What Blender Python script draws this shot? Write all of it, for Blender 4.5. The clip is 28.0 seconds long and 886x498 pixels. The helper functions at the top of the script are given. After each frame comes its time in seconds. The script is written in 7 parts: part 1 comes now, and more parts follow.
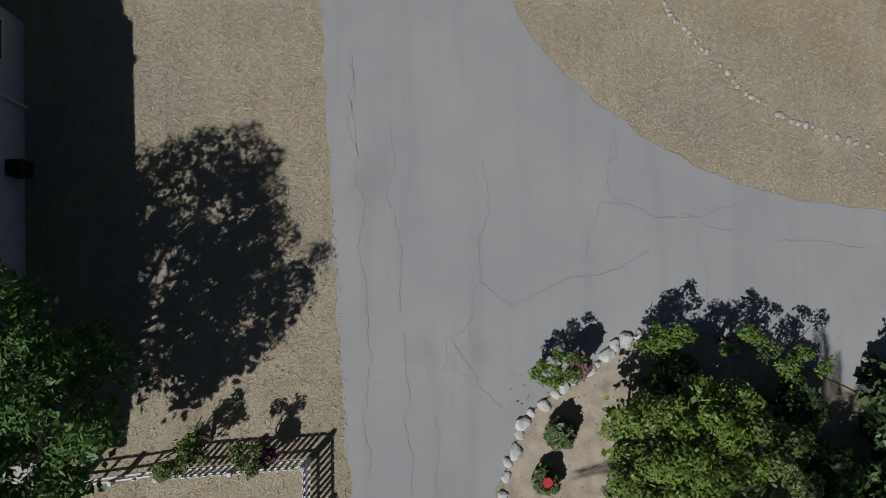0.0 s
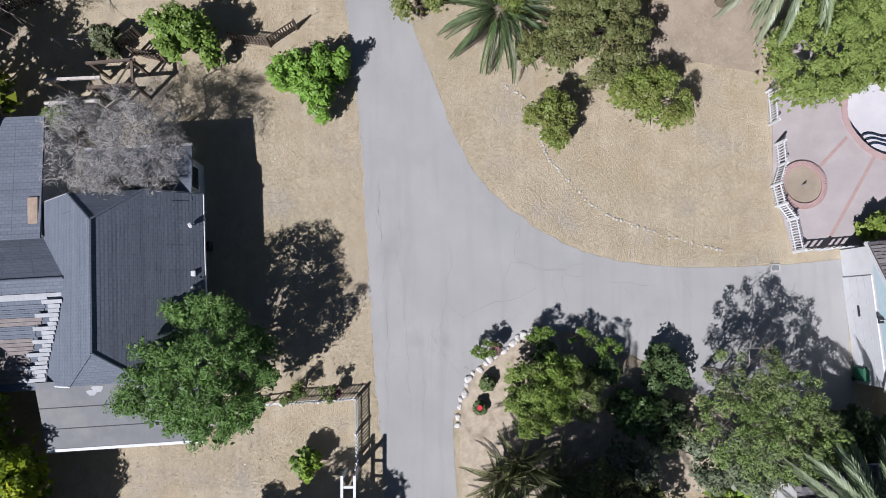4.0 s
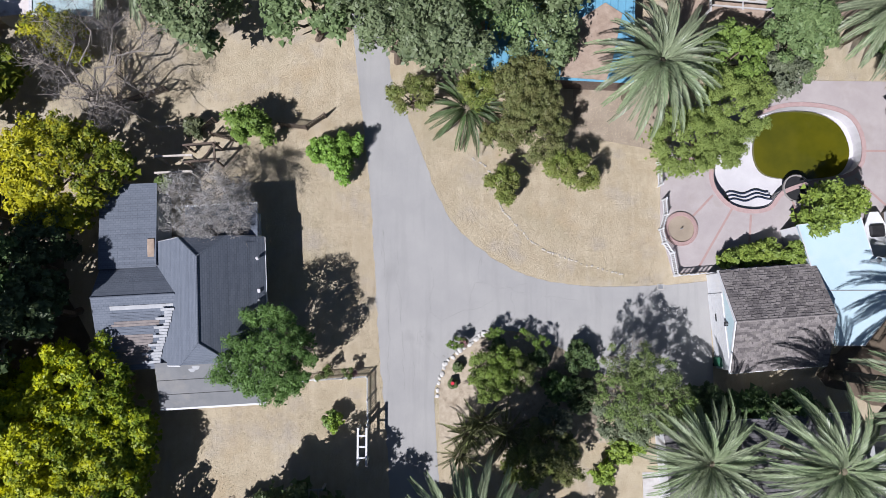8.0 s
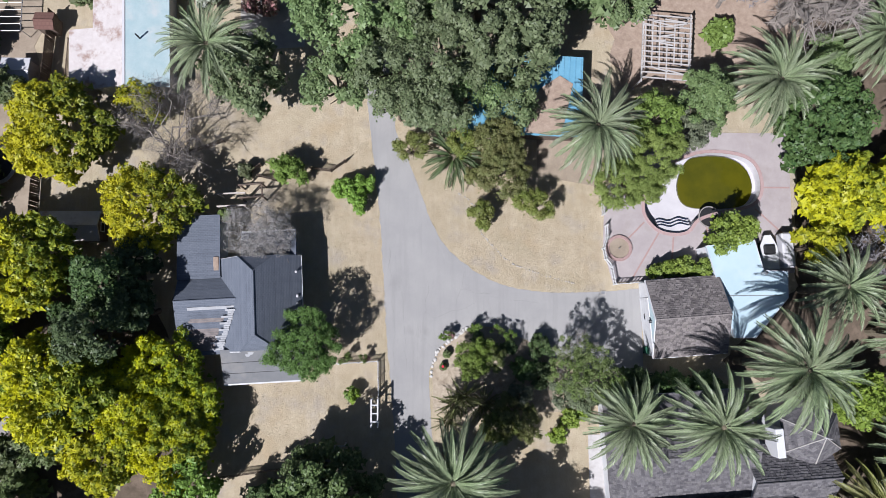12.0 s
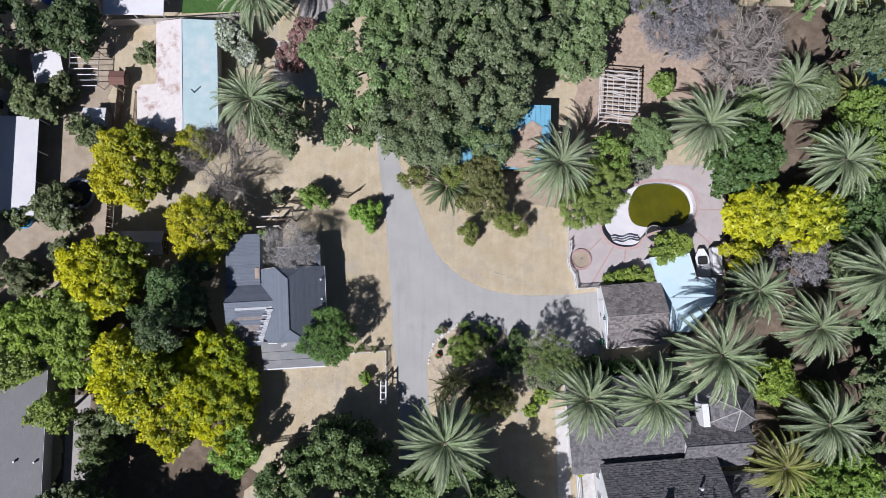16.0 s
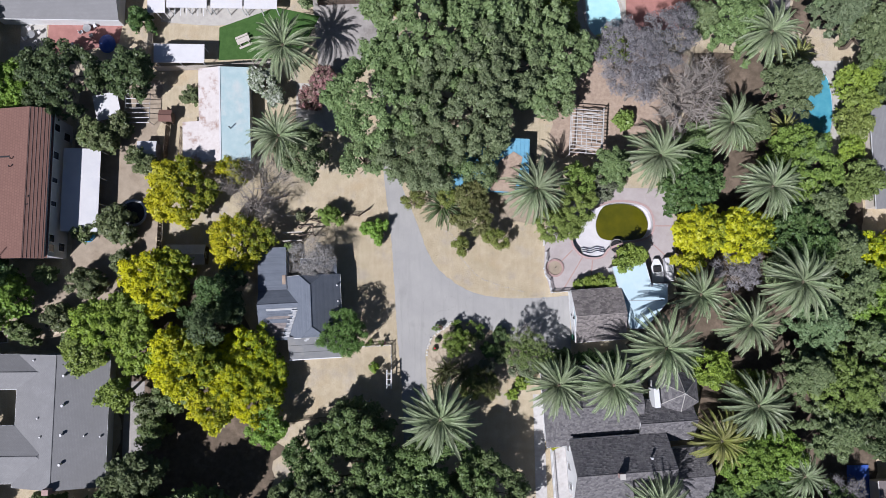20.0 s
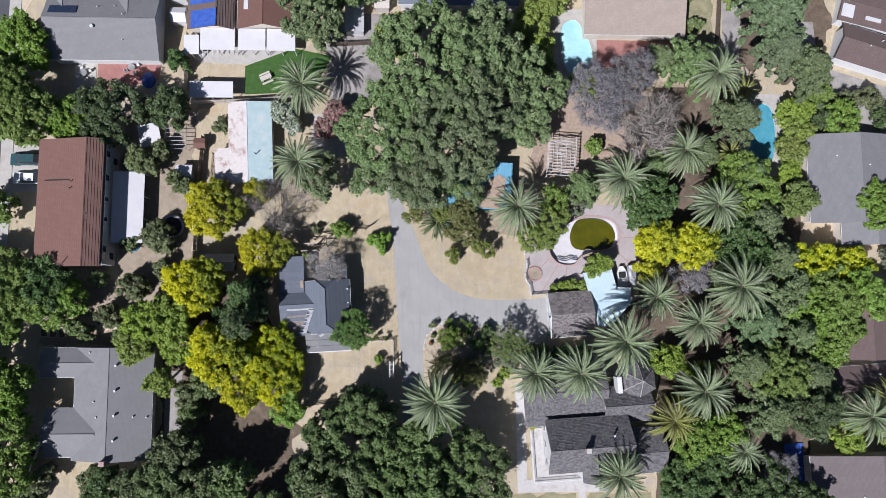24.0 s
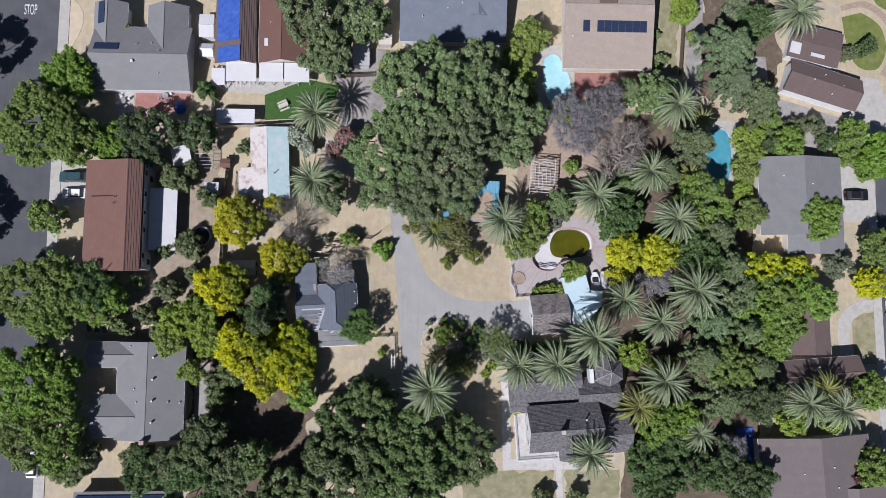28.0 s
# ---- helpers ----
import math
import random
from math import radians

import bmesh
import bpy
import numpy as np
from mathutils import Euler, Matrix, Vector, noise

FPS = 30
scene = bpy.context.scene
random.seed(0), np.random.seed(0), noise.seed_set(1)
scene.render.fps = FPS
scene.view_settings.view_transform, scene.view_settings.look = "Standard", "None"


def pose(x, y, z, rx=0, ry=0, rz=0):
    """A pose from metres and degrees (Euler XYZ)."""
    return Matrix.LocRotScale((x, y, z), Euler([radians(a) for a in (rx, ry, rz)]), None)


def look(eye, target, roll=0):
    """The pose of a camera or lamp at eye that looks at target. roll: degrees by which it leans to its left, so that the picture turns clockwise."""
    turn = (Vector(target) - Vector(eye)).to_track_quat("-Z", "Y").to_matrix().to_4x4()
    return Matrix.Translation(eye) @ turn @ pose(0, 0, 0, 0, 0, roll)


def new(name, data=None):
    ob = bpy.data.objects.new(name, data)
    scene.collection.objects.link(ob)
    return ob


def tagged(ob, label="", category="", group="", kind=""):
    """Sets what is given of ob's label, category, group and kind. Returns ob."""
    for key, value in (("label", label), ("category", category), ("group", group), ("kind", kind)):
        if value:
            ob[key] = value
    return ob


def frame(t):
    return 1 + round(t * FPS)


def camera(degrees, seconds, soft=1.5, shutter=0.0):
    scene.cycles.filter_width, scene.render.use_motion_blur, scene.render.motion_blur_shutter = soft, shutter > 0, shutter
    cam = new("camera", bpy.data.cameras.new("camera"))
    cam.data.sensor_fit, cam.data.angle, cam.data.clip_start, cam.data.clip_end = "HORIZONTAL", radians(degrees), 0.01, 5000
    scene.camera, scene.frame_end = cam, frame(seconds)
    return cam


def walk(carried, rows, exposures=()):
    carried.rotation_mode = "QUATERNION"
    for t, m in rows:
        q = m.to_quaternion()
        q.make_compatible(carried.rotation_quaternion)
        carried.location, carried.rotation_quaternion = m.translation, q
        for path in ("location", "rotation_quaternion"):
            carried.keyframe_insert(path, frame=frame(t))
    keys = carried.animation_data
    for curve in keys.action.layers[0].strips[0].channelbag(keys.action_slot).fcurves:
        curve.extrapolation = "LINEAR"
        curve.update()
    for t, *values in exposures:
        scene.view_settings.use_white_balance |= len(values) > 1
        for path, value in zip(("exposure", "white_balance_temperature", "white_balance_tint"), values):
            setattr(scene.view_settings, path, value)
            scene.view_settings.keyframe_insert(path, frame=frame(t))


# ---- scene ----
cam = camera(66.0, 28.0, soft=0.7)
PATH = [
    (0.0, -0.235, -0.199, 17.314, 4.933, -1.650, -0.393),
    (0.5, -0.250, -0.150, 19.390, 4.966, -1.659, -0.403),
    (1.0, -0.228, -0.075, 21.571, 5.008, -1.678, -0.413),
    (1.5, -0.214, -0.027, 23.667, 5.051, -1.703, -0.418),
    (2.0, -0.211, 0.014, 25.631, 5.101, -1.738, -0.417),
    (2.5, -0.206, 0.053, 27.492, 5.158, -1.784, -0.409),
    (4.5, -0.041, 0.081, 34.701, 5.368, -2.043, -0.359),
    (6.0, 0.075, 0.151, 40.088, 5.507, -2.228, -0.279),
    (8.0, 0.115, 0.171, 47.255, 5.607, -2.408, -0.149),
    (10.0, 0.102, 0.125, 54.449, 5.616, -2.473, -0.115),
    (12.0, 0.098, 0.055, 61.720, 5.639, -2.465, -0.116),
    (14.5, 0.146, -0.060, 70.936, 5.692, -2.390, -0.190),
    (16.0, 0.128, -0.150, 76.458, 5.678, -2.368, -0.218),
    (18.0, 0.061, -0.155, 83.672, 5.663, -2.389, -0.214),
    (20.0, -0.036, -0.122, 91.071, 5.612, -2.431, -0.215),
    (21.5, -0.092, -0.093, 96.719, 5.567, -2.456, -0.216),
    (23.5, -0.028, -0.015, 104.199, 5.478, -2.496, -0.180),
    (25.0, -0.035, 0.039, 109.741, 5.465, -2.547, -0.154),
    (26.5, -0.097, 0.025, 115.297, 5.458, -2.625, -0.088),
    (28.0, -0.174, -0.026, 121.000, 5.438, -2.678, 0.009),
]
walk(cam, [(t, pose(x, y, z, rx, ry, rz)) for t, x, y, z, rx, ry, rz in PATH],
     exposures=[(0.0, -0.54, 6120, 9), (1.0, -0.46, 6120, 10), (2.0, -0.10, 6100, 12), (2.5, 0.08, 6060, 15), (4.5, 0.4, 6060, 15), (8.0, 0.45, 6060, 15), (16.0, 0.38, 6060, 15), (24.0, 0.36, 6060, 15), (28.0, 0.2, 6060, 15)])

# ---- light: clear noon sky, sun from the lower left ----
SUN_EL, SHADOW = 50.0, Vector((0.66, 0.75, 0.0)).normalized()
world = bpy.data.worlds.new("sky")
scene.world = world
world.use_nodes = True
wn = world.node_tree.nodes
sky = wn.new("ShaderNodeTexSky")
sky.sky_type, sky.sun_disc = "NISHITA", False
sky.air_density, sky.dust_density = 0.6, 0.3
sky.sun_elevation = radians(SUN_EL)
sky.sun_rotation = math.atan2(-SHADOW.x, -SHADOW.y)
wn["Background"].inputs["Strength"].default_value = 0.047
world.node_tree.links.new(sky.outputs[0], wn["Background"].inputs["Color"])
sun = new("sun", bpy.data.lights.new("sun", "SUN"))
sun.data.energy, sun.data.angle, sun.data.color = 5.0, radians(0.53), (1.0, 0.975, 0.955)
sun.matrix_world = look(-SHADOW * 60 + Vector((0, 0, 60 * math.tan(radians(SUN_EL)))), (0, 0, 0))


# ---- materials ----
class Nodes:
    """A small wrapper that wires up one node material."""

    def __init__(self, name):
        self.m = bpy.data.materials.new(name)
        self.m.use_nodes = True
        self.t = self.m.node_tree
        self.p = self.t.nodes["Principled BSDF"]
        self.out = self.t.nodes["Material Output"]
        self.pos = self.t.nodes.new("ShaderNodeNewGeometry").outputs["Position"]

    def n(self, kind, **sockets):
        node = self.t.nodes.new(kind)
        for key, value in sockets.items():
            self.put(node, key.replace("_", " "), value)
        return node

    def put(self, node, key, value):
        s = node.inputs[key]
        if isinstance(value, bpy.types.NodeSocket):
            self.t.links.new(value, s)
        else:
            s.default_value = (*value, 1.0) if isinstance(value, tuple) and len(value) == 3 and s.type == "RGBA" else value

    def noise(self, scale, detail=4.0, rough=0.6, vec=None, distort=0.0):
        return self.n("ShaderNodeTexNoise", Scale=scale, Detail=detail, Roughness=rough, Distortion=distort, Vector=vec or self.pos).outputs["Fac"]

    def ramp(self, fac, lo, hi, a=0.0, b=1.0):
        node = self.n("ShaderNodeMapRange")
        for i, v in enumerate((fac, lo, hi, a, b)):
            if isinstance(v, bpy.types.NodeSocket):
                self.t.links.new(v, node.inputs[i])
            else:
                node.inputs[i].default_value = v
        return node.outputs[0]

    def mix(self, fac, a, b, blend="MIX"):
        node = self.n("ShaderNodeMix")
        node.data_type, node.blend_type = "RGBA", blend
        for i, v in ((0, fac), (6, a), (7, b)):
            if isinstance(v, bpy.types.NodeSocket):
                self.t.links.new(v, node.inputs[i])
            elif i == 0:
                node.inputs[i].default_value = v
            else:
                node.inputs[i].default_value = (*v, 1.0)
        return node.outputs[2]

    def math(self, op, a, b=0.5):
        node = self.n("ShaderNodeMath")
        node.operation = op
        for i, v in ((0, a), (1, b)):
            if isinstance(v, bpy.types.NodeSocket):
                self.t.links.new(v, node.inputs[i])
            else:
                node.inputs[i].default_value = v
        return node.outputs[0]

    def done(self, color, rough=0.8, metal=0.0, bump=None, strength=0.3, dist=0.02, spec=0.3):
        self.put(self.p, "Base Color", color)
        self.put(self.p, "Roughness", rough)
        self.put(self.p, "Metallic", metal)
        self.put(self.p, "Specular IOR Level", spec)
        if bump is not None:
            b = self.n("ShaderNodeBump", Strength=strength, Distance=dist, Height=bump)
            self.put(self.p, "Normal", b.outputs[0])
        return self.m


def plain(name, a, b, scale=3.0, fine=40.0, rough=0.8, metal=0.0, stain=None, amount=0.4, strength=0.25, spec=0.3):
    """A painted or mineral surface: two tones, a finer grain and patchy stains."""
    k = Nodes(name)
    col = k.mix(k.ramp(k.noise(scale), 0.35, 0.65), a, b)
    g = k.noise(fine, 3.0)
    col = k.mix(k.ramp(g, 0.3, 0.7, 0.0, 0.35), col, tuple(v * 0.75 for v in a))
    if stain:
        col = k.mix(k.ramp(k.noise(scale * 0.37, 6.0, 0.7), 0.52, 0.68, 0.0, amount), col, stain)
    return k.done(col, k.ramp(g, 0.3, 0.7, rough - 0.08, min(1.0, rough + 0.08)), metal, g, strength, 0.01, spec)


def shingles(name, a, b, w=0.3, h=0.15, moss=None, amount=0.4, rough=0.9, gap=0.4):
    """Roof covering laid in courses along the local x axis of each slope."""
    k = Nodes(name)
    obj = k.n("ShaderNodeTexCoord").outputs["Object"]
    br = k.n("ShaderNodeTexBrick", Vector=obj, Scale=1.0, Mortar_Size=h * 0.11, Bias=0.0, Brick_Width=w, Row_Height=h)
    k.put(br, "Color1", a)
    k.put(br, "Color2", b)
    k.put(br, "Mortar", tuple(v * gap for v in a))
    big = k.noise(0.7, 5.0, 0.65)
    col = k.mix(k.ramp(big, 0.35, 0.7, 0.0, 0.5), br.outputs["Color"], tuple(v * 0.7 for v in a))
    rnd = k.n("ShaderNodeObjectInfo").outputs["Random"]
    col = k.mix(k.ramp(rnd, 0.0, 1.0, 0.0, 0.3), col, tuple(v * 1.3 for v in b))
    fine = k.noise(60.0, 2.0)
    col = k.mix(k.ramp(fine, 0.3, 0.7, 0.0, 0.35), col, tuple(v * 0.6 for v in a))
    if moss:
        col = k.mix(k.ramp(k.noise(1.6, 7.0, 0.75), 0.55, 0.66, 0.0, amount), col, moss)
    return k.done(col, rough, 0.0, k.math("ADD", br.outputs["Fac"], k.math("MULTIPLY", fine, -0.5)), -0.5, 0.02, 0.2)


def shakes(name, a, b, moss):
    """Split wooden shakes, each with its own tone, bleached and mossy in patches."""
    k = Nodes(name)
    isl = k.math("FRACT", k.math("ADD", k.n("ShaderNodeNewGeometry").outputs["Random Per Island"], k.math("MULTIPLY", k.n("ShaderNodeObjectInfo").outputs["Random"], 7.3)))
    col = k.mix(isl, a, b)
    col = k.mix(k.ramp(k.noise(2.2, 6.0, 0.7), 0.5, 0.64, 0.0, 0.6), col, moss)
    grain = k.noise(14.0, 4.0, 0.7)
    col = k.mix(k.ramp(grain, 0.35, 0.65, 0.0, 0.5), col, tuple(v * 0.6 for v in a))
    return k.done(col, 0.95, 0.0, grain, 0.5, 0.03, 0.15)


def leafy(name, a, b, c, patch=0.25, sheen=0.45, through_light=0.2, tip=None):
    """Foliage: each leaf has its own tone, the crown has lighter and darker patches. tip: yellow tips, with a painted
    sunlit side.
    """
    k = Nodes(name)
    isl = k.n("ShaderNodeNewGeometry").outputs["Random Per Island"]
    col = k.mix(isl, a, b)
    col = k.mix(k.ramp(k.noise(patch * 2.2, 4.0, 0.6), 0.42, 0.62, 0.0, 0.75), col, c)
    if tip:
        # random yellow tips, plus more yellow south-west: the sun side painted into the crown
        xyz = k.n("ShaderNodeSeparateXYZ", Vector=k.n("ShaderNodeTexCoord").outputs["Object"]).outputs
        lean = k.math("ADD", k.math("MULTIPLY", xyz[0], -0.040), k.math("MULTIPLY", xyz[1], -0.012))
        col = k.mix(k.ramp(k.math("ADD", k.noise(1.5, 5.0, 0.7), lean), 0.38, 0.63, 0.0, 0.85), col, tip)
    rnd = k.n("ShaderNodeObjectInfo").outputs["Random"]
    hsv = k.n("ShaderNodeHueSaturation", Color=col, Hue=k.ramp(rnd, 0, 1, 0.500 if tip else 0.497, 0.518), Saturation=k.ramp(rnd, 0, 1, 1.0 if tip else 0.85, 1.05), Value=k.ramp(rnd, 0, 1, 0.85, 1.15))
    k.done(hsv.outputs[0], sheen, 0.0, None, spec=0.25)
    tr = k.n("ShaderNodeBsdfTranslucent", Color=hsv.outputs[0])
    mx = k.n("ShaderNodeMixShader", Fac=through_light)
    k.t.links.new(k.p.outputs[0], mx.inputs[1])
    k.t.links.new(tr.outputs[0], mx.inputs[2])
    k.t.links.new(mx.outputs[0], k.out.inputs["Surface"])
    return k.m


def ground_material():
    """Dry mown grass over pale earth, with greener and greyer patches and stubble grain."""
    k = Nodes("dry_grass")
    big = k.noise(0.11, 5.0, 0.6)
    mid = k.noise(0.8, 6.0, 0.7)
    mp = k.n("ShaderNodeMapping", Vector=k.pos, Scale=(3.0, 9.0, 3.0), Rotation=(0.0, 0.0, 1.2)).outputs[0]
    fine = k.noise(6.0, 5.0, 0.75, mp)
    col = k.mix(k.ramp(mid, 0.35, 0.65), (0.425, 0.355, 0.243), (0.56, 0.48, 0.348))
    col = k.mix(k.ramp(big, 0.50, 0.64, 0.0, 0.5), col, (0.36, 0.33, 0.215))
    col = k.mix(k.ramp(k.noise(0.32, 5.0, 0.65), 0.52, 0.66, 0.0, 0.75), col, (0.385, 0.355, 0.32))
    col = k.mix(k.ramp(k.noise(0.21, 4.0, 0.6), 0.54, 0.68, 0.0, 0.55), col, (0.46, 0.345, 0.205))
    col = k.mix(k.ramp(fine, 0.35, 0.62, 0.72, 0.0), col, (0.25, 0.205, 0.14))
    col = k.mix(k.ramp(k.noise(22.0, 3.0), 0.56, 0.7, 0.0, 0.65), col, (0.64, 0.565, 0.43))
    tuft = k.noise(3.2, 5.0, 0.7, None, 0.6)
    col = k.mix(k.ramp(tuft, 0.52, 0.70, 0.0, 0.55), col, (0.27, 0.225, 0.15))
    rows = k.noise(1.0, 3.0, 0.6, k.n("ShaderNodeMapping", Vector=k.pos, Scale=(2.6, 0.16, 1.0)).outputs[0])
    col = k.mix(k.ramp(rows, 0.5, 0.68, 0.0, 0.16), col, (0.60, 0.53, 0.41))
    return k.done(col, 0.95, 0.0, k.math("ADD", fine, tuft), 0.8, 0.06, 0.1)


def asphalt_material(name, a, b, cracks=0.45, stains=()):
    """Worn asphalt with tyre-polished stripes, patch stains and a net of fine cracks."""
    k = Nodes(name)
    big = k.noise(0.28, 4.0, 0.6)
    streak = k.noise(0.9, 4.0, 0.6, k.n("ShaderNodeMapping", Vector=k.pos, Scale=(1.6, 0.12, 1.0)).outputs[0])
    col = k.mix(k.ramp(big, 0.35, 0.65), a, b)
    col = k.mix(k.ramp(streak, 0.5, 0.68, 0.0, 0.35), col, tuple(v * 0.8 for v in a))
    grain = k.noise(90.0, 2.0, 0.7)
    col = k.mix(k.ramp(grain, 0.35, 0.7, 0.0, 0.35), col, tuple(v * 0.62 for v in a))
    warp = k.n("ShaderNodeTexNoise", Scale=0.9, Detail=5.0, Vector=k.pos).outputs["Color"]
    vec = k.n("ShaderNodeVectorMath")
    vec.operation = "MULTIPLY_ADD"
    k.t.links.new(warp, vec.inputs[0])
    vec.inputs[1].default_value = (1.6, 1.6, 0.0)
    k.t.links.new(k.pos, vec.inputs[2])
    vo = k.n("ShaderNodeTexVoronoi", Scale=0.42, Vector=vec.outputs[0])
    vo.feature = "DISTANCE_TO_EDGE"
    line = k.ramp(vo.outputs["Distance"], 0.0, 0.011, 1.0, 0.0)
    mask = k.ramp(k.noise(0.33, 3.0), 0.45, 0.6)
    crack = k.math("MULTIPLY", k.math("MULTIPLY", line, mask), cracks)
    col = k.mix(crack, col, tuple(v * 0.45 for v in a))
    col = k.mix(k.ramp(k.noise(1.1, 5.0, 0.7), 0.66, 0.74, 0.0, 0.4), col, tuple(v * 0.7 for v in a))
    for x, y, r in stains:
        far = k.n("ShaderNodeVectorMath")
        far.operation = "DISTANCE"
        k.t.links.new(vec.outputs[0], far.inputs[0])
        far.inputs[1].default_value = (x + 0.8, y + 0.8, 0.0)
        col = k.mix(k.ramp(far.outputs["Value"], 0.1, r, 0.28, 0.0), col, tuple(v * 0.62 for v in a))
    return k.done(col, 0.85, 0.0, k.math("ADD", grain, k.math("MULTIPLY", crack, -2.0)), 0.3, 0.01, 0.25)


def water_material(name, a, b, clear):
    k = Nodes(name)
    col = k.mix(k.ramp(k.noise(0.5, 3.0), 0.35, 0.65), a, b)
    return k.done(col, 0.06, 0.0, k.noise(2.5, 3.0), 0.05, 0.03, 0.5)


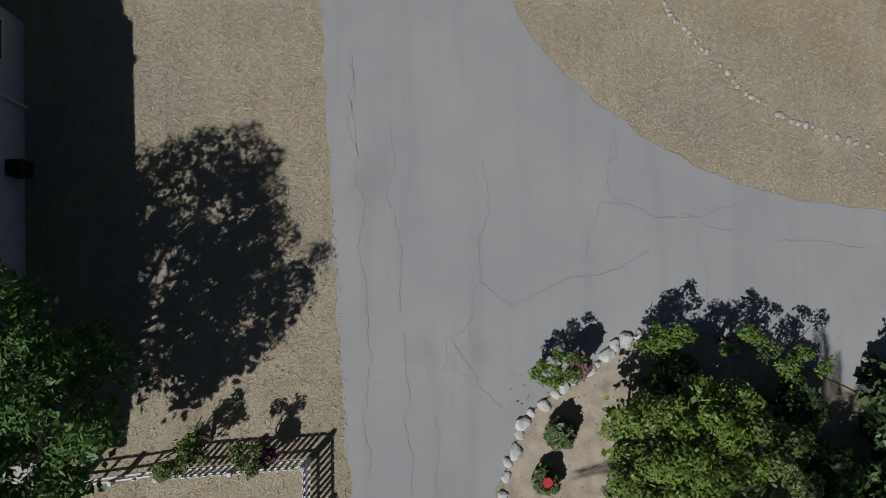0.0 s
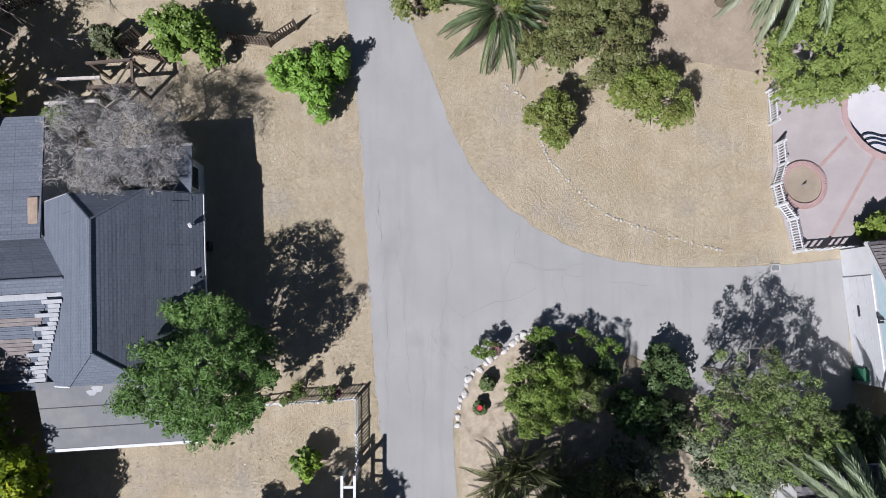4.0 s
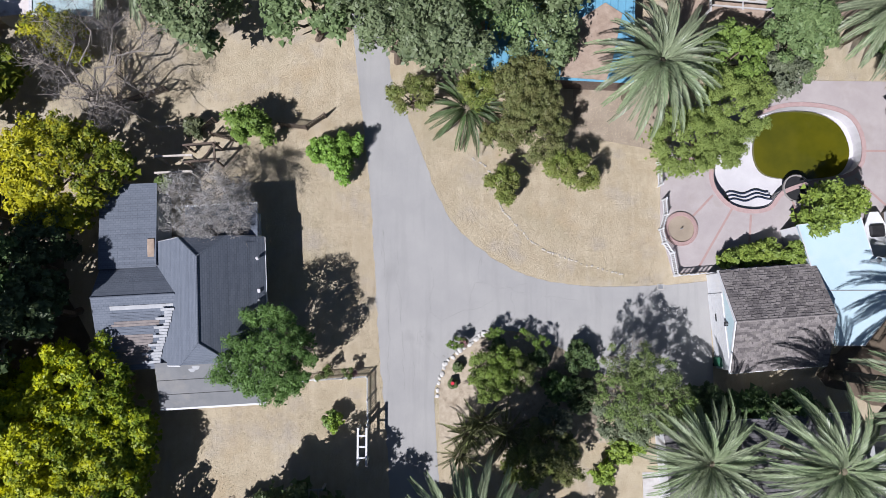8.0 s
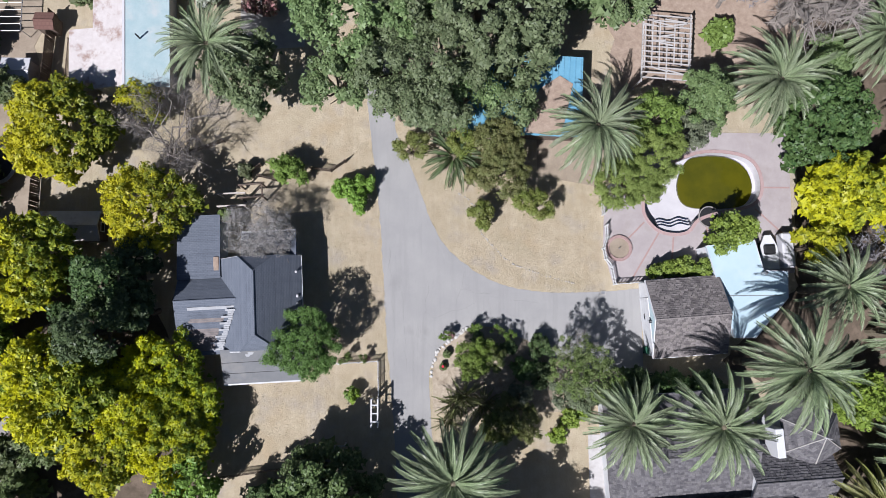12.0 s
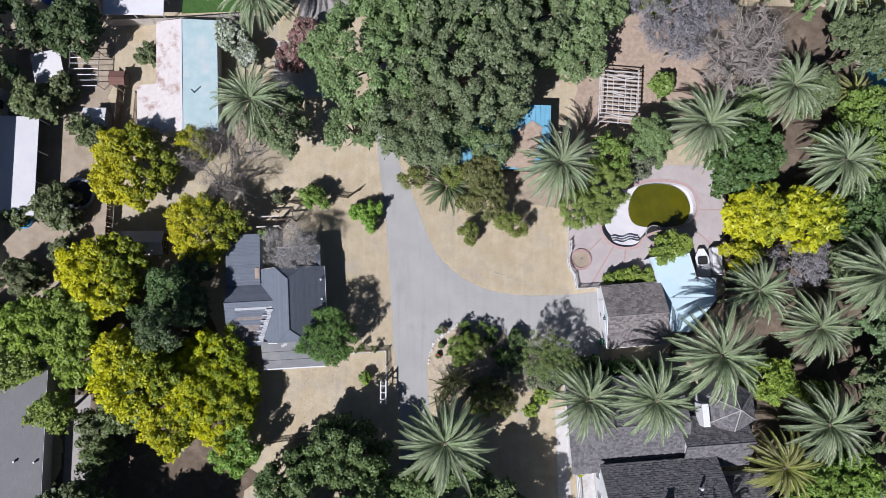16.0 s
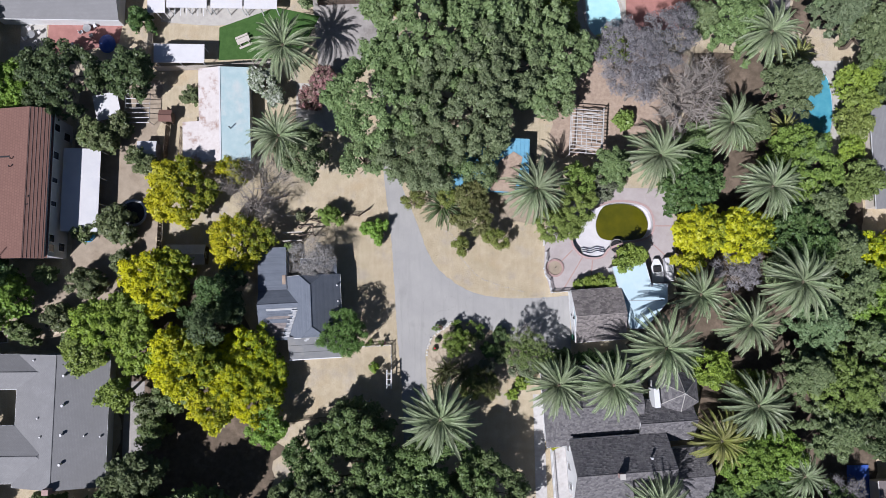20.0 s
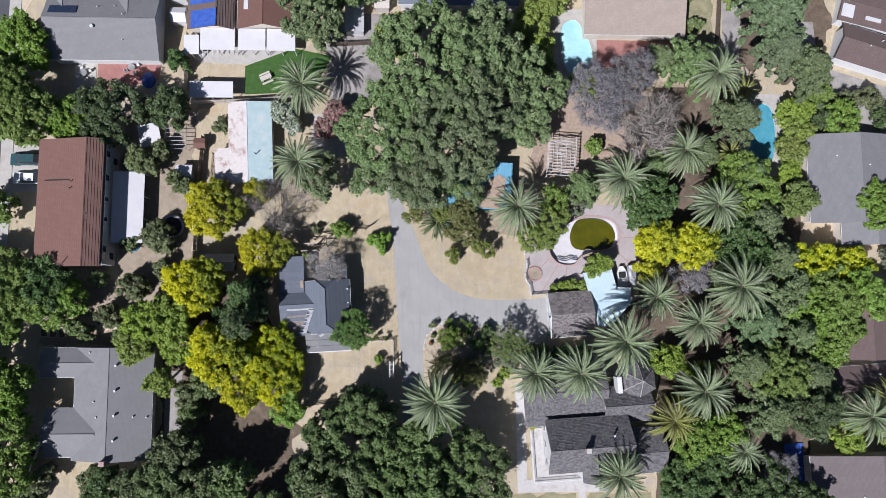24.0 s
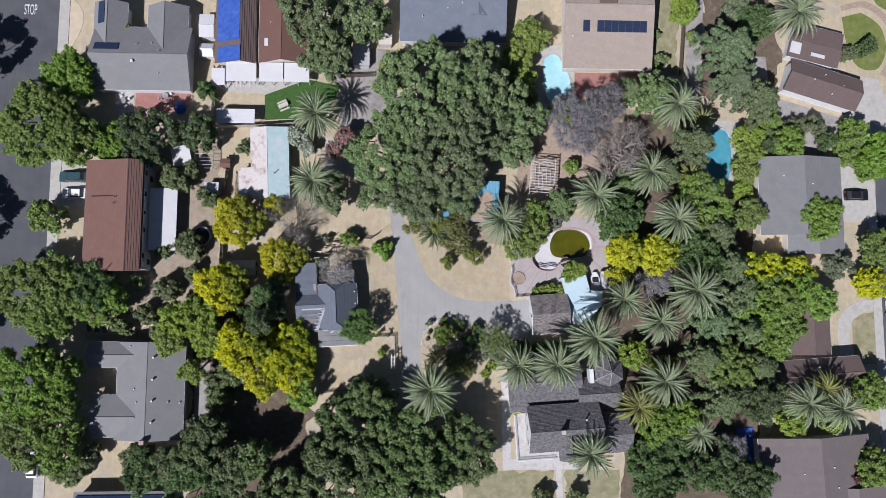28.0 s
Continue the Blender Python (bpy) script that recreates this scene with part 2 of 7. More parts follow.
M = {
    "ground": ground_material(),
    "asphalt": asphalt_material("driveway_asphalt", (0.296, 0.292, 0.285), (0.342, 0.336, 0.323), 0.14, ((-0.35, -1.15, 0.55), (1.2, -1.2, 0.6), (-1.5, 3.2, 0.8))),
    "street": asphalt_material("street_asphalt", (0.075, 0.078, 0.09), (0.095, 0.097, 0.105), 0.3),
    "concrete": plain("concrete", (0.369, 0.353, 0.328), (0.435, 0.418, 0.385), 1.2, 30.0, 0.9, stain=(0.246, 0.230, 0.205)),
    "bark": plain("bark", (0.10, 0.075, 0.055), (0.15, 0.12, 0.09), 6.0, 30.0, 0.95, strength=0.6),
    "palebark": plain("pale_bark", (0.225, 0.200, 0.176), (0.310, 0.275, 0.243), 5.0, 30.0, 0.95, strength=0.5),
    "palmbark": plain("palm_bark", (0.13, 0.11, 0.075), (0.19, 0.165, 0.115), 4.0, 25.0, 0.95, strength=0.6),
    "oak": leafy("oak_leaf", (0.078, 0.120, 0.042), (0.222, 0.280, 0.122), (0.140, 0.185, 0.078), 0.3),
    "green": leafy("green_leaf", (0.095, 0.155, 0.024), (0.215, 0.305, 0.055), (0.148, 0.212, 0.035), 0.3),
    "bright": leafy("bright_leaf", (0.115, 0.186, 0.034), (0.231, 0.326, 0.068), (0.167, 0.240, 0.050), 0.3),
    "lime": leafy("lime_leaf", (0.141, 0.199, 0.026), (0.283, 0.344, 0.051), (0.178, 0.238, 0.045), 0.3),
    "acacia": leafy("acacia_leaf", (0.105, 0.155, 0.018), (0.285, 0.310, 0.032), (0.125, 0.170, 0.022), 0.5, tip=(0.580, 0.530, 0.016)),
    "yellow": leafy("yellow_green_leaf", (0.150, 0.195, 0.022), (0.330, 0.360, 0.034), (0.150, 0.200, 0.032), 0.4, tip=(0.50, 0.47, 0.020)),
    "olive": leafy("olive_leaf", (0.098, 0.119, 0.063), (0.182, 0.203, 0.119), (0.140, 0.161, 0.105), 0.4),
    "privet": leafy("privet_leaf", (0.100, 0.125, 0.028), (0.215, 0.240, 0.062), (0.165, 0.160, 0.048), 0.5),
    "bluegreen": leafy("blue_green_leaf", (0.078, 0.120, 0.043), (0.200, 0.252, 0.102), (0.130, 0.173, 0.070), 0.3),
    "cedar": leafy("cedar_needle", (0.080, 0.125, 0.058), (0.188, 0.240, 0.118), (0.130, 0.173, 0.085), 0.3),
    "shrub": leafy("shrub_leaf", (0.083, 0.120, 0.042), (0.182, 0.210, 0.084), (0.132, 0.150, 0.070), 0.5),
    "rose": leafy("rose_leaf", (0.060, 0.105, 0.018), (0.190, 0.250, 0.050), (0.110, 0.155, 0.032), 0.8),
    "citrus": leafy("citrus_leaf", (0.102, 0.148, 0.024), (0.220, 0.270, 0.059), (0.146, 0.189, 0.040), 0.5),
    "locust": leafy("feathery_leaf", (0.055, 0.115, 0.022), (0.160, 0.270, 0.055), (0.095, 0.170, 0.033), 0.4),
    "feather": leafy("fine_green_leaf", (0.145, 0.225, 0.026), (0.310, 0.405, 0.058), (0.205, 0.285, 0.040), 0.4, 0.6, 0.3),
    "sprig": leafy("thin_sprig_leaf", (0.085, 0.125, 0.032), (0.215, 0.270, 0.080), (0.140, 0.170, 0.062), 0.5),
    "dead": leafy("dead_twig", (0.125, 0.121, 0.130), (0.255, 0.245, 0.252), (0.180, 0.172, 0.178), 0.4, 0.8, 0.1),
    "lichen": leafy("lichen_twig", (0.185, 0.178, 0.172), (0.490, 0.475, 0.460), (0.290, 0.265, 0.235), 0.9, 0.9, 0.05),
    "twig": leafy("bare_twig", (0.12, 0.105, 0.095), (0.23, 0.21, 0.195), (0.17, 0.15, 0.14), 0.4, 0.9, 0.05),
    "maroon": leafy("maroon_leaf", (0.05, 0.015, 0.02), (0.10, 0.03, 0.035), (0.07, 0.02, 0.03), 0.5),
    "pink": leafy("pink_blossom", (0.16, 0.09, 0.09), (0.34, 0.17, 0.19), (0.10, 0.10, 0.06), 0.8),
    "whitebloom": leafy("white_blossom", (0.10, 0.14, 0.06), (0.60, 0.62, 0.55), (0.16, 0.20, 0.10), 0.8),
    "palm": leafy("palm_leaflet", (0.120, 0.155, 0.078), (0.290, 0.340, 0.195), (0.200, 0.240, 0.130), 0.2, 0.38, 0.15),
    "palmy": leafy("young_palm_leaflet", (0.177, 0.193, 0.048), (0.338, 0.322, 0.097), (0.209, 0.217, 0.072), 0.2, 0.38, 0.25),
    "roofgrey": shingles("grey_shingle", (0.124, 0.142, 0.174), (0.158, 0.176, 0.210), gap=0.72),
    "roofdark": shakes("weathered_shake", (0.105, 0.095, 0.095), (0.27, 0.245, 0.235), (0.29, 0.265, 0.24)),
    "roofvic": shakes("old_shake", (0.085, 0.082, 0.088), (0.19, 0.182, 0.188), (0.23, 0.22, 0.21)),
    "rooflgrey": shingles("grey_composition", (0.19, 0.19, 0.195), (0.22, 0.22, 0.225), 0.3, 0.16, gap=0.85),
    "rooftaupe": shingles("taupe_composition", (0.15, 0.13, 0.128), (0.175, 0.152, 0.148), 0.3, 0.16, gap=0.85),
    "roofbrown": shingles("brown_composition", (0.13, 0.095, 0.09), (0.16, 0.12, 0.11), 0.3, 0.16, gap=0.8),
    "roofred": shingles("red_brown_tile", (0.155, 0.085, 0.07), (0.185, 0.105, 0.085), 0.35, 0.35, gap=0.75),
    "rooftan": shingles("tan_shingle", (0.27, 0.225, 0.19), (0.37, 0.31, 0.265), 0.3, 0.16, gap=0.75),
    "roofblue": shingles("slate_blue_composition", (0.15, 0.17, 0.21), (0.175, 0.195, 0.235), 0.3, 0.16, gap=0.9),
    "white": plain("white_paint", (0.576, 0.590, 0.603), (0.630, 0.634, 0.639), 1.5, 20.0, 0.6, stain=(0.495, 0.468, 0.432), amount=0.3),
    "whitemetal": plain("white_metal", (0.516, 0.516, 0.537), (0.576, 0.572, 0.581), 0.6, 12.0, 0.45, stain=(0.516, 0.490, 0.473), amount=0.4),
    "cream": plain("cream_stucco", (0.55, 0.50, 0.43), (0.62, 0.57, 0.50), 1.5, 40.0, 0.9),
    "bluewall": plain("faded_blue_white_paint", (0.40, 0.44, 0.51), (0.46, 0.50, 0.57), 1.5, 25.0, 0.7, stain=(0.36, 0.35, 0.34), amount=0.3),
    "greywall": plain("grey_siding", (0.42, 0.43, 0.45), (0.48, 0.49, 0.50), 1.5, 30.0, 0.8),
    "glass": plain("window_glass", (0.03, 0.035, 0.045), (0.045, 0.05, 0.06), 1.0, 8.0, 0.08, spec=0.6, strength=0.02),
    "darkwood": plain("dark_weathered_wood", (0.10, 0.075, 0.06), (0.15, 0.115, 0.09), 5.0, 40.0, 0.9),
    "palewood": plain("bleached_wood", (0.42, 0.38, 0.34), (0.55, 0.51, 0.46), 5.0, 40.0, 0.9),
    "earth": plain("bare_earth", (0.264, 0.216, 0.163), (0.343, 0.286, 0.220), 0.9, 18.0, 0.95, stain=(0.176, 0.132, 0.088), strength=0.6),
    "bedearth": plain("dry_bed_earth", (0.33, 0.275, 0.205), (0.45, 0.385, 0.295), 3.0, 26.0, 0.95, stain=(0.19, 0.145, 0.10), amount=0.7, strength=0.8),
    "greyrock": plain("grey_field_stone", (0.33, 0.31, 0.28), (0.47, 0.45, 0.42), 4.0, 25.0, 0.9, stain=(0.22, 0.2, 0.17), strength=0.5),
    "lawn": plain("green_lawn", (0.035, 0.085, 0.018), (0.055, 0.115, 0.028), 1.4, 40.0, 0.95, strength=0.6),
    "drylawn": plain("dull_dry_lawn", (0.19, 0.185, 0.105), (0.30, 0.27, 0.17), 0.7, 25.0, 0.95, stain=(0.36, 0.31, 0.22), amount=0.6, strength=0.6),
    "olivelawn": plain("olive_lawn", (0.11, 0.14, 0.035), (0.17, 0.19, 0.055), 0.8, 30.0, 0.95, stain=(0.24, 0.21, 0.12), amount=0.5, strength=0.6),
    "oldpaving": plain("grey_worn_paving", (0.24, 0.225, 0.215), (0.33, 0.31, 0.29), 0.7, 14.0, 0.9, stain=(0.13, 0.115, 0.10), amount=0.7),
    "boards": plain("bare_grey_sheathing", (0.31, 0.32, 0.335), (0.40, 0.41, 0.42), 2.5, 30.0, 0.85, stain=(0.24, 0.23, 0.22)),
    "oldboards": plain("brown_old_sheathing", (0.17, 0.15, 0.145), (0.25, 0.22, 0.205), 3.5, 30.0, 0.9, stain=(0.13, 0.12, 0.125), amount=0.6),
    "aqua": plain("pale_aqua_paint", (0.42, 0.55, 0.585), (0.48, 0.60, 0.63), 1.5, 20.0, 0.65, stain=(0.5, 0.56, 0.57), amount=0.3),
    "plaster": plain("white_pool_plaster", (0.50, 0.485, 0.50), (0.57, 0.555, 0.565), 0.8, 18.0, 0.8, stain=(0.42, 0.41, 0.42), amount=0.5),
    "coping": plain("faded_pink_brick", (0.36, 0.25, 0.24), (0.42, 0.305, 0.29), 5.0, 25.0, 0.9, stain=(0.30, 0.24, 0.23)),
    "patio": plain("pink_patio", (0.340, 0.302, 0.297), (0.391, 0.353, 0.344), 0.8, 25.0, 0.9, stain=(0.255, 0.212, 0.189)),
    "brick": plain("red_brick_band", (0.33, 0.225, 0.21), (0.38, 0.265, 0.245), 4.0, 25.0, 0.9),
    "redpaving": plain("red_paving", (0.27, 0.13, 0.115), (0.34, 0.17, 0.15), 1.0, 25.0, 0.9),
    "algae": water_material("algae_water", (0.082, 0.078, 0.005), (0.055, 0.058, 0.005), False),
    "pool": water_material("pool_water", (0.30, 0.55, 0.60), (0.38, 0.62, 0.66), True),
    # darker copy of the pool water, with the east pool's shade in its colour
    "shadedpool": water_material("shaded_pool_water", (0.053, 0.230, 0.315), (0.090, 0.302, 0.375), True),
    "tarp": plain("blue_tarp", (0.030, 0.075, 0.32), (0.045, 0.11, 0.40), 1.2, 9.0, 0.5, stain=(0.10, 0.16, 0.40), spec=0.4),
    "bluemetal": plain("blue_metal_roof", (0.117, 0.294, 0.419), (0.156, 0.357, 0.484), 0.8, 14.0, 0.5),
    "turq": plain("turquoise_roof", (0.355, 0.475, 0.495), (0.43, 0.53, 0.54), 1.1, 10.0, 0.6, stain=(0.50, 0.52, 0.51), amount=0.75),
    "skyroof": plain("pale_blue_roof", (0.40, 0.53, 0.59), (0.46, 0.58, 0.635), 0.6, 14.0, 0.6, stain=(0.52, 0.58, 0.61), amount=0.5),
    "rust": plain("rusty_white_sheet", (0.546, 0.510, 0.493), (0.484, 0.440, 0.422), 1.8, 8.0, 0.7, stain=(0.246, 0.150, 0.114), amount=0.9),
    "solar": plain("solar_glass", (0.02, 0.03, 0.06), (0.03, 0.04, 0.08), 3.0, 12.0, 0.15, spec=0.6, strength=0.02),
    "metal": plain("grey_metal", (0.35, 0.36, 0.37), (0.42, 0.42, 0.43), 2.0, 20.0, 0.45, 0.6),
    # litter tone lowered: tree shade is part of this dark colour
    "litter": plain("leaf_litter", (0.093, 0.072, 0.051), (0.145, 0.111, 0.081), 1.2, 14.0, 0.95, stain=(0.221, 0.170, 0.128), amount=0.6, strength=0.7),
    "sandlitter": plain("dry_leaf_litter", (0.28, 0.21, 0.16), (0.38, 0.30, 0.235), 2.0, 12.0, 0.95, stain=(0.18, 0.13, 0.1), strength=0.7),
    "sand": plain("pale_sand", (0.46, 0.38, 0.28), (0.54, 0.45, 0.34), 1.0, 20.0, 0.95),
    "straw": leafy("straw", (0.40, 0.325, 0.21), (0.60, 0.50, 0.355), (0.50, 0.41, 0.28), 0.5, 0.9, 0.1),
    "paintteal": plain("teal_car_paint", (0.03, 0.07, 0.08), (0.035, 0.08, 0.09), 1.0, 5.0, 0.25, spec=0.6, strength=0.0),
    "paintwhite": plain("white_car_paint", (0.70, 0.71, 0.72), (0.74, 0.74, 0.75), 1.0, 5.0, 0.25, spec=0.6, strength=0.0),
    "paintnavy": plain("navy_car_paint", (0.02, 0.025, 0.05), (0.025, 0.03, 0.06), 1.0, 5.0, 0.25, spec=0.6, strength=0.0),
    "paintblack": plain("black_car_paint", (0.012, 0.012, 0.014), (0.016, 0.016, 0.018), 1.0, 5.0, 0.25, spec=0.6, strength=0.0),
    "redbloom": plain("red_petal", (0.45, 0.02, 0.04), (0.55, 0.03, 0.05), 9.0, 40.0, 0.6),
    "crack": plain("crack_filler", (0.185, 0.18, 0.175), (0.235, 0.23, 0.22), 2.0, 30.0, 0.95),
    "felt": plain("rolled_felt", (0.155, 0.16, 0.165), (0.185, 0.19, 0.195), 1.2, 40.0, 0.95, stain=(0.24, 0.23, 0.21), amount=0.5),
    "paledeck": plain("whitewashed_deck", (0.421, 0.405, 0.390), (0.490, 0.474, 0.459), 2.0, 20.0, 0.8, stain=(0.291, 0.260, 0.237), amount=0.7),
    "black": plain("black_plastic", (0.02, 0.02, 0.022), (0.03, 0.03, 0.032), 3.0, 20.0, 0.5),
    "rock": plain("pale_stone", (0.44, 0.425, 0.40), (0.60, 0.585, 0.56), 4.0, 25.0, 0.9, stain=(0.212, 0.187, 0.153), strength=0.5),
    "tyre": plain("rubber", (0.02, 0.02, 0.02), (0.03, 0.03, 0.03), 5.0, 40.0, 0.8),
    "bin": plain("green_plastic", (0.03, 0.12, 0.07), (0.04, 0.15, 0.09), 2.0, 20.0, 0.5),
    "bluetoy": plain("blue_plastic", (0.05, 0.30, 0.60), (0.06, 0.35, 0.66), 2.0, 20.0, 0.4),
}
M["chips"] = leafy("stone_chip", (0.10, 0.075, 0.05), (0.55, 0.50, 0.42), (0.30, 0.25, 0.19), 0.8, 0.9, 0.0)
M["liveoak"] = leafy("dark_oak_leaf", (0.068, 0.104, 0.034), (0.165, 0.210, 0.080), (0.115, 0.150, 0.055), 0.3)
M["fanpalm"] = leafy("stiff_palm_leaflet", (0.085, 0.100, 0.040), (0.260, 0.265, 0.115), (0.150, 0.155, 0.062), 0.4, 0.38, 0.2)
M["darkpalm"] = leafy("dark_palm_leaflet", (0.045, 0.072, 0.026), (0.130, 0.175, 0.070), (0.075, 0.105, 0.042), 0.4, 0.45, 0.15)
M["dark"] = leafy("dark_green_leaf", (0.044, 0.084, 0.028), (0.117, 0.166, 0.057), (0.077, 0.114, 0.035), 0.3)


# ---- building blocks ----
def mesh_of(name, bm):
    me = bpy.data.meshes.new(name)
    bm.normal_update()
    bm.to_mesh(me)
    bm.free()
    return me


def part(name, bm, material, parent, label="", at=None):
    """Links a bmesh (or a ready mesh) as one mesh object under a thing or a part."""
    me = bm if isinstance(bm, bpy.types.Mesh) else mesh_of(name, bm)
    if material and not me.materials:
        me.materials.append(M[material])
    ob = new(name, me)
    ob.parent = parent
    if at is not None:
        ob.matrix_basis = at if isinstance(at, Matrix) else Matrix.Translation(at)
    if label:
        tagged(ob, label)
    return ob


def thing(name, x, y, label, category, z=0.0, turn=0.0, group="", kind=""):
    ob = new(name)
    ob.matrix_basis = pose(x, y, z, 0, 0, turn)
    return tagged(ob, label, category, group, kind)


def box(x0, x1, y0, y1, z0, z1, bevel=0.0, bm=None):
    bm = bm or bmesh.new()
    r = bmesh.ops.create_cube(bm, size=1.0)["verts"]
    for v in r:
        v.co = Vector((x0 + (v.co.x + 0.5) * (x1 - x0), y0 + (v.co.y + 0.5) * (y1 - y0), z0 + (v.co.z + 0.5) * (z1 - z0)))
    if bevel:
        es = list({e for v in r for e in v.link_edges})
        bmesh.ops.bevel(bm, geom=es, offset=bevel, segments=1, affect="EDGES")
    return bm


def rod(a, b, r0, r1=None, n=8, bm=None):
    """A tapered round bar from a to b."""
    bm = bm or bmesh.new()
    a, b = Vector(a), Vector(b)
    d = b - a
    m = Matrix.Translation((a + b) / 2) @ d.to_track_quat("Z", "Y").to_matrix().to_4x4()
    bmesh.ops.create_cone(bm, cap_ends=True, segments=n, radius1=r0, radius2=r0 if r1 is None else r1, depth=d.length, matrix=m)
    return bm


def sheet(pts, z0, z1, bm=None):
    """A slab with the outline pts between two heights."""
    bm = bm or bmesh.new()
    lo = [bm.verts.new((x, y, z0)) for x, y in pts]
    hi = [bm.verts.new((x, y, z1)) for x, y in pts]
    bm.faces.new(hi)
    bm.faces.new(lo[::-1])
    for i in range(len(pts)):
        j = (i + 1) % len(pts)
        bm.faces.new((lo[i], lo[j], hi[j], hi[i]))
    bmesh.ops.recalc_face_normals(bm, faces=bm.faces)
    return bm


def smooth_line(pts, n=5):
    """A rounded line through a few control points."""
    out = []
    for i in range(len(pts) - 1):
        p0, p1, p2, p3 = (Vector(pts[max(0, min(len(pts) - 1, i + k))]) for k in (-1, 0, 1, 2))
        for s in range(n):
            t = s / n
            out.append(tuple(0.5 * (2 * p1 + (p2 - p0) * t + (2 * p0 - 5 * p1 + 4 * p2 - p3) * t * t + (3 * p1 - p0 - 3 * p2 + p3) * t ** 3)))
    return out + [tuple(pts[-1])]


def ring_line(pts, n=5):
    k = smooth_line([pts[-1], *pts, pts[0], pts[1]], n)
    return k[n:len(k) - n - 1]


def setting(name, bm, material, label, category="ground"):
    me = mesh_of(name, bm)
    me.materials.append(M[material])
    return tagged(new(name, me), label, category, kind="structure")


def holed(outer, holes, z, thick=0.0):
    """A level face with holes, with rims that go down by thick."""
    bm = bmesh.new()
    edges = []
    for loop in (outer, *holes):
        vs = [bm.verts.new((x, y, z)) for x, y in loop]
        edges += [bm.edges.new((vs[i], vs[(i + 1) % len(vs)])) for i in range(len(vs))]
    bmesh.ops.triangle_fill(bm, use_beauty=True, edges=edges)
    for f in bm.faces:
        if f.normal.z < 0:
            f.normal_flip()
    if thick:
        r = bmesh.ops.extrude_edge_only(bm, edges=[e for e in bm.edges if len(e.link_faces) == 1])
        for v in r["geom"]:
            if isinstance(v, bmesh.types.BMVert):
                v.co.z -= thick
    return bm


def grown(loop, d):
    """The closed outline loop, moved outwards by d."""
    n = len(loop)
    area = sum(loop[i][0] * loop[(i + 1) % n][1] - loop[(i + 1) % n][0] * loop[i][1] for i in range(n))
    out = []
    for i in range(n):
        a, b = Vector(loop[i - 1]), Vector(loop[(i + 1) % n])
        t = (b - a).normalized()
        nrm = Vector((t.y, -t.x)) * (1 if area > 0 else -1)
        out.append((loop[i][0] + nrm.x * d, loop[i][1] + nrm.y * d))
    return out


def circle(x, y, r, n=24):
    return [(x + r * math.cos(2 * math.pi * i / n), y + r * math.sin(2 * math.pi * i / n)) for i in range(n)]


# ---- ground, driveway, streets ----
BASIN = ring_line([(21.5, 9.7), (22.5, 8.2), (23.9, 7.7), (25.4, 7.9), (26.4, 9.0), (28.3, 9.7), (31.7, 10.5), (32.55, 12.2), (31.9, 14.3), (29.8, 15.15), (26.6, 15.1), (23.4, 13.6), (21.9, 11.6)], 4)
BASIN_N = ring_line([(24.1, 46.6), (26.2, 47.7), (27.7, 45.7), (28.9, 42.8), (28.6, 40.2), (26.0, 38.6), (24.4, 40.0), (24.0, 43.4)], 4)
BASIN_E = ring_line([(54.2, 33.2), (56.9, 34.0), (58.4, 32.7), (58.7, 27.5), (57.2, 23.4), (54.6, 24.4), (54.0, 29.0)], 4)
setting("ground", holed([(-1500, -1500), (1500, -1500), (1500, 1500), (-1500, 1500)], [BASIN, BASIN_N, BASIN_E], 0.0), "ground", "dry tan mown grass and bare pale earth", "ground")

west = smooth_line([(-4.9, 40), (-4.5, 24), (-3.6, 14.5), (-3.0, 9.2), (-2.6, 3.0), (-2.25, -2.4), (-1.8, -7.5), (-1.4, -14), (-1.2, -32)])
south = smooth_line([(2.0, -32), (1.9, -14), (1.5, -6.0), (1.75, -4.2), (2.5, -2.7), (3.9, -1.8), (4.9, -1.0), (7.0, -0.9), (10.5, -2.2), (13.5, -4.0), (17.0, -5.0), (20.9, -4.6)])
north = smooth_line([(20.9, 2.6), (17.8, 2.3), (12.6, 2.2), (8.7, 2.75), (5.9, 4.0), (3.3, 6.1), (1.8, 8.5), (0.6, 11.7), (-0.6, 14.9), (-1.6, 17.4), (-2.0, 24), (-2.2, 40)])


def frayed(line, amount, seed):
    """The line with a small uneven wander, as a broken asphalt edge has."""
    out = []
    for a, b in zip(line[:-1], line[1:]):
        n = max(1, int((Vector(b) - Vector(a)).length / 0.18))
        for i in range(n):
            x, y = a[0] + (b[0] - a[0]) * i / n, a[1] + (b[1] - a[1]) * i / n
            w = noise.noise(Vector((x * 1.3, y * 1.3, seed))) + 0.5 * noise.noise(Vector((x * 5, y * 5, seed)))
            out.append((x + amount * w, y + amount * w * 0.6))
    return out + [line[-1]]


west, south, north = frayed(west, 0.10, 1.0), frayed(south, 0.06, 2.0), frayed(north, 0.09, 3.0)
driveway = setting("road", sheet(west + south + north, -0.2, 0.015), "asphalt", "worn pale grey asphalt driveway with fine cracks", "road")


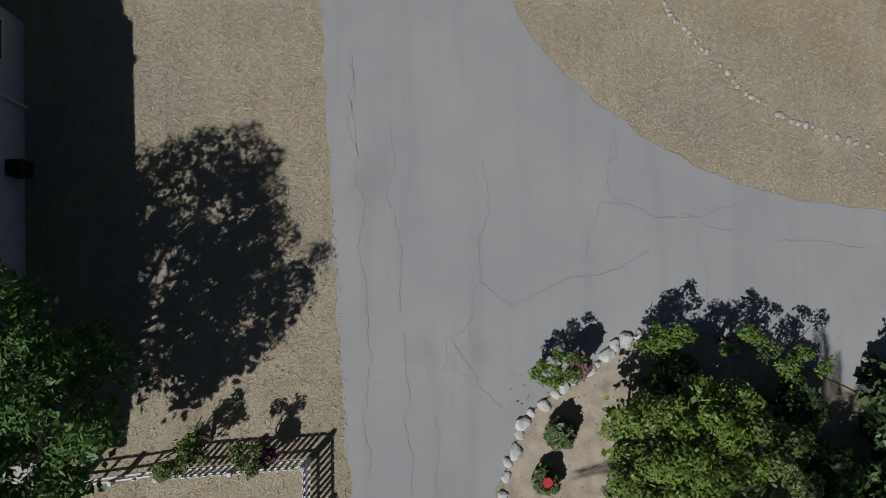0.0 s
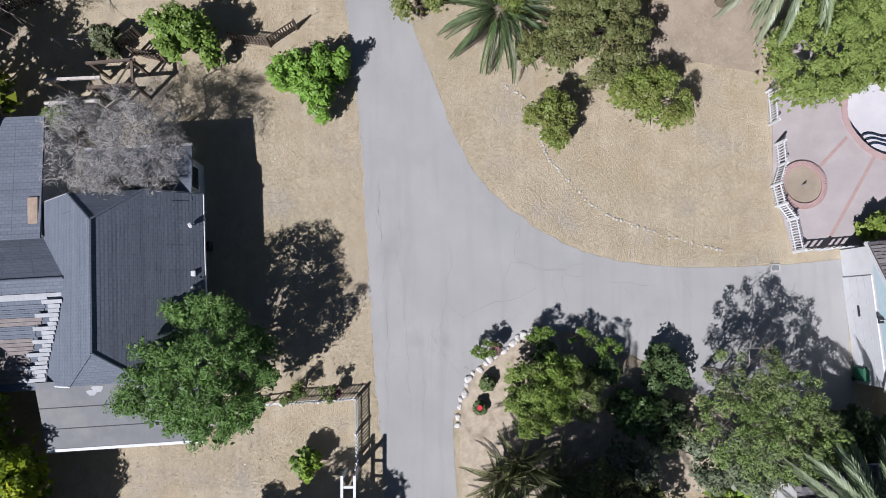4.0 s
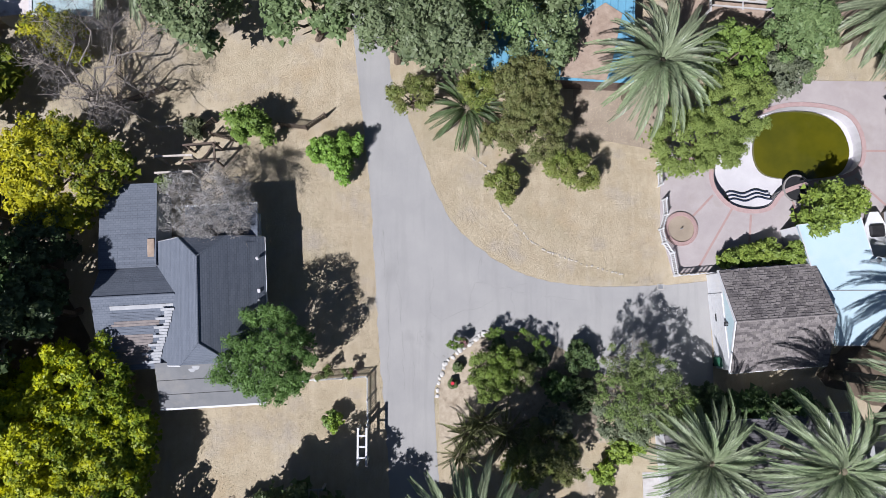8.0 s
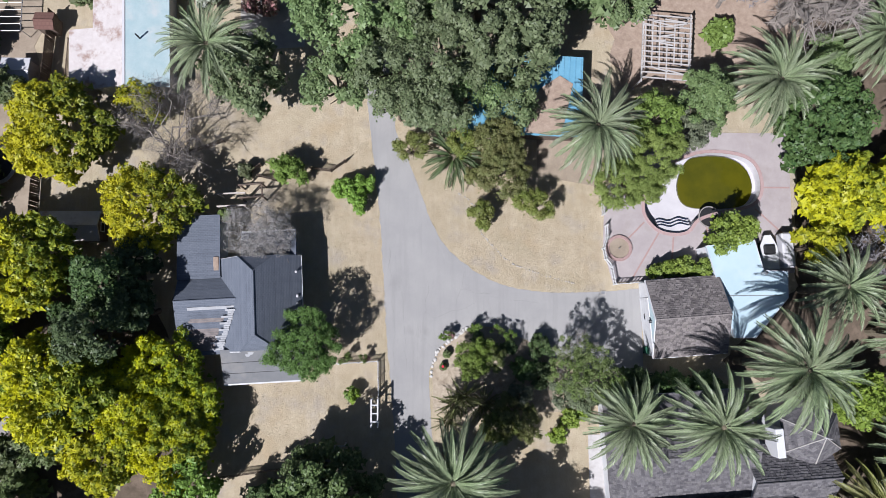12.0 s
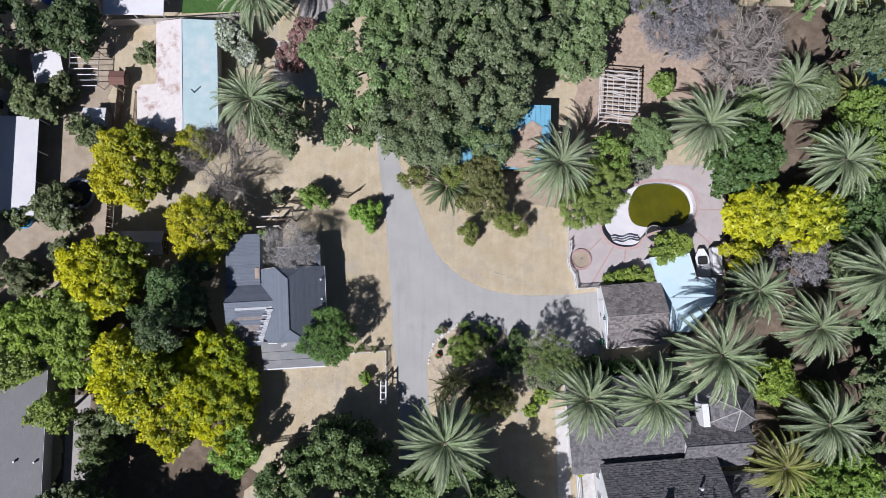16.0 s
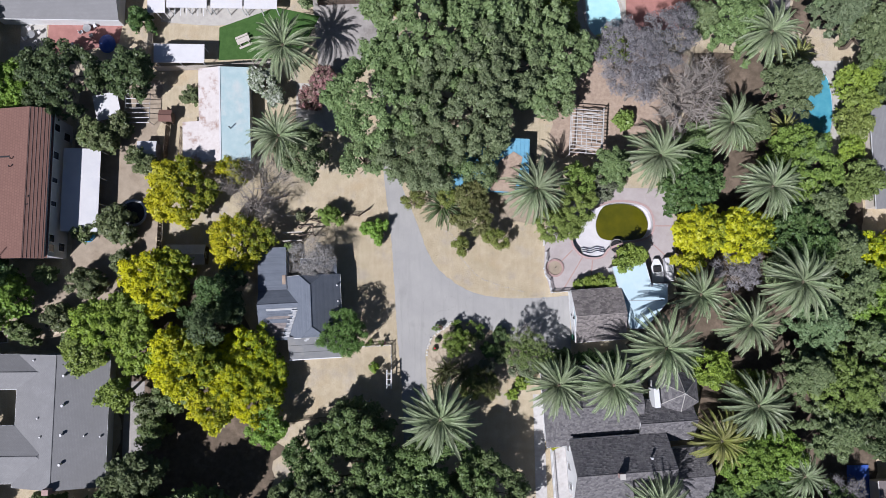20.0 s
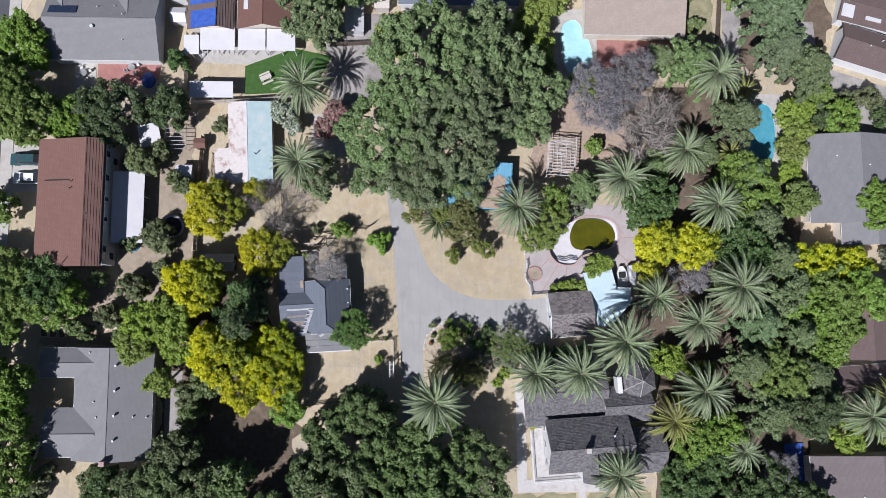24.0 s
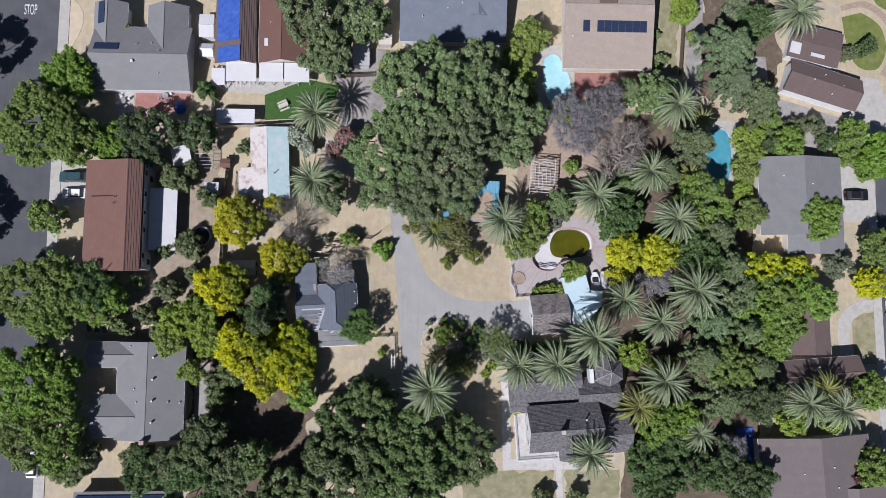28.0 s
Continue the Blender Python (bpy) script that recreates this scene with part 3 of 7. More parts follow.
def crack(a, b, seed):
    """A fine wandering crack from a to b, as a thin dark strip."""
    a, b = Vector((*a, 0)), Vector((*b, 0))
    d = b - a
    side = Vector((-d.y, d.x, 0)).normalized()
    n = max(3, int(d.length / 0.07))
    bm = bmesh.new()
    prev = None
    for i in range(n + 1):
        f = i / n
        p = a + d * f + side * math.sin(math.pi * f) ** 0.5 * (0.34 * noise.noise(Vector((f * d.length * 0.9, seed, 0))) + 0.09 * noise.noise(Vector((f * d.length * 5, seed, 4))))
        wd = 0.004 + 0.007 * abs(noise.noise(Vector((f * d.length * 2, seed, 9))))
        row = [bm.verts.new((p + side * q * wd + Vector((0, 0, 0.019)))) for q in (-1, 1)]
        if prev:
            bm.faces.new((prev[0], prev[1], row[1], row[0]))
        prev = row
    bmesh.ops.recalc_face_normals(bm, faces=bm.faces)
    for f in bm.faces:
        if f.normal.z < 0:
            f.normal_flip()
    part("crack", bm, "crack", driveway)


CRACKS = [(-2.12, 6.22, -1.66, -0.30), (-1.08, 4.56, -0.77, -0.30), (1.30, 3.55, 1.19, 0.48), (1.19, 0.48, 0.95, -0.25),
          (1.97, -0.20, 2.84, 0.26), (2.84, 0.26, 5.57, 1.23), (1.19, 0.48, 1.97, -0.20), (4.77, 4.28, 4.57, 3.54),
          (4.57, 3.54, 4.88, 2.53), (4.33, 2.50, 3.75, 0.91), (4.33, 2.50, 6.32, 2.07), (6.32, 2.07, 7.98, 2.43),
          (6.86, 1.80, 6.98, -0.09), (5.96, 2.07, 7.77, 1.76), (12.67, 1.95, 13.24, 0.67), (8.86, 1.43, 11.43, 1.34),
          (1.03, -0.35, 0.34, -1.01), (0.34, -1.01, 0.22, -1.75), (-1.65, -0.12, -1.63, -4.29), (-0.72, -0.83, -0.52, -4.84),
          (0.05, -2.93, 0.12, -4.85), (0.49, -0.98, 1.85, -2.98), (-2.07, 6.33, -1.86, 3.64), (4.80, 4.24, 4.63, 3.49)]
for i, (x0, y0, x1, y1) in enumerate(CRACKS):
    crack((x0, y0), (x1, y1), i * 3.7)
setting("road_west", sheet([(-90, -90), (-63.4, -90), (-63.4, 120), (-90, 120)], -0.2, 0.01), "street", "dark smooth asphalt residential street", "road")
setting("road_east", sheet(smooth_line([(85.6, -120), (85.6, -40), (85.6, 20), (88.5, 32), (98, 38), (140, 42)]) + [(140, 30), (106, 26), (98, 15), (98, -120)], -0.2, 0.01), "street", "dark smooth asphalt residential street", "road")
setting("pavement_west", sheet([(-63.4, -90), (-61.6, -90), (-61.6, 120), (-63.4, 120)], -0.2, 0.13), "concrete", "pale concrete pavement with kerb", "pavement")
setting("pavement_east", sheet([(84.0, -120), (85.6, -120), (85.6, 24), (84.0, 26)], -0.2, 0.13), "concrete", "pale concrete pavement with kerb", "pavement")


# ---- houses ----
def roof_face(parent, pts, material, thick=0.12, name="roof", label=""):
    """One roof slope as a slab: the first edge is the eave, along which the courses run."""
    p = [Vector(q) for q in pts]
    ex = (p[1] - p[0]).normalized()
    nz = ex.cross(p[-1] - p[0]).normalized()
    if nz.z < 0:
        nz = -nz
    ey = nz.cross(ex)
    m = Matrix((ex, ey, nz)).transposed().to_4x4()
    m.translation = p[0]
    inv = m.inverted()
    flat = [(inv @ q).xy for q in p]
    face = part(name, sheet([(v.x, v.y) for v in flat], -thick, 0.0), material, parent, label, m)
    if material in COURSE:
        lay_courses(face, [(v.x, v.y) for v in flat], material, COURSE[material])
    return face


COURSE = {"roofgrey": 0.155, "roofdark": 0.19, "roofvic": 0.24}


def lay_courses(face, poly, material, step):
    """Overlapping courses of shingles, each a thin wedge that is thickest at its lower edge."""
    top = max(y for _, y in poly)
    v, row = 0.0, 0
    while v < top - 0.05:
        mid = v + step * 0.5
        xs = []
        for (ax, ay), (bx, by) in zip(poly, poly[1:] + poly[:1]):
            if (ay - mid) * (by - mid) < 0:
                xs.append(ax + (bx - ax) * (mid - ay) / (by - ay))
        if len(xs) >= 2:
            x0, x1 = min(xs), max(xs)
            bm = bmesh.new()
            n = max(1, int((x1 - x0) / (1.1 if step < 0.17 else 0.3)))
            row += 1
            for i in range(n):
                a, b = x0 + (x1 - x0) * i / n, x0 + (x1 - x0) * (i + 1) / n - 0.012
                if step > 0.17 and n > 2:
                    shift = 0.15 * (row % 2) + random.uniform(-0.05, 0.05)
                    a, b = max(x0, a - shift), min(x1, b - shift if i < n - 1 else b)
                d = random.uniform(-0.08, 0.08) * step * (1 if step < 0.17 else 2.2)
                th = (0.007 if step < 0.17 else random.uniform(0.03, 0.07))
                q = [bm.verts.new(p) for p in ((a, v + d, 0.0), (b, v + d, 0.0), (b, v + d, th), (a, v + d, th), (b, v + step, 0.004), (a, v + step, 0.004))]
                bm.faces.new((q[0], q[1], q[2], q[3]))
                bm.faces.new((q[3], q[2], q[4], q[5]))
                bm.faces.new((q[0], q[3], q[5]))
                bm.faces.new((q[1], q[4], q[2]))
            part("shingle_course", bm, material, face)
        v += step


def opening(parent, face, along, sill, w, h, glass="glass", frame_mat="white", kind="window"):
    """A window or door on a wall. face: ('x' or 'y', coordinate, outward sign); along: centre along that wall."""
    ax, c, s = face
    t = bmesh.new()
    e = bmesh.new()

    def slab(bm, a0, a1, z0, z1, d0, d1):
        lo, hi = sorted((c + s * d0, c + s * d1))
        if ax == "x":
            box(lo, hi, a0, a1, z0, z1, bm=bm)
        else:
            box(a0, a1, lo, hi, z0, z1, bm=bm)
    f = 0.07
    for a0, a1, z0, z1 in ((along - w / 2 - f, along - w / 2, sill - f, sill + h + f), (along + w / 2, along + w / 2 + f, sill - f, sill + h + f),
                           (along - w / 2, along + w / 2, sill + h, sill + h + f), (along - w / 2, along + w / 2, sill - f, sill)):
        slab(t, a0, a1, z0, z1, -0.02, 0.05)
    slab(e, along - w / 2, along + w / 2, sill, sill + h, -0.02, 0.015)
    ob = part(kind, t, frame_mat, parent)
    part("pane" if kind == "window" else "leaf", e, glass, ob)
    return ob


def walls(parent, x0, x1, y0, y1, h, material, t=0.16, z=0.0):
    for a, b, c, d in ((x0, x1, y0, y0 + t), (x0, x1, y1 - t, y1), (x0, x0 + t, y0 + t, y1 - t), (x1 - t, x1, y0 + t, y1 - t)):
        part("wall", box(a, b, c, d, z, h), material, parent)


def gable_end(parent, axis, c, sgn, a0, a1, h, ridge, material, t=0.16):
    """The triangle of wall under a gable."""
    bm = bmesh.new()
    mid = (a0 + a1) / 2
    rows = []
    for d in (c, c - sgn * t):
        rows.append([bm.verts.new((d, a, z) if axis == "x" else (a, d, z)) for a, z in ((a0, h), (a1, h), (mid, ridge))])
    bm.faces.new(rows[0])
    bm.faces.new(rows[1][::-1])
    for i in range(3):
        j = (i + 1) % 3
        bm.faces.new((rows[0][i], rows[1][i], rows[1][j], rows[0][j]))
    bmesh.ops.recalc_face_normals(bm, faces=bm.faces)
    part("gable", bm, material, parent)


def wing(parent, x0, x1, y0, y1, eave, ridge, axis, roof, wall, over=0.4, hip0=0.0, hip1=0.0, base=0.0, trim="white"):
    """A rectangular wing with a gable or hip roof; x0..y1 is the roof's outline. hip0, hip1: how far the ridge stops short of each end."""
    wx0, wx1, wy0, wy1 = x0 + over, x1 - over, y0 + over, y1 - over
    half = (y1 - y0) / 2 if axis == "x" else (x1 - x0) / 2
    rise = (ridge - eave) / half
    walls(parent, wx0, wx1, wy0, wy1, eave + rise * over - 0.14, wall, z=base)
    top = ridge - 0.14
    if axis == "x":
        ym = (y0 + y1) / 2
        r0, r1 = (x0 + hip0, ym, ridge), (x1 - hip1, ym, ridge)
        a, b, c, d = (x0, y0, eave), (x1, y0, eave), (x1, y1, eave), (x0, y1, eave)
        roof_face(parent, (a, b, r1, r0), roof)
        roof_face(parent, (c, d, r0, r1), roof)
        ends = ((hip0, (d, a, r0), "x", wx0, -1), (hip1, (b, c, r1), "x", wx1, 1))
        lim = (wy0, wy1)
    else:
        xm = (x0 + x1) / 2
        r0, r1 = (xm, y0 + hip0, ridge), (xm, y1 - hip1, ridge)
        a, b, c, d = (x0, y0, eave), (x1, y0, eave), (x1, y1, eave), (x0, y1, eave)
        roof_face(parent, (b, c, r1, r0), roof)
        roof_face(parent, (d, a, r0, r1), roof)
        ends = ((hip0, (a, b, r0), "y", wy0, -1), (hip1, (c, d, r1), "y", wy1, 1))
        lim = (wx0, wx1)
    for hip, tri, ax, c, s in ends:
        if hip > 0:
            roof_face(parent, tri, roof)
        else:
            gable_end(parent, ax, c, s, lim[0], lim[1], eave + rise * over - 0.14, top - 0.02, wall)
    cap = rod(r0, r1, 0.07, n=6)
    part("ridge_cap", cap, roof, parent)
    if trim:
        if axis == "x":
            for y in (y0, y1):
                part("gutter", box(x0, x1, y - 0.05, y + 0.05, eave - 0.16, eave - 0.04), trim, parent)
        else:
            for x in (x0, x1):
                part("gutter", box(x - 0.05, x + 0.05, y0, y1, eave - 0.16, eave - 0.04), trim, parent)


def vent(parent, x, y, z, h=0.35, r=0.08, material="whitemetal"):
    r *= 0.62
    bm = rod((x, y, z - 0.3), (x, y, z + h), r, n=8)
    rod((x, y, z + h - 0.02), (x, y, z + h + 0.1), r * 1.7, r * 1.2, 8, bm)
    part("roof_vent", bm, material, parent)


def panels(parent, m, nx, ny, w=0.95, h=1.6, gap=0.04):
    """A block of solar panels laid on a slope; m places the block's corner."""
    for i in range(nx):
        for j in range(ny):
            fr = part("solar_panel", box(i * (w + gap), i * (w + gap) + w, j * (h + gap), j * (h + gap) + h, 0.06, 0.10), "solar", parent, at=m)


def slope_pose(x, y, z, pitch, turn):
    return pose(x, y, z, 0, 0, turn) @ pose(0, 0, 0, pitch, 0, 0)


def shed_roof(parent, x0, x1, y0, y1, z00, z01, roof, thick=0.1, side="y", label=""):
    """A single slope from z00 at the low coordinate to z01 at the high one."""
    if side == "y":
        p = ((x0, y0, z00), (x1, y0, z00), (x1, y1, z01), (x0, y1, z01)) if z00 <= z01 else ((x1, y1, z01), (x0, y1, z01), (x0, y0, z00), (x1, y0, z00))
    else:
        p = ((x0, y1, z00), (x0, y0, z00), (x1, y0, z01), (x1, y1, z01)) if z00 <= z01 else ((x1, y0, z01), (x1, y1, z01), (x0, y1, z00), (x0, y0, z00))
    return roof_face(parent, p, roof, thick, label=label)


# ---- white cottage with the grey roof, beside the driveway ----
h = thing("house", -12.88, 1.2, "old white cottage with weathered grey shingle roof", "house", z=0.5, turn=3.0)
RX, RZ, PITCH = 0.15, 5.7, 0.882


def main_z(x):
    return RZ - PITCH * abs(x - RX)


def end_wall(parent, y0, y1, pts, material):
    """A wall between y0 and y1 with the outline pts in x and z."""
    bm = bmesh.new()
    rows = [[bm.verts.new((x, y, z)) for x, z in pts] for y in (y0, y1)]
    bm.faces.new(rows[0])
    bm.faces.new(rows[1][::-1])
    for i in range(len(pts)):
        j = (i + 1) % len(pts)
        bm.faces.new((rows[0][i], rows[1][i], rows[1][j], rows[0][j]))
    bmesh.ops.recalc_face_normals(bm, faces=bm.faces)
    part("gable", bm, material, parent)


walls(h, -2.75, 2.7, -3.5, 3.5, 2.75, "bluewall", z=-0.5)
# clipped gables: the ridge stops short of both ends
for sgn, eave_x in ((1, 3.55), (-1, -3.25)):
    cx = RX + sgn * 1.5
    ring = [(eave_x, -3.9), (eave_x, 3.88), (cx, 3.88), (RX, 2.55), (RX, -2.6), (cx, -3.9)]
    if sgn < 0:
        ring = [ring[1], ring[0], ring[5], ring[4], ring[3], ring[2]]
    roof_face(h, [(x, y, main_z(x)) for x, y in ring], "roofgrey")
    for y, yr in ((3.88, 2.55), (-3.9, -2.6)):
        part("hip_cap", rod((RX, yr, RZ + 0.02), (cx, y, main_z(cx) + 0.02), 0.05, n=6), "roofgrey", h)
    part("gutter", box(eave_x - 0.06, eave_x + 0.06, -3.9, 3.88, main_z(eave_x) - 0.16, main_z(eave_x) - 0.03), "white", h)
    for y in (-3.93, 3.9):
        lo, hi = main_z(eave_x), main_z(cx)
        part("bargeboard", rod((eave_x, y, lo - 0.08), (cx, y, hi - 0.08), 0.05, n=4), "white", h)
part("ridge_cap", rod((RX, -2.6, RZ + 0.02), (RX, 2.55, RZ + 0.02), 0.06, n=6), "roofgrey", h)
roof_face(h, ((RX + 1.5, 3.88, main_z(1.65)), (RX - 1.5, 3.88, main_z(1.65)), (RX, 2.55, RZ)), "roofgrey")
roof_face(h, ((RX - 1.5, -3.9, main_z(1.65)), (RX + 1.5, -3.9, main_z(1.65)), (RX, -2.6, RZ)), "roofgrey")
for y0, y1 in ((3.34, 3.5), (-3.5, -3.34)):
    end_wall(h, y0, y1, [(-2.75, 2.75), (2.7, 2.75), (RX + 1.4, main_z(1.55) - 0.16), (RX - 1.4, main_z(1.55) - 0.16)], "bluewall")
# low wing at the north-east corner
walls(h, -1.2, 2.7, 3.5, 5.85, 2.62, "bluewall", z=-0.5)
shed_roof(h, -1.4, 3.2, 3.55, 6.05, 3.05, 2.78, "roofgrey")
part("gutter", box(-1.4, 3.2, 6.05, 6.17, 2.66, 2.80), "white", h)
# cross wing to the west: steep to the north, shallow to the south
walls(h, -6.4, -2.9, -3.6, 2.5, 2.55, "bluewall", z=-0.5)
roof_face(h, ((-2.9, 2.35, 2.73), (-6.8, 2.35, 2.73), (-6.8, 0.47, 4.1), (-1.5, 0.47, 4.1)), "roofgrey")
roof_face(h, ((-6.8, -4.1, 2.615), (-3.1, -4.1, 2.615), (-1.5, 0.47, 4.1), (-6.8, 0.47, 4.1)), "roofgrey")
part("ridge_cap", rod((-6.8, 0.47, 4.11), (-1.7, 0.47, 4.11), 0.05, n=6), "roofgrey", h)
# flat rear block to the north-west
walls(h, -6.4, -3.4, 2.5, 7.4, 2.5, "bluewall", z=-0.5)
shed_roof(h, -6.8, -3.2, 2.3, 7.75, 3.02, 2.62, "roofgrey")
part("leaf_litter", box(-3.75, -3.3, 2.7, 4.1, 2.86, 2.98, 0.03), "sandlitter", h, "brown leaf litter in the roof corner")


def south_z(y):
    return 4.1 - 0.325 * (0.47 - y)


# old sheathing and bare boards where shingles are missing
rng_b = random.Random(4)
tilt = Matrix.Rotation(math.atan(0.325), 4, "X")
for i in range(19):
    y = -0.62 - i * 0.17
    x1 = -2.55 - 0.07 * i - rng_b.uniform(0.0, 0.25)
    part("sheathing_board", box(-5.6 + rng_b.uniform(-0.2, 0.2), x1, -0.08, 0.08, 0.02, 0.034), "oldboards" if i > 7 or rng_b.random() < 0.3 else "roofgrey", h, at=Matrix.Translation((0, y, south_z(y))) @ tilt)
part("bare_board", box(-5.7, -1.85, -0.13, 0.13, 0.03, 0.05), "boards", h, at=Matrix.Translation((0, -0.22, south_z(-0.22))) @ tilt)
for i in range(19):
    y = -0.46 - i * 0.178
    x1 = -1.78 - 0.075 * i + rng_b.uniform(-0.05, 0.05)
    x0 = x1 - (rng_b.uniform(0.3, 0.6) if i % 3 else rng_b.uniform(0.8, 1.25))
    z = max(south_z(y), main_z(x1) if x1 > -3.0 else 0)
    part("bare_board", box(x0, x1, -0.083, 0.083, 0.04, 0.06), "boards", h, at=Matrix.Translation((0, y, z + 0.02)) @ tilt)
# porch roof of rolled felt over the south side
shed_roof(h, -3.25, 3.35, -6.62, -3.75, 2.5, 3.42, "felt", 0.1, label="grey rolled felt porch roof")
for y in (-5.75, -4.85):
    part("felt_seam", box(-3.25, 3.35, y - 0.02, y + 0.02, 0.0, 0.012), "black", h, at=Matrix.Translation((0, 0, 2.5 + (y + 6.62) * 0.3206)))
for x, y, w_, d_ in ((-0.75, -4.15, 0.22, 0.18), (0.35, -4.4, 0.16, 0.12), (-1.0, -4.3, 0.2, 0.16), (0.75, -4.2, 0.25, 0.12)):
    part("sealant_patch", sheet([(x + w_ * math.cos(a) * (1 + 0.3 * math.sin(3 * a)), y + d_ * math.sin(a) * (1 + 0.25 * math.cos(2 * a))) for a in [k * 0.5236 for k in range(12)]], 0.0, 0.015), "boards", h, at=Matrix.Translation((0, 0, 2.5 + (y + 6.62) * 0.3206)) @ Matrix.Translation((0, y, 0)) @ Matrix.Rotation(math.atan(0.3206), 4, "X") @ Matrix.Translation((0, -y, 0)))
part("gutter", box(-3.25, 3.35, -6.74, -6.62, 2.36, 2.52), "white", h)
for x in (-3.05, -0.9, 1.2, 3.15):
    part("porch_post", box(x - 0.06, x + 0.06, -6.5, -6.38, -0.5, 2.45), "white", h)
part("porch_floor", box(-3.1, 3.1, -6.5, -3.5, -0.5, -0.2), "palewood", h)
# satellite dish, floodlight and small fittings
ant = part("antenna", rod((3.25, 2.5, 2.85), (3.25, 2.5, 3.35), 0.02), "metal", h)
part("dish", rod((3.22, 2.47, 3.3), (3.15, 2.43, 3.34), 0.13, 0.11, 12), "whitemetal", ant)
part("floodlight", box(3.08, 3.3, 0.3, 0.55, 2.95, 3.1, 0.03), "whitemetal", h)
cooler = part("window_cooler", box(2.7, 3.12, 1.7, 2.1, -0.15, 0.35, 0.03), "black", h)
part("bracket", rod((2.7, 1.9, -0.45), (3.05, 1.9, -0.17), 0.02), "metal", cooler)
opening(h, ("x", 2.7, 1), 5.0, 0.5, 1.0, 1.7)
opening(h, ("x", 2.7, 1), 2.05, 0.8, 1.2, 1.4)
opening(h, ("x", 2.7, 1), -1.6, 0.8, 0.9, 1.4)
part("downpipe", rod((2.76, 3.6, -0.5), (2.76, 3.6, 2.6), 0.045), "white", h)
vent(h, 3.2, -0.2, 2.9, 0.25, 0.09, "metal")

# ---- garage ----
g = thing("garage", 24.1, -0.02, "white garage with old weathered shake roof", "garage", turn=4.1)
wing(g, -3.32, 3.32, -3.4, 3.4, 2.4, 4.15, "x", "roofdark", "white", 0.14, trim=None)
part("gable_face", sheet([(-3.2, 2.38), (3.2, 2.38), (0.0, 3.98)], 0.0, 0.03), "aqua", g, "pale aqua painted gable boards", Matrix(((0, 0, -1, -3.19), (-1, 0, 0, 0), (0, 1, 0, 0), (0, 0, 0, 1))))
door = part("garage_door", box(-3.24, -3.18, -2.5, 1.9, 0.02, 2.15), "white", g)
for z in (0.55, 1.08, 1.61):
    part("panel_joint", box(-3.246, -3.24, -2.5, 1.9, z, z + 0.025), "greywall", door)
part("handle", box(-3.3, -3.24, 0.0, 0.5, 0.95, 1.03), "black", door)
lamp = part("wall_lamp", box(-3.46, -3.2, -0.3, 0.0, 2.5, 2.62, 0.03), "black", g)
part("bracket", rod((-3.2, -0.15, 2.75), (-3.4, -0.15, 2.62), 0.02), "metal", lamp)
for sy in (-1, 1):
    roof_face(g, ((-3.4, sy * 3.46, 2.30), (-3.31, sy * 3.46, 2.30), (-3.31, 0, 4.07), (-3.4, 0, 4.07)), "white", 0.14, "bargeboard")
    part("fascia", box(-3.3, 3.3, sy * 3.43 - 0.03, sy * 3.43 + 0.03, 2.18, 2.36), "white", g)

# ---- flat-roofed workshop behind the garage ----
w = thing("workshop", 29.5, 2.5, "low workshop with pale blue flat roof", "workshop")
out = [(26.0, 6.25), (30.5, 6.8), (31.2, 4.1), (33.4, 4.0), (33.3, 1.6), (30.2, -1.9), (28.2, -1.9), (27.6, 0.5)]
loc = [(x - 29.5, y - 2.5) for x, y in out]
part("wall", sheet(grown(loc, -0.15), 0, 2.35), "white", w)
part("roof", sheet(loc, 2.35, 2.5), "skyroof", w)
part("rim", holed(loc, [grown(loc, -0.08)], 2.53, 0.1), "whitemetal", w)
part("seam", box(-2.3, 3.2, -0.72, -0.66, 2.5, 2.52), "metal", w)
fl = part("flue", rod((1.5, 1.3, 2.5), (1.5, 1.3, 3.3), 0.12, n=10), "metal", w)
part("cap", rod((1.5, 1.3, 3.3), (1.5, 1.3, 3.42), 0.2, 0.14, 10), "metal", fl)


def simple_house(label, cat, wings, roof, wall, turn=0.0, over=0.45):
    cx, cy = (wings[0][0] + wings[0][1]) / 2, (wings[0][2] + wings[0][3]) / 2
    ob = thing("house", cx, cy, label, cat, turn=turn)
    for i, (x0, x1, y0, y1, e, r, ax, h0, h1) in enumerate(wings):
        wing(ob, x0 - cx, x1 - cx, y0 - cy, y1 - cy, e, r, ax, roof, wall, over, h0, h1)
    return ob


def windows_on(ob, face, spots, sill=0.9, w=1.1, hh=1.2):
    for a in spots:
        opening(ob, face, a, sill, w, hh)


# ---- the neighbours' houses ----
b1 = simple_house("single-storey house with light grey roof and solar panels", "house", [(-55.7, -38.9, 38.8, 50.2, 2.9, 5.3, "x", 0, 0), (-56.0, -50.2, 44, 54.6, 2.9, 4.5, "y", 0, 0), (-46.7, -39.7, 44, 54.2, 2.9, 4.9, "y", 0, 0)], "rooflgrey", "white")
for x, y in ((2, 2.2), (-0.5, 2.0), (3.5, 0.6)):
    vent(b1, x, y, 5.3 - abs(y) * 0.47)
vent(b1, -1.0, -1.2, 4.8, 0.35, 0.3)
vent(b1, 3.2, -3.0, 3.9)
panels(b1, slope_pose(-7.6, 0.75, 5.05, -25.0, 0), 4, 1, 1.0, 1.5)
panels(b1, slope_pose(-7.6, 5.9, 3.55, 0, 0) @ Matrix.Rotation(radians(-28), 4, "Y"), 1, 4, 1.5, 0.95)
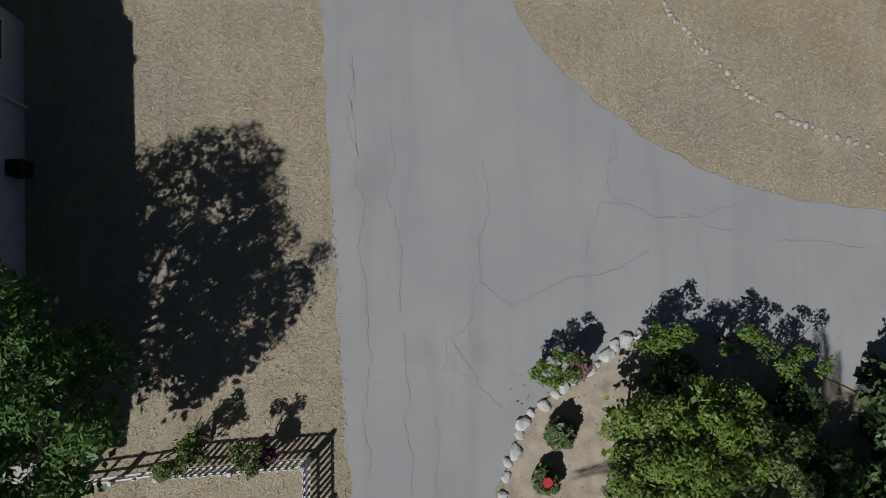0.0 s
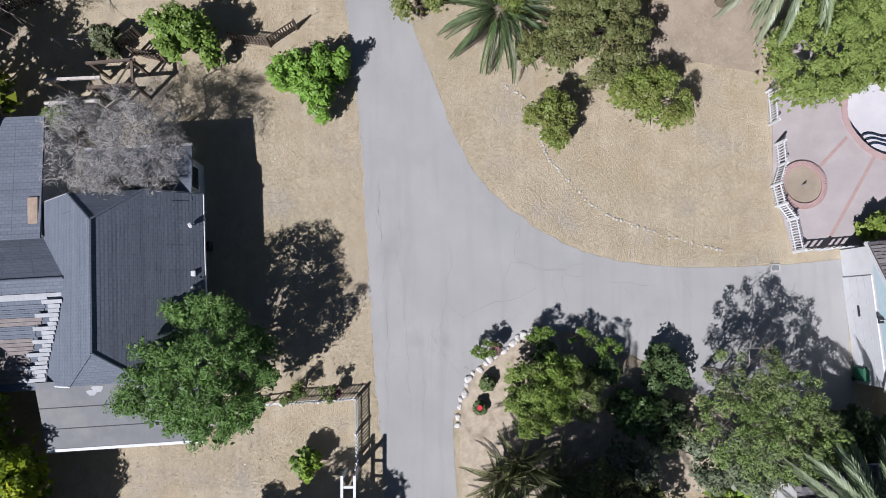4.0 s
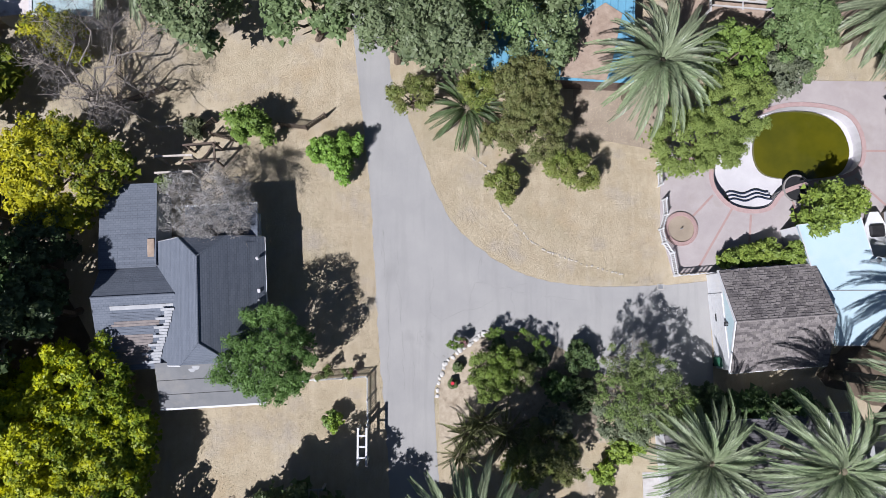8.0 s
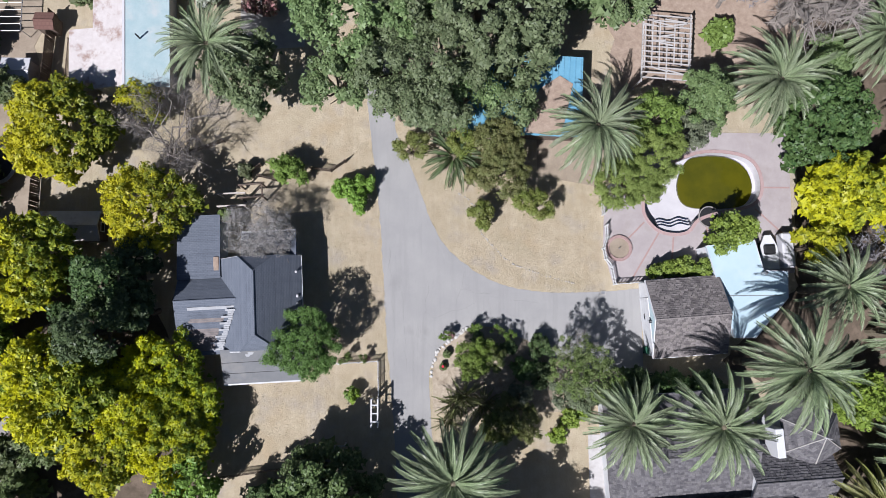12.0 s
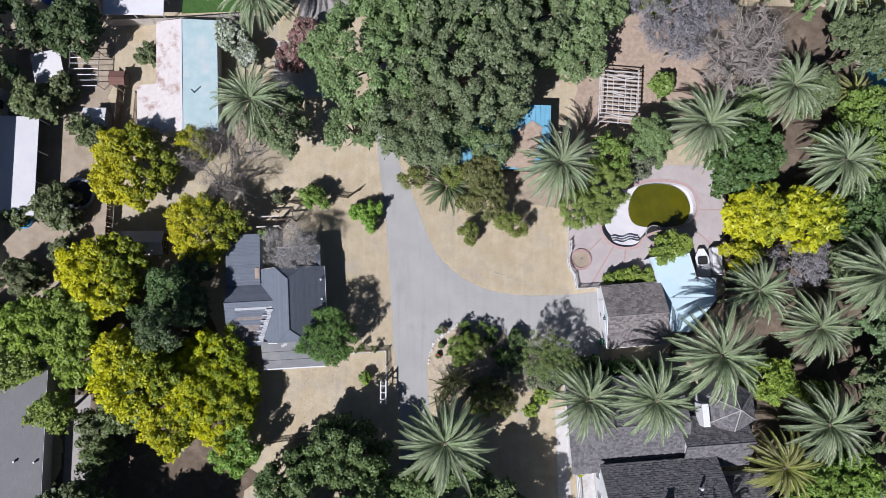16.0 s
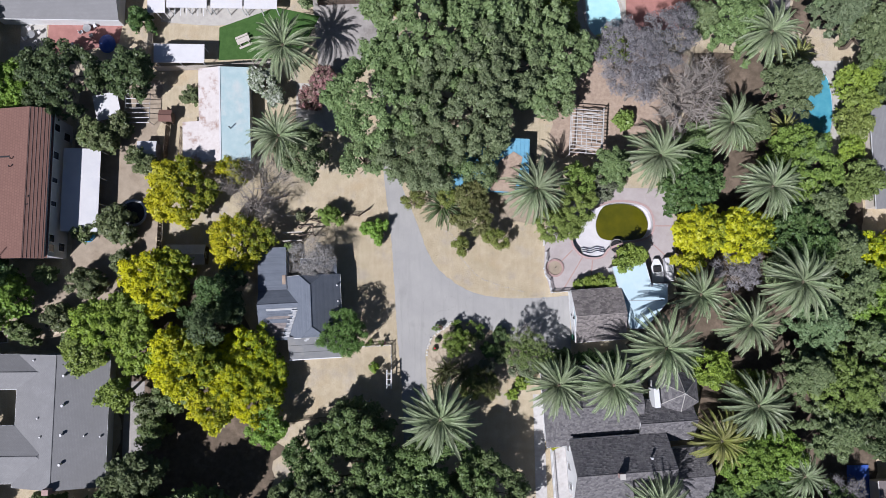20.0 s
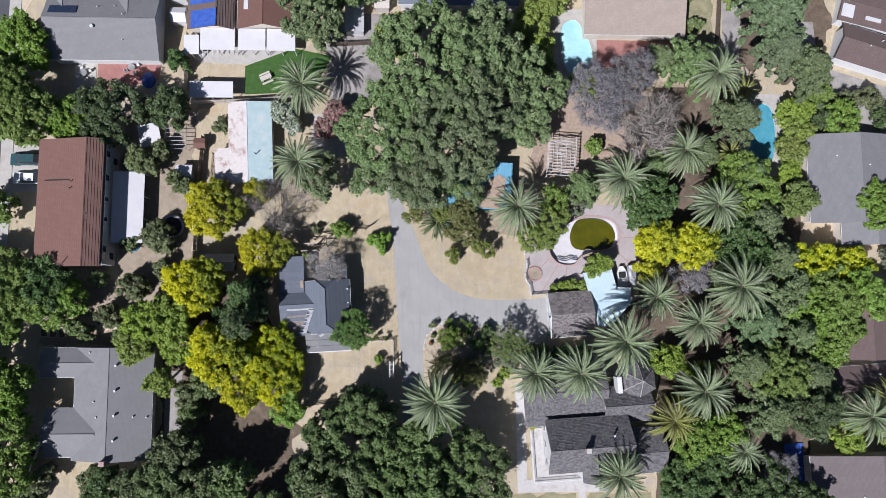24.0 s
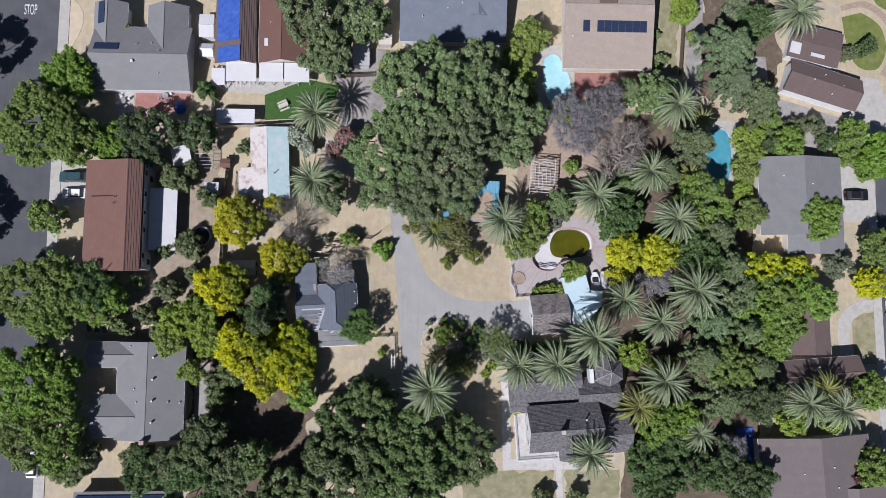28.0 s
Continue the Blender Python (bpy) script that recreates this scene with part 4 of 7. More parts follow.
windows_on(b1, ("y", -4.6, -1), (-4.5, -1.0, 3.0), 0.4, 2.0, 1.7)
b2 = thing("house", -31.3, 55.0, "brown-roofed house with blue tarps tied over the roof", "house")
walls(b2, -3.2, 3.2, -10.7, 11.0, 2.9, "cream")
shed_roof(b2, -3.6, 1.1, -11.1, 11.4, 2.9, 4.5, "roofbrown", side="x")
shed_roof(b2, 1.1, 3.6, -11.1, 11.4, 4.5, 3.1, "roofbrown", side="x")
for i in range(7):
    part("rib", box(1.25 + i * 0.36, 1.3 + i * 0.36, -11.0, 11.3, 0, 0.05), "roofbrown", b2, at=Matrix.Translation((0, 0, 4.5 - (0.15 + i * 0.36) * 0.56)))
b3 = simple_house("small house with red-brown hip roof", "house", [(-27.3, -18.7, 44.1, 60, 2.9, 5.0, "y", 0, 3)], "roofred", "cream")
for x, y in ((-2.0, -1.0), (1.2, -3.5)):
    vent(b3, x, y, 4.0, 0.3, 0.12)
part("skylight", box(-3.1, -2.4, -5.2, -3.8, 3.75, 3.95, 0.03), "whitemetal", b3)
b4 = simple_house("house with slate-blue roof and white fascia", "house", [(-2.4, 16.7, 48.5, 64, 2.9, 5.2, "x", 0, 0), (6.5, 16.7, 53, 70, 2.9, 4.9, "y", 0, 0)], "roofblue", "white")
for x, y in ((-5.5, -3.6), (-1.0, -2.2), (1.6, -1.3), (5.2, -3.0)):
    vent(b4, x, y, 5.2 - abs(y) * 0.3, 0.3, 0.12)
windows_on(b4, ("y", -7.3, -1), (-6, -2, 3, 7))
b5 = simple_house("tan-shingled house with dark solar panels", "house", [(27.0, 43.2, 44, 66, 3.0, 5.6, "x", 0, 0)], "rooftan", "cream")
panels(b5, slope_pose(-4.75, -4.7, 4.46, 13.3, 0), 1, 1, 1.2, 2.0)
panels(b5, slope_pose(-2.2, -4.7, 4.46, 13.3, 0), 7, 1, 1.25, 2.0)
part("skylight", box(-1.9, 1.3, 0.2, 1.4, 5.3, 5.75, 0.05), "darkwood", b5)
vent(b5, -6.6, -5.5, 4.3, 0.3, 0.15)
windows_on(b5, ("y", -10.5, -1), (-6, -2, 3), 0.3, 1.8, 1.9)
b6 = simple_house("brown-roofed house set at an angle", "house", [(68.1, 81.9, 38.6, 44.8, 2.9, 4.4, "x", 0, 0)], "roofbrown", "white", turn=-17.0)
for x, y in ((-0.5, 1.5), (-2.5, -0.2), (3.0, 0.3), (1.5, -1.6)):
    vent(b6, x, y, 4.3 - abs(y) * 0.4, 0.3, 0.12)
b6b = simple_house("low brown-roofed annexe behind the house", "house", [(69.3, 79.0, 46.0, 52.8, 2.6, 2.95, "x", 0, 0)], "roofbrown", "white", turn=-14.0)
part("skylight", box(-0.6, 2.0, -2.3, -1.7, 2.6, 2.95, 0.03), "whitemetal", b6b)
part("skylight", box(-4.6, -2.6, -2.6, 0.2, 2.5, 2.9, 0.04), "whitemetal", b6b)
b7 = simple_house("grey-roofed house with wide plain roof", "house", [(62.1, 77.4, 14.0, 28.2, 2.9, 4.6, "y", 0, 0), (67.0, 77.4, 10.6, 20, 2.9, 4.0, "y", 0, 0)], "rooflgrey", "cream")
for x, y in ((-3.5, 3.5), (1.5, 2.0), (1.8, -0.5)):
    vent(b7, x, y, 4.4 - abs(x) * 0.2, 0.25, 0.14)
b8 = simple_house("brown-roofed house beside a curved driveway", "house", [(63.8, 79.1, -13.2, -7.8, 2.9, 4.2, "x", 0, 0)], "roofbrown", "white", turn=4.0)
vent(b8, -0.5, 1.3, 4.0, 0.3, 0.15)
b8b = simple_house("small brown-roofed house between trees", "house", [(66.7, 73.9, -7.2, 0.6, 2.9, 4.2, "y", 0, 0)], "roofbrown", "white")
b9 = simple_house("large house with taupe composition roof", "house", [(60.3, 80, -40, -21.2, 2.9, 5.2, "y", 0, 0), (70, 83, -40, -30, 2.9, 4.6, "y", 0, 0)], "rooftaupe", "cream", turn=2.0)
for x, y in ((-3.0, 3.5), (2.2, 4.4), (2.8, 1.0)):
    vent(b9, x, y, 5.0 - abs(x) * 0.23, 0.3, 0.15)
b10 = simple_house("grey-roofed house with white roof vents", "house", [(-49.3, -38.1, -20.9, -4.7, 2.9, 4.9, "y", 0, 0), (-54.1, -43.7, -9.0, -4.7, 2.9, 4.0, "x", 0, 1.5), (-53.2, -43.7, -20.4, -13.4, 2.9, 4.4, "x", 0, 2.0)], "rooflgrey", "greywall")
for y in (5.6, 2.0, -1.5, -5.0):
    vent(b10, 1.0, y, 4.6, 0.35, 0.2)
for x, y in ((-2.2, 0.4), (-1.7, -1.8), (3.3, -1.8), (-3.2, 7.4), (5.0, -2.0)):
    vent(b10, x, y, 4.7 - abs(x) * 0.34, 0.35, 0.13)
part("chimney", box(-0.5, 0.3, -8.4, -7.7, 2.0, 5.8, 0.03), "brick", b10)
b11 = simple_house("two-storey house with brown roof and grey siding", "house", [(-54.3, -45.2, 7.2, 25.5, 5.3, 5.35, "y", 0, 0)], "roofred", "greywall", over=0.3)
shed_roof(b11, -5.0, 2.55, -9.35, 9.35, 5.5, 7.3, "roofred", 0.12, "x")
shed_roof(b11, 2.55, 4.75, -9.35, 9.35, 7.3, 6.5, "roofred", 0.12, "x")
for y0, y1 in ((-9.05, -8.89), (8.89, 9.05)):
    end_wall(b11, y0, y1, [(-4.3, 5.3), (4.3, 5.3), (4.3, 6.5), (2.55, 7.1), (-4.3, 5.55)], "greywall")
part("wall", box(4.14, 4.3, -8.89, 8.89, 5.3, 6.45), "greywall", b11)
part("ridge_cap", rod((2.55, -9.35, 7.31), (2.55, 9.35, 7.31), 0.06, n=6), "roofred", b11)
for y in (-7.8, -6.6, -2.2, 0.8, 4.0, 7.6):
    opening(b11, ("x", 4.25, 1), y, 3.3, 0.9 if abs(y) > 3 else 0.6, 1.3)
for y in (-7.5, 7.0):
    opening(b11, ("x", 4.25, 1), y, 0.7, 1.0, 1.5)
part("tarred_joint", box(-3.9, 0.2, 3.1, 3.3, 0.0, 0.03), "black", b11, at=Matrix.Translation((0, 0, 6.7)) @ Matrix.Rotation(math.atan2(-1.8, 7.55), 4, "Y"))
for x, y in ((0.5, 2.9), (0.4, 1.9), (2.9, -1.8), (2.8, -2.8)):
    vent(b11, x, y, 7.0, 0.2, 0.09, "black")
ch = part("mast", rod((-0.5, -9.1, 6.9), (-0.5, -9.1, 8.6), 0.06), "metal", b11)
for i in range(6):
    part("ridge_rib", box(2.62 + i * 0.38, 2.67 + i * 0.38, -9.35, 9.35, 0, 0.06), "roofbrown", b11, at=Matrix.Translation((0, 0, 7.3 - (0.1 + i * 0.38) * 0.364)))
aw = thing("awning", -43.0, 16.2, "white corrugated patio awning on the house wall", "awning")
shed_roof(aw, -2.1, 2.4, -5.4, 5.4, 2.9, 2.45, "whitemetal", 0.06, "x")
for y in (-5.2, -1.7, 1.7, 5.2):
    part("post", box(2.2, 2.3, y - 0.05, y + 0.05, 0, 2.4), "white", aw)

# ---- large old house with the dark roof ----
v = simple_house("large old white house with dark shake roof", "house", [(19.6, 32.0, -23.0, -15.2, 4.4, 7.6, "x", 0, 0)], "roofvic", "white", turn=3.5, over=0.35)
vx, vy = v.location.x, v.location.y
wing(v, 17.0 - vx, 29.4 - vx, -16.3 - vy, -6.4 - vy, 2.9, 5.2, "x", "roofvic", "white", 0.35, 3.4, 0)
wing(v, 28.6 - vx, 35.9 - vx, -16.5 - vy, -11.2 - vy, 3.3, 5.5, "x", "roofvic", "white", 0.3, 0, 0)
wing(v, 31.6 - vx, 37.6 - vx, -24.2 - vy, -17.6 - vy, 3.0, 4.9, "x", "roofvic", "white", 0.3, 0, 0)
wing(v, 24.6 - vx, 28.2 - vx, -24.6 - vy, -18.8 - vy, 4.4, 6.9, "y", "roofvic", "white", 0.25, 0, 0)
# six-sided turret roof
tc, tr = Vector((34.1 - vx, -10.3 - vy, 0)), 2.85
ring = [tc + Vector((tr * math.cos(a), tr * math.sin(a), 4.3)) for a in [radians(30 + 60 * i) for i in range(6)]]
part("turret_wall", sheet([(p.x * 0.94 + tc.x * 0.06, p.y * 0.94 + tc.y * 0.06) for p in ring], 0, 4.25), "white", v)
for i in range(6):
    roof_face(v, (ring[i], ring[(i + 1) % 6], tc + Vector((0, 0, 6.6))), "roofvic")
    part("hip_cap", rod(ring[i] + Vector((0, 0, 0.05)), tc + Vector((0, 0, 6.65)), 0.045, n=6), "concrete", v)
part("finial", rod(tc + Vector((0, 0, 6.5)), tc + Vector((0, 0, 7.4)), 0.08, 0.02), "white", v)
part("dormer_front", box(30.7 - vx, 31.4 - vx, -12.0 - vy, -9.6 - vy, 3.2, 5.2, 0.05), "white", v)
chv = part("chimney", box(-1.25, -0.7, -0.4, 0.15, 6.8, 8.6, 0.03), "brick", v)
part("crown_slab", box(-1.32, -0.63, -0.47, 0.22, 8.6, 8.68), "concrete", chv)
vent(v, 3.3, 1.4, 6.4, 0.7, 0.17)
for y in (-2.5, 0.0, 2.4):
    opening(v, ("x", -5.85, -1), y, 0.9, 0.8, 1.7)
for x in (-4, -1.8, 3.8):
    opening(v, ("y", -4.15, -1), x, 0.9, 0.9, 1.7)
# porch deck with railing along two sides
part("porch_deck", sheet([(17.9 - vx, -24.9 - vy), (27.2 - vx, -24.9 - vy), (27.2 - vx, -22.5 - vy), (19.9 - vx, -22.5 - vy), (19.9 - vx, -16.9 - vy), (17.9 - vx, -16.9 - vy)], 0.0, 0.45), "paledeck", v)
for a, b in (((17.95, -24.85), (17.95, -16.95)), ((17.95, -24.85), (27.1, -24.85))):
    d = Vector(b) - Vector(a)
    n = int(d.length / 0.3)
    for z in (0.65, 1.3):
        part("rail", rod((a[0] - vx, a[1] - vy, z), (b[0] - vx, b[1] - vy, z), 0.05, n=6), "white", v)
    for i in range(n + 1):
        p = Vector(a) + d * i / n
        part("baluster", rod((p.x - vx, p.y - vy, 0.4), (p.x - vx, p.y - vy, 1.3), 0.03, n=5), "white", v)


# ---- trees and palms ----
def quads_mesh(name, verts, material):
    """A mesh of separate leaves; verts has the shape (n, corners, 3)."""
    n, k = verts.shape[:2]
    me = bpy.data.meshes.new(name)
    me.vertices.add(n * k)
    me.vertices.foreach_set("co", verts.reshape(-1).astype(np.float32))
    me.loops.add(n * k)
    me.loops.foreach_set("vertex_index", np.arange(n * k, dtype=np.int32))
    me.polygons.add(n)
    me.polygons.foreach_set("loop_start", np.arange(0, n * k, k, dtype=np.int32))
    me.update(calc_edges=True)
    me.materials.append(M[material])
    return me


def unit(v):
    return v / np.maximum(np.linalg.norm(v, axis=-1, keepdims=True), 1e-9)


def leaves(rng, pos, normal, size, aspect=0.5, wild=0.48, simple=False):
    """Diamond-shaped leaves (or plain three-cornered ones) at pos that face roughly along normal."""
    n = len(pos)
    nor = unit(normal + rng.normal(0, wild, (n, 3)))
    a = unit(np.cross(nor, rng.normal(0, 1, (n, 3))))
    b = np.cross(nor, a)
    s = (size * rng.uniform(0.6, 1.35, n))[:, None]
    if simple:
        return np.stack([pos - a * s, pos + a * s * 0.75 - b * s * aspect * 1.5, pos + a * s * 0.75 + b * s * aspect * 1.5], 1)
    return np.stack([pos - a * s, pos - b * s * aspect + nor * s * 0.12, pos + a * s, pos + b * s * aspect + nor * s * 0.12], 1)


KINDS = {
    #         leaf, aspect, bough, clump, squash, density, gaps
    "oak": (0.21, 0.50, 1.05, 0.40, 0.80, 0.72, 0.10),
    "liveoak": (0.21, 0.50, 1.00, 0.38, 0.80, 0.72, 0.10),
    "green": (0.18, 0.48, 0.85, 0.32, 0.80, 0.66, 0.03),
    "dark": (0.18, 0.46, 0.95, 0.40, 0.80, 0.72, 0.10),
    "bright": (0.19, 0.50, 0.90, 0.36, 0.80, 0.75, 0.06),
    "lime": (0.16, 0.42, 0.80, 0.30, 0.85, 0.62, 0.06),
    "acacia": (0.165, 0.40, 0.80, 0.30, 0.85, 0.68, 0.04),
    "yellow": (0.20, 0.45, 0.80, 0.34, 0.80, 0.72, 0.05),
    "olive": (0.17, 0.40, 0.80, 0.32, 0.80, 0.7, 0.18),
    "privet": (0.13, 0.45, 0.60, 0.24, 0.90, 0.8, 0.08),
    "feather": (0.13, 0.32, 0.75, 0.28, 0.75, 0.85, 0.05),
    "bluegreen": (0.22, 0.30, 1.30, 0.42, 0.60, 0.8, 0.10),
    "cedar": (0.25, 0.24, 1.25, 0.42, 0.70, 1.0, 0.06),
    "shrub": (0.17, 0.50, 0.90, 0.40, 0.80, 0.9, 0.10),
    "citrus": (0.10, 0.50, 0.50, 0.20, 0.85, 0.8, 0.14),
    "rose": (0.085, 0.50, 0.30, 0.13, 0.95, 0.55, 0.60),
    "locust": (0.13, 0.28, 0.56, 0.22, 0.70, 0.45, 0.42),
    "sprig": (0.115, 0.40, 0.36, 0.15, 0.95, 0.40, 0.40),
    "dead": (0.25, 0.11, 0.90, 0.38, 0.75, 0.34, 0.14),
    "lichen": (0.26, 0.055, 0.60, 0.24, 0.80, 0.20, 0.35),
    "twig": (0.40, 0.022, 0.90, 0.45, 0.40, 0.05, 0.20),
    "maroon": (0.20, 0.50, 0.90, 0.40, 0.80, 0.9, 0.10),
    "pink": (0.20, 0.50, 0.90, 0.40, 0.80, 0.9, 0.10),
    "whitebloom": (0.20, 0.50, 0.90, 0.40, 0.80, 1.0, 0.10),
}


def crown_quads(rng, kind, r, zc, zr, away):
    """A crown of boughs, each a heap of leaf clumps, with open gaps between them.
    away: the distance from the driveway, with which the leaves grow coarser."""
    leaf, aspect, bough, clump, squash, density, gaps = KINDS[kind]
    leaf *= 1.0 if away < 18 or kind == "feather" else 1.27 if away < 30 else 1.75
    simple = away > 16
    big = min(bough, 0.40 * r)
    small = min(clump, 0.46 * big)
    spread = 1.15 if kind in ("sprig", "rose") else 0.95
    gaps *= 1.0 if r > 3 or kind in ("sprig", "rose") else 0.3
    swing = rng.uniform(0, 6.28, 3)
    spots = []
    for _ in range(int(14 * (r / big) ** 2)):
        ang = rng.uniform(0, 6.283)
        rim = (r - 0.72 * big) * (1 + 0.09 * math.sin(3 * ang + swing[0]) + 0.08 * math.sin(5 * ang + swing[1]) + 0.05 * math.sin(9 * ang + swing[2]))
        f = math.sqrt(rng.random())
        x, y = math.cos(ang) * rim * f, math.sin(ang) * rim * f
        if all((x - q[0]) ** 2 + (y - q[1]) ** 2 > (spread * big) ** 2 for q in spots):
            spots.append((x, y, f))
    heaps = []
    # boughs that stand apart, with a shaded layer of inner leaves below them
    open_crown = kind in ("oak", "liveoak", "green", "dark", "bright", "lime", "acacia", "yellow", "privet", "citrus", "olive", "shrub", "feather", "locust")
    if kind in ("bluegreen", "cedar"):
        # whorled sprays that droop outward from a pointed top
        tiers = 3 if r > 3.5 else 2
        for tier in range(tiers):
            reach = r * (0.94 - 0.25 * tier)
            spokes = int(rng.integers(8, 12)) - tier
            turn = rng.uniform(0, 6.28)
            for i in range(spokes):
                ang = turn + 6.283 * i / spokes + rng.normal(0, 0.12)
                far = reach * rng.uniform(0.78, 1.08)
                steps = max(3, int(far / 0.75))
                for j in range(steps):
                    f = (j + 0.6) / steps
                    z = zr * (0.15 + 0.38 * tier) + zr * 0.22 * (1 - f) - 0.25 * f * f * far * 0.4
                    side = rng.normal(0, 0.10 * far)
                    heaps.append((math.cos(ang) * far * f - math.sin(ang) * side, math.sin(ang) * far * f + math.cos(ang) * side, z, min(0.72, 0.30 * r) * (1.1 - 0.55 * f)))
        heaps.append((0, 0, zr * 1.15, 0.5))
        small = min(small, 0.34)
        spots = []
    for x, y, f in spots:
        if rng.random() < gaps * 0.4 or (r > 4.5 and kind in ("oak", "liveoak", "dark", "green") and noise.noise(Vector((x * 0.42, y * 0.42, swing[0] * 5))) < -0.42 + gaps):
            continue
        z = zr * 0.85 * math.sqrt(max(0.0, 1 - f * f * 0.85)) + rng.normal(0, 0.34 * big + 0.03 * zr)
        heaps.append((x, y, z, big * (rng.uniform(0.55, 0.92) if open_crown else rng.uniform(0.72, 1.22))))
        if f > 0.8:
            heaps.append((x * 0.92, y * 0.92, z - big * 1.6, big * 0.9))
    if not heaps:
        heaps.append((0, 0, zr * 0.7, big))
    cen, rad = [], []
    for x, y, z, q in heaps:
        m = int(3.1 * (q / small) ** 2) + 3
        v = unit(rng.normal(0, 1, (m, 3)))
        v[:, 2] = np.where(v[:, 2] < -0.15, -v[:, 2], v[:, 2])
        reach = (q - 0.5 * small) * rng.uniform(0.62, 1.12, m)
        cen.append(np.array([x, y, z]) + v * reach[:, None] * np.array([1, 1, squash]))
        rad.append(small * rng.uniform(0.55, 1.25, m))
    cen, rad = np.concatenate(cen), np.concatenate(rad)
    num = (density * 2.9 * rad * rad / (leaf * leaf * aspect * 0.75) + 4 * density).astype(int)
    which = np.repeat(np.arange(len(cen)), num)
    n = len(which)
    v = unit(rng.normal(0, 1, (n, 3)))
    v[:, 2] = np.where(v[:, 2] < -0.1, -v[:, 2], v[:, 2])
    p = cen[which] + v * (rad[which] * rng.uniform(0.7, 1.08, n))[:, None] * np.array([1, 1, 0.85])
    out = [leaves(rng, p, v + np.array([0, 0, 0.3]), leaf * 0.55, aspect, 0.35, simple)]
    k = 0 if kind in ("lichen", "dead", "twig", "rose", "sprig") else len(heaps) * (36 if open_crown else 20)
    if k:
        hp = np.array(heaps)[rng.integers(0, len(heaps), k)]
        p = hp[:, :3] + rng.normal(0, 0.42 if open_crown else 0.30, (k, 3)) * hp[:, 3:4] * np.array([1, 1, 0.5]) - np.array([0, 0, (0.95 if open_crown else 0.45) * big])
        out.append(leaves(rng, p, np.tile((0, 0, 1.0), (k, 1)), leaf * 0.85, 0.7, simple=simple))
    q = np.concatenate(out)
    q[:, :, 2] += zc
    return q


def limb(bm, rng, a, b, r0, r1, bends=3, wander=0.07):
    p = [Vector(a).lerp(Vector(b), i / bends) for i in range(bends + 1)]
    ln = (Vector(b) - Vector(a)).length
    for i in range(1, bends):
        p[i] += Vector(rng.normal(0, wander * ln, 3))
    for i in range(bends):
        rod(p[i], p[i + 1], r0 + (r1 - r0) * i / bends, r0 + (r1 - r0) * (i + 1) / bends, 6 if r0 > 0.05 else 3, bm)
    return p


LABELS = {
    "oak": ("broad oak with dense dull-green crown", "tree"), "liveoak": ("old oak with dark olive-green crown", "tree"), "green": ("leafy tree with mid-green crown", "tree"), "dark": ("dense tree with dark green crown", "tree"),
    "bright": ("tree with fresh bright green crown", "tree"), "lime": ("tree with light yellow-green crown", "tree"), "acacia": ("acacia with yellow-tipped green crown", "tree"),
    "yellow": ("tree with yellow-green sunlit crown", "tree"), "olive": ("thin tree with grey-green foliage", "tree"), "privet": ("tall olive-green shrub in dry grass", "shrub"),
    "bluegreen": ("feathery blue-green evergreen tree", "tree"), "cedar": ("tall cedar with blue-green needles", "tree"), "shrub": ("low dusty green shrub", "shrub"),
    "citrus": ("small yellow-green tree on rocky bed", "tree"), "dead": ("leafless tree with dense grey twigs", "tree"), "lichen": ("bare tree covered in pale grey lichen", "tree"),
    "maroon": ("small tree with dark red leaves", "tree"), "bare": ("bare tree with crooked grey limbs", "tree"),
    "locust": ("feathery dark green tree beside the cottage", "tree"), "feather": ("spreading tree with fine fresh-green leaves", "tree"), "rose": ("upright thin rose bush with sparse leaves", "shrub"), "sprig": ("airy young tree with thin leafy shoots", "tree"),
    "pink": ("flowering shrub with dusty pink blossom", "shrub"), "whitebloom": ("shrub covered in white blossom", "shrub"),
}
COUNT = [0]


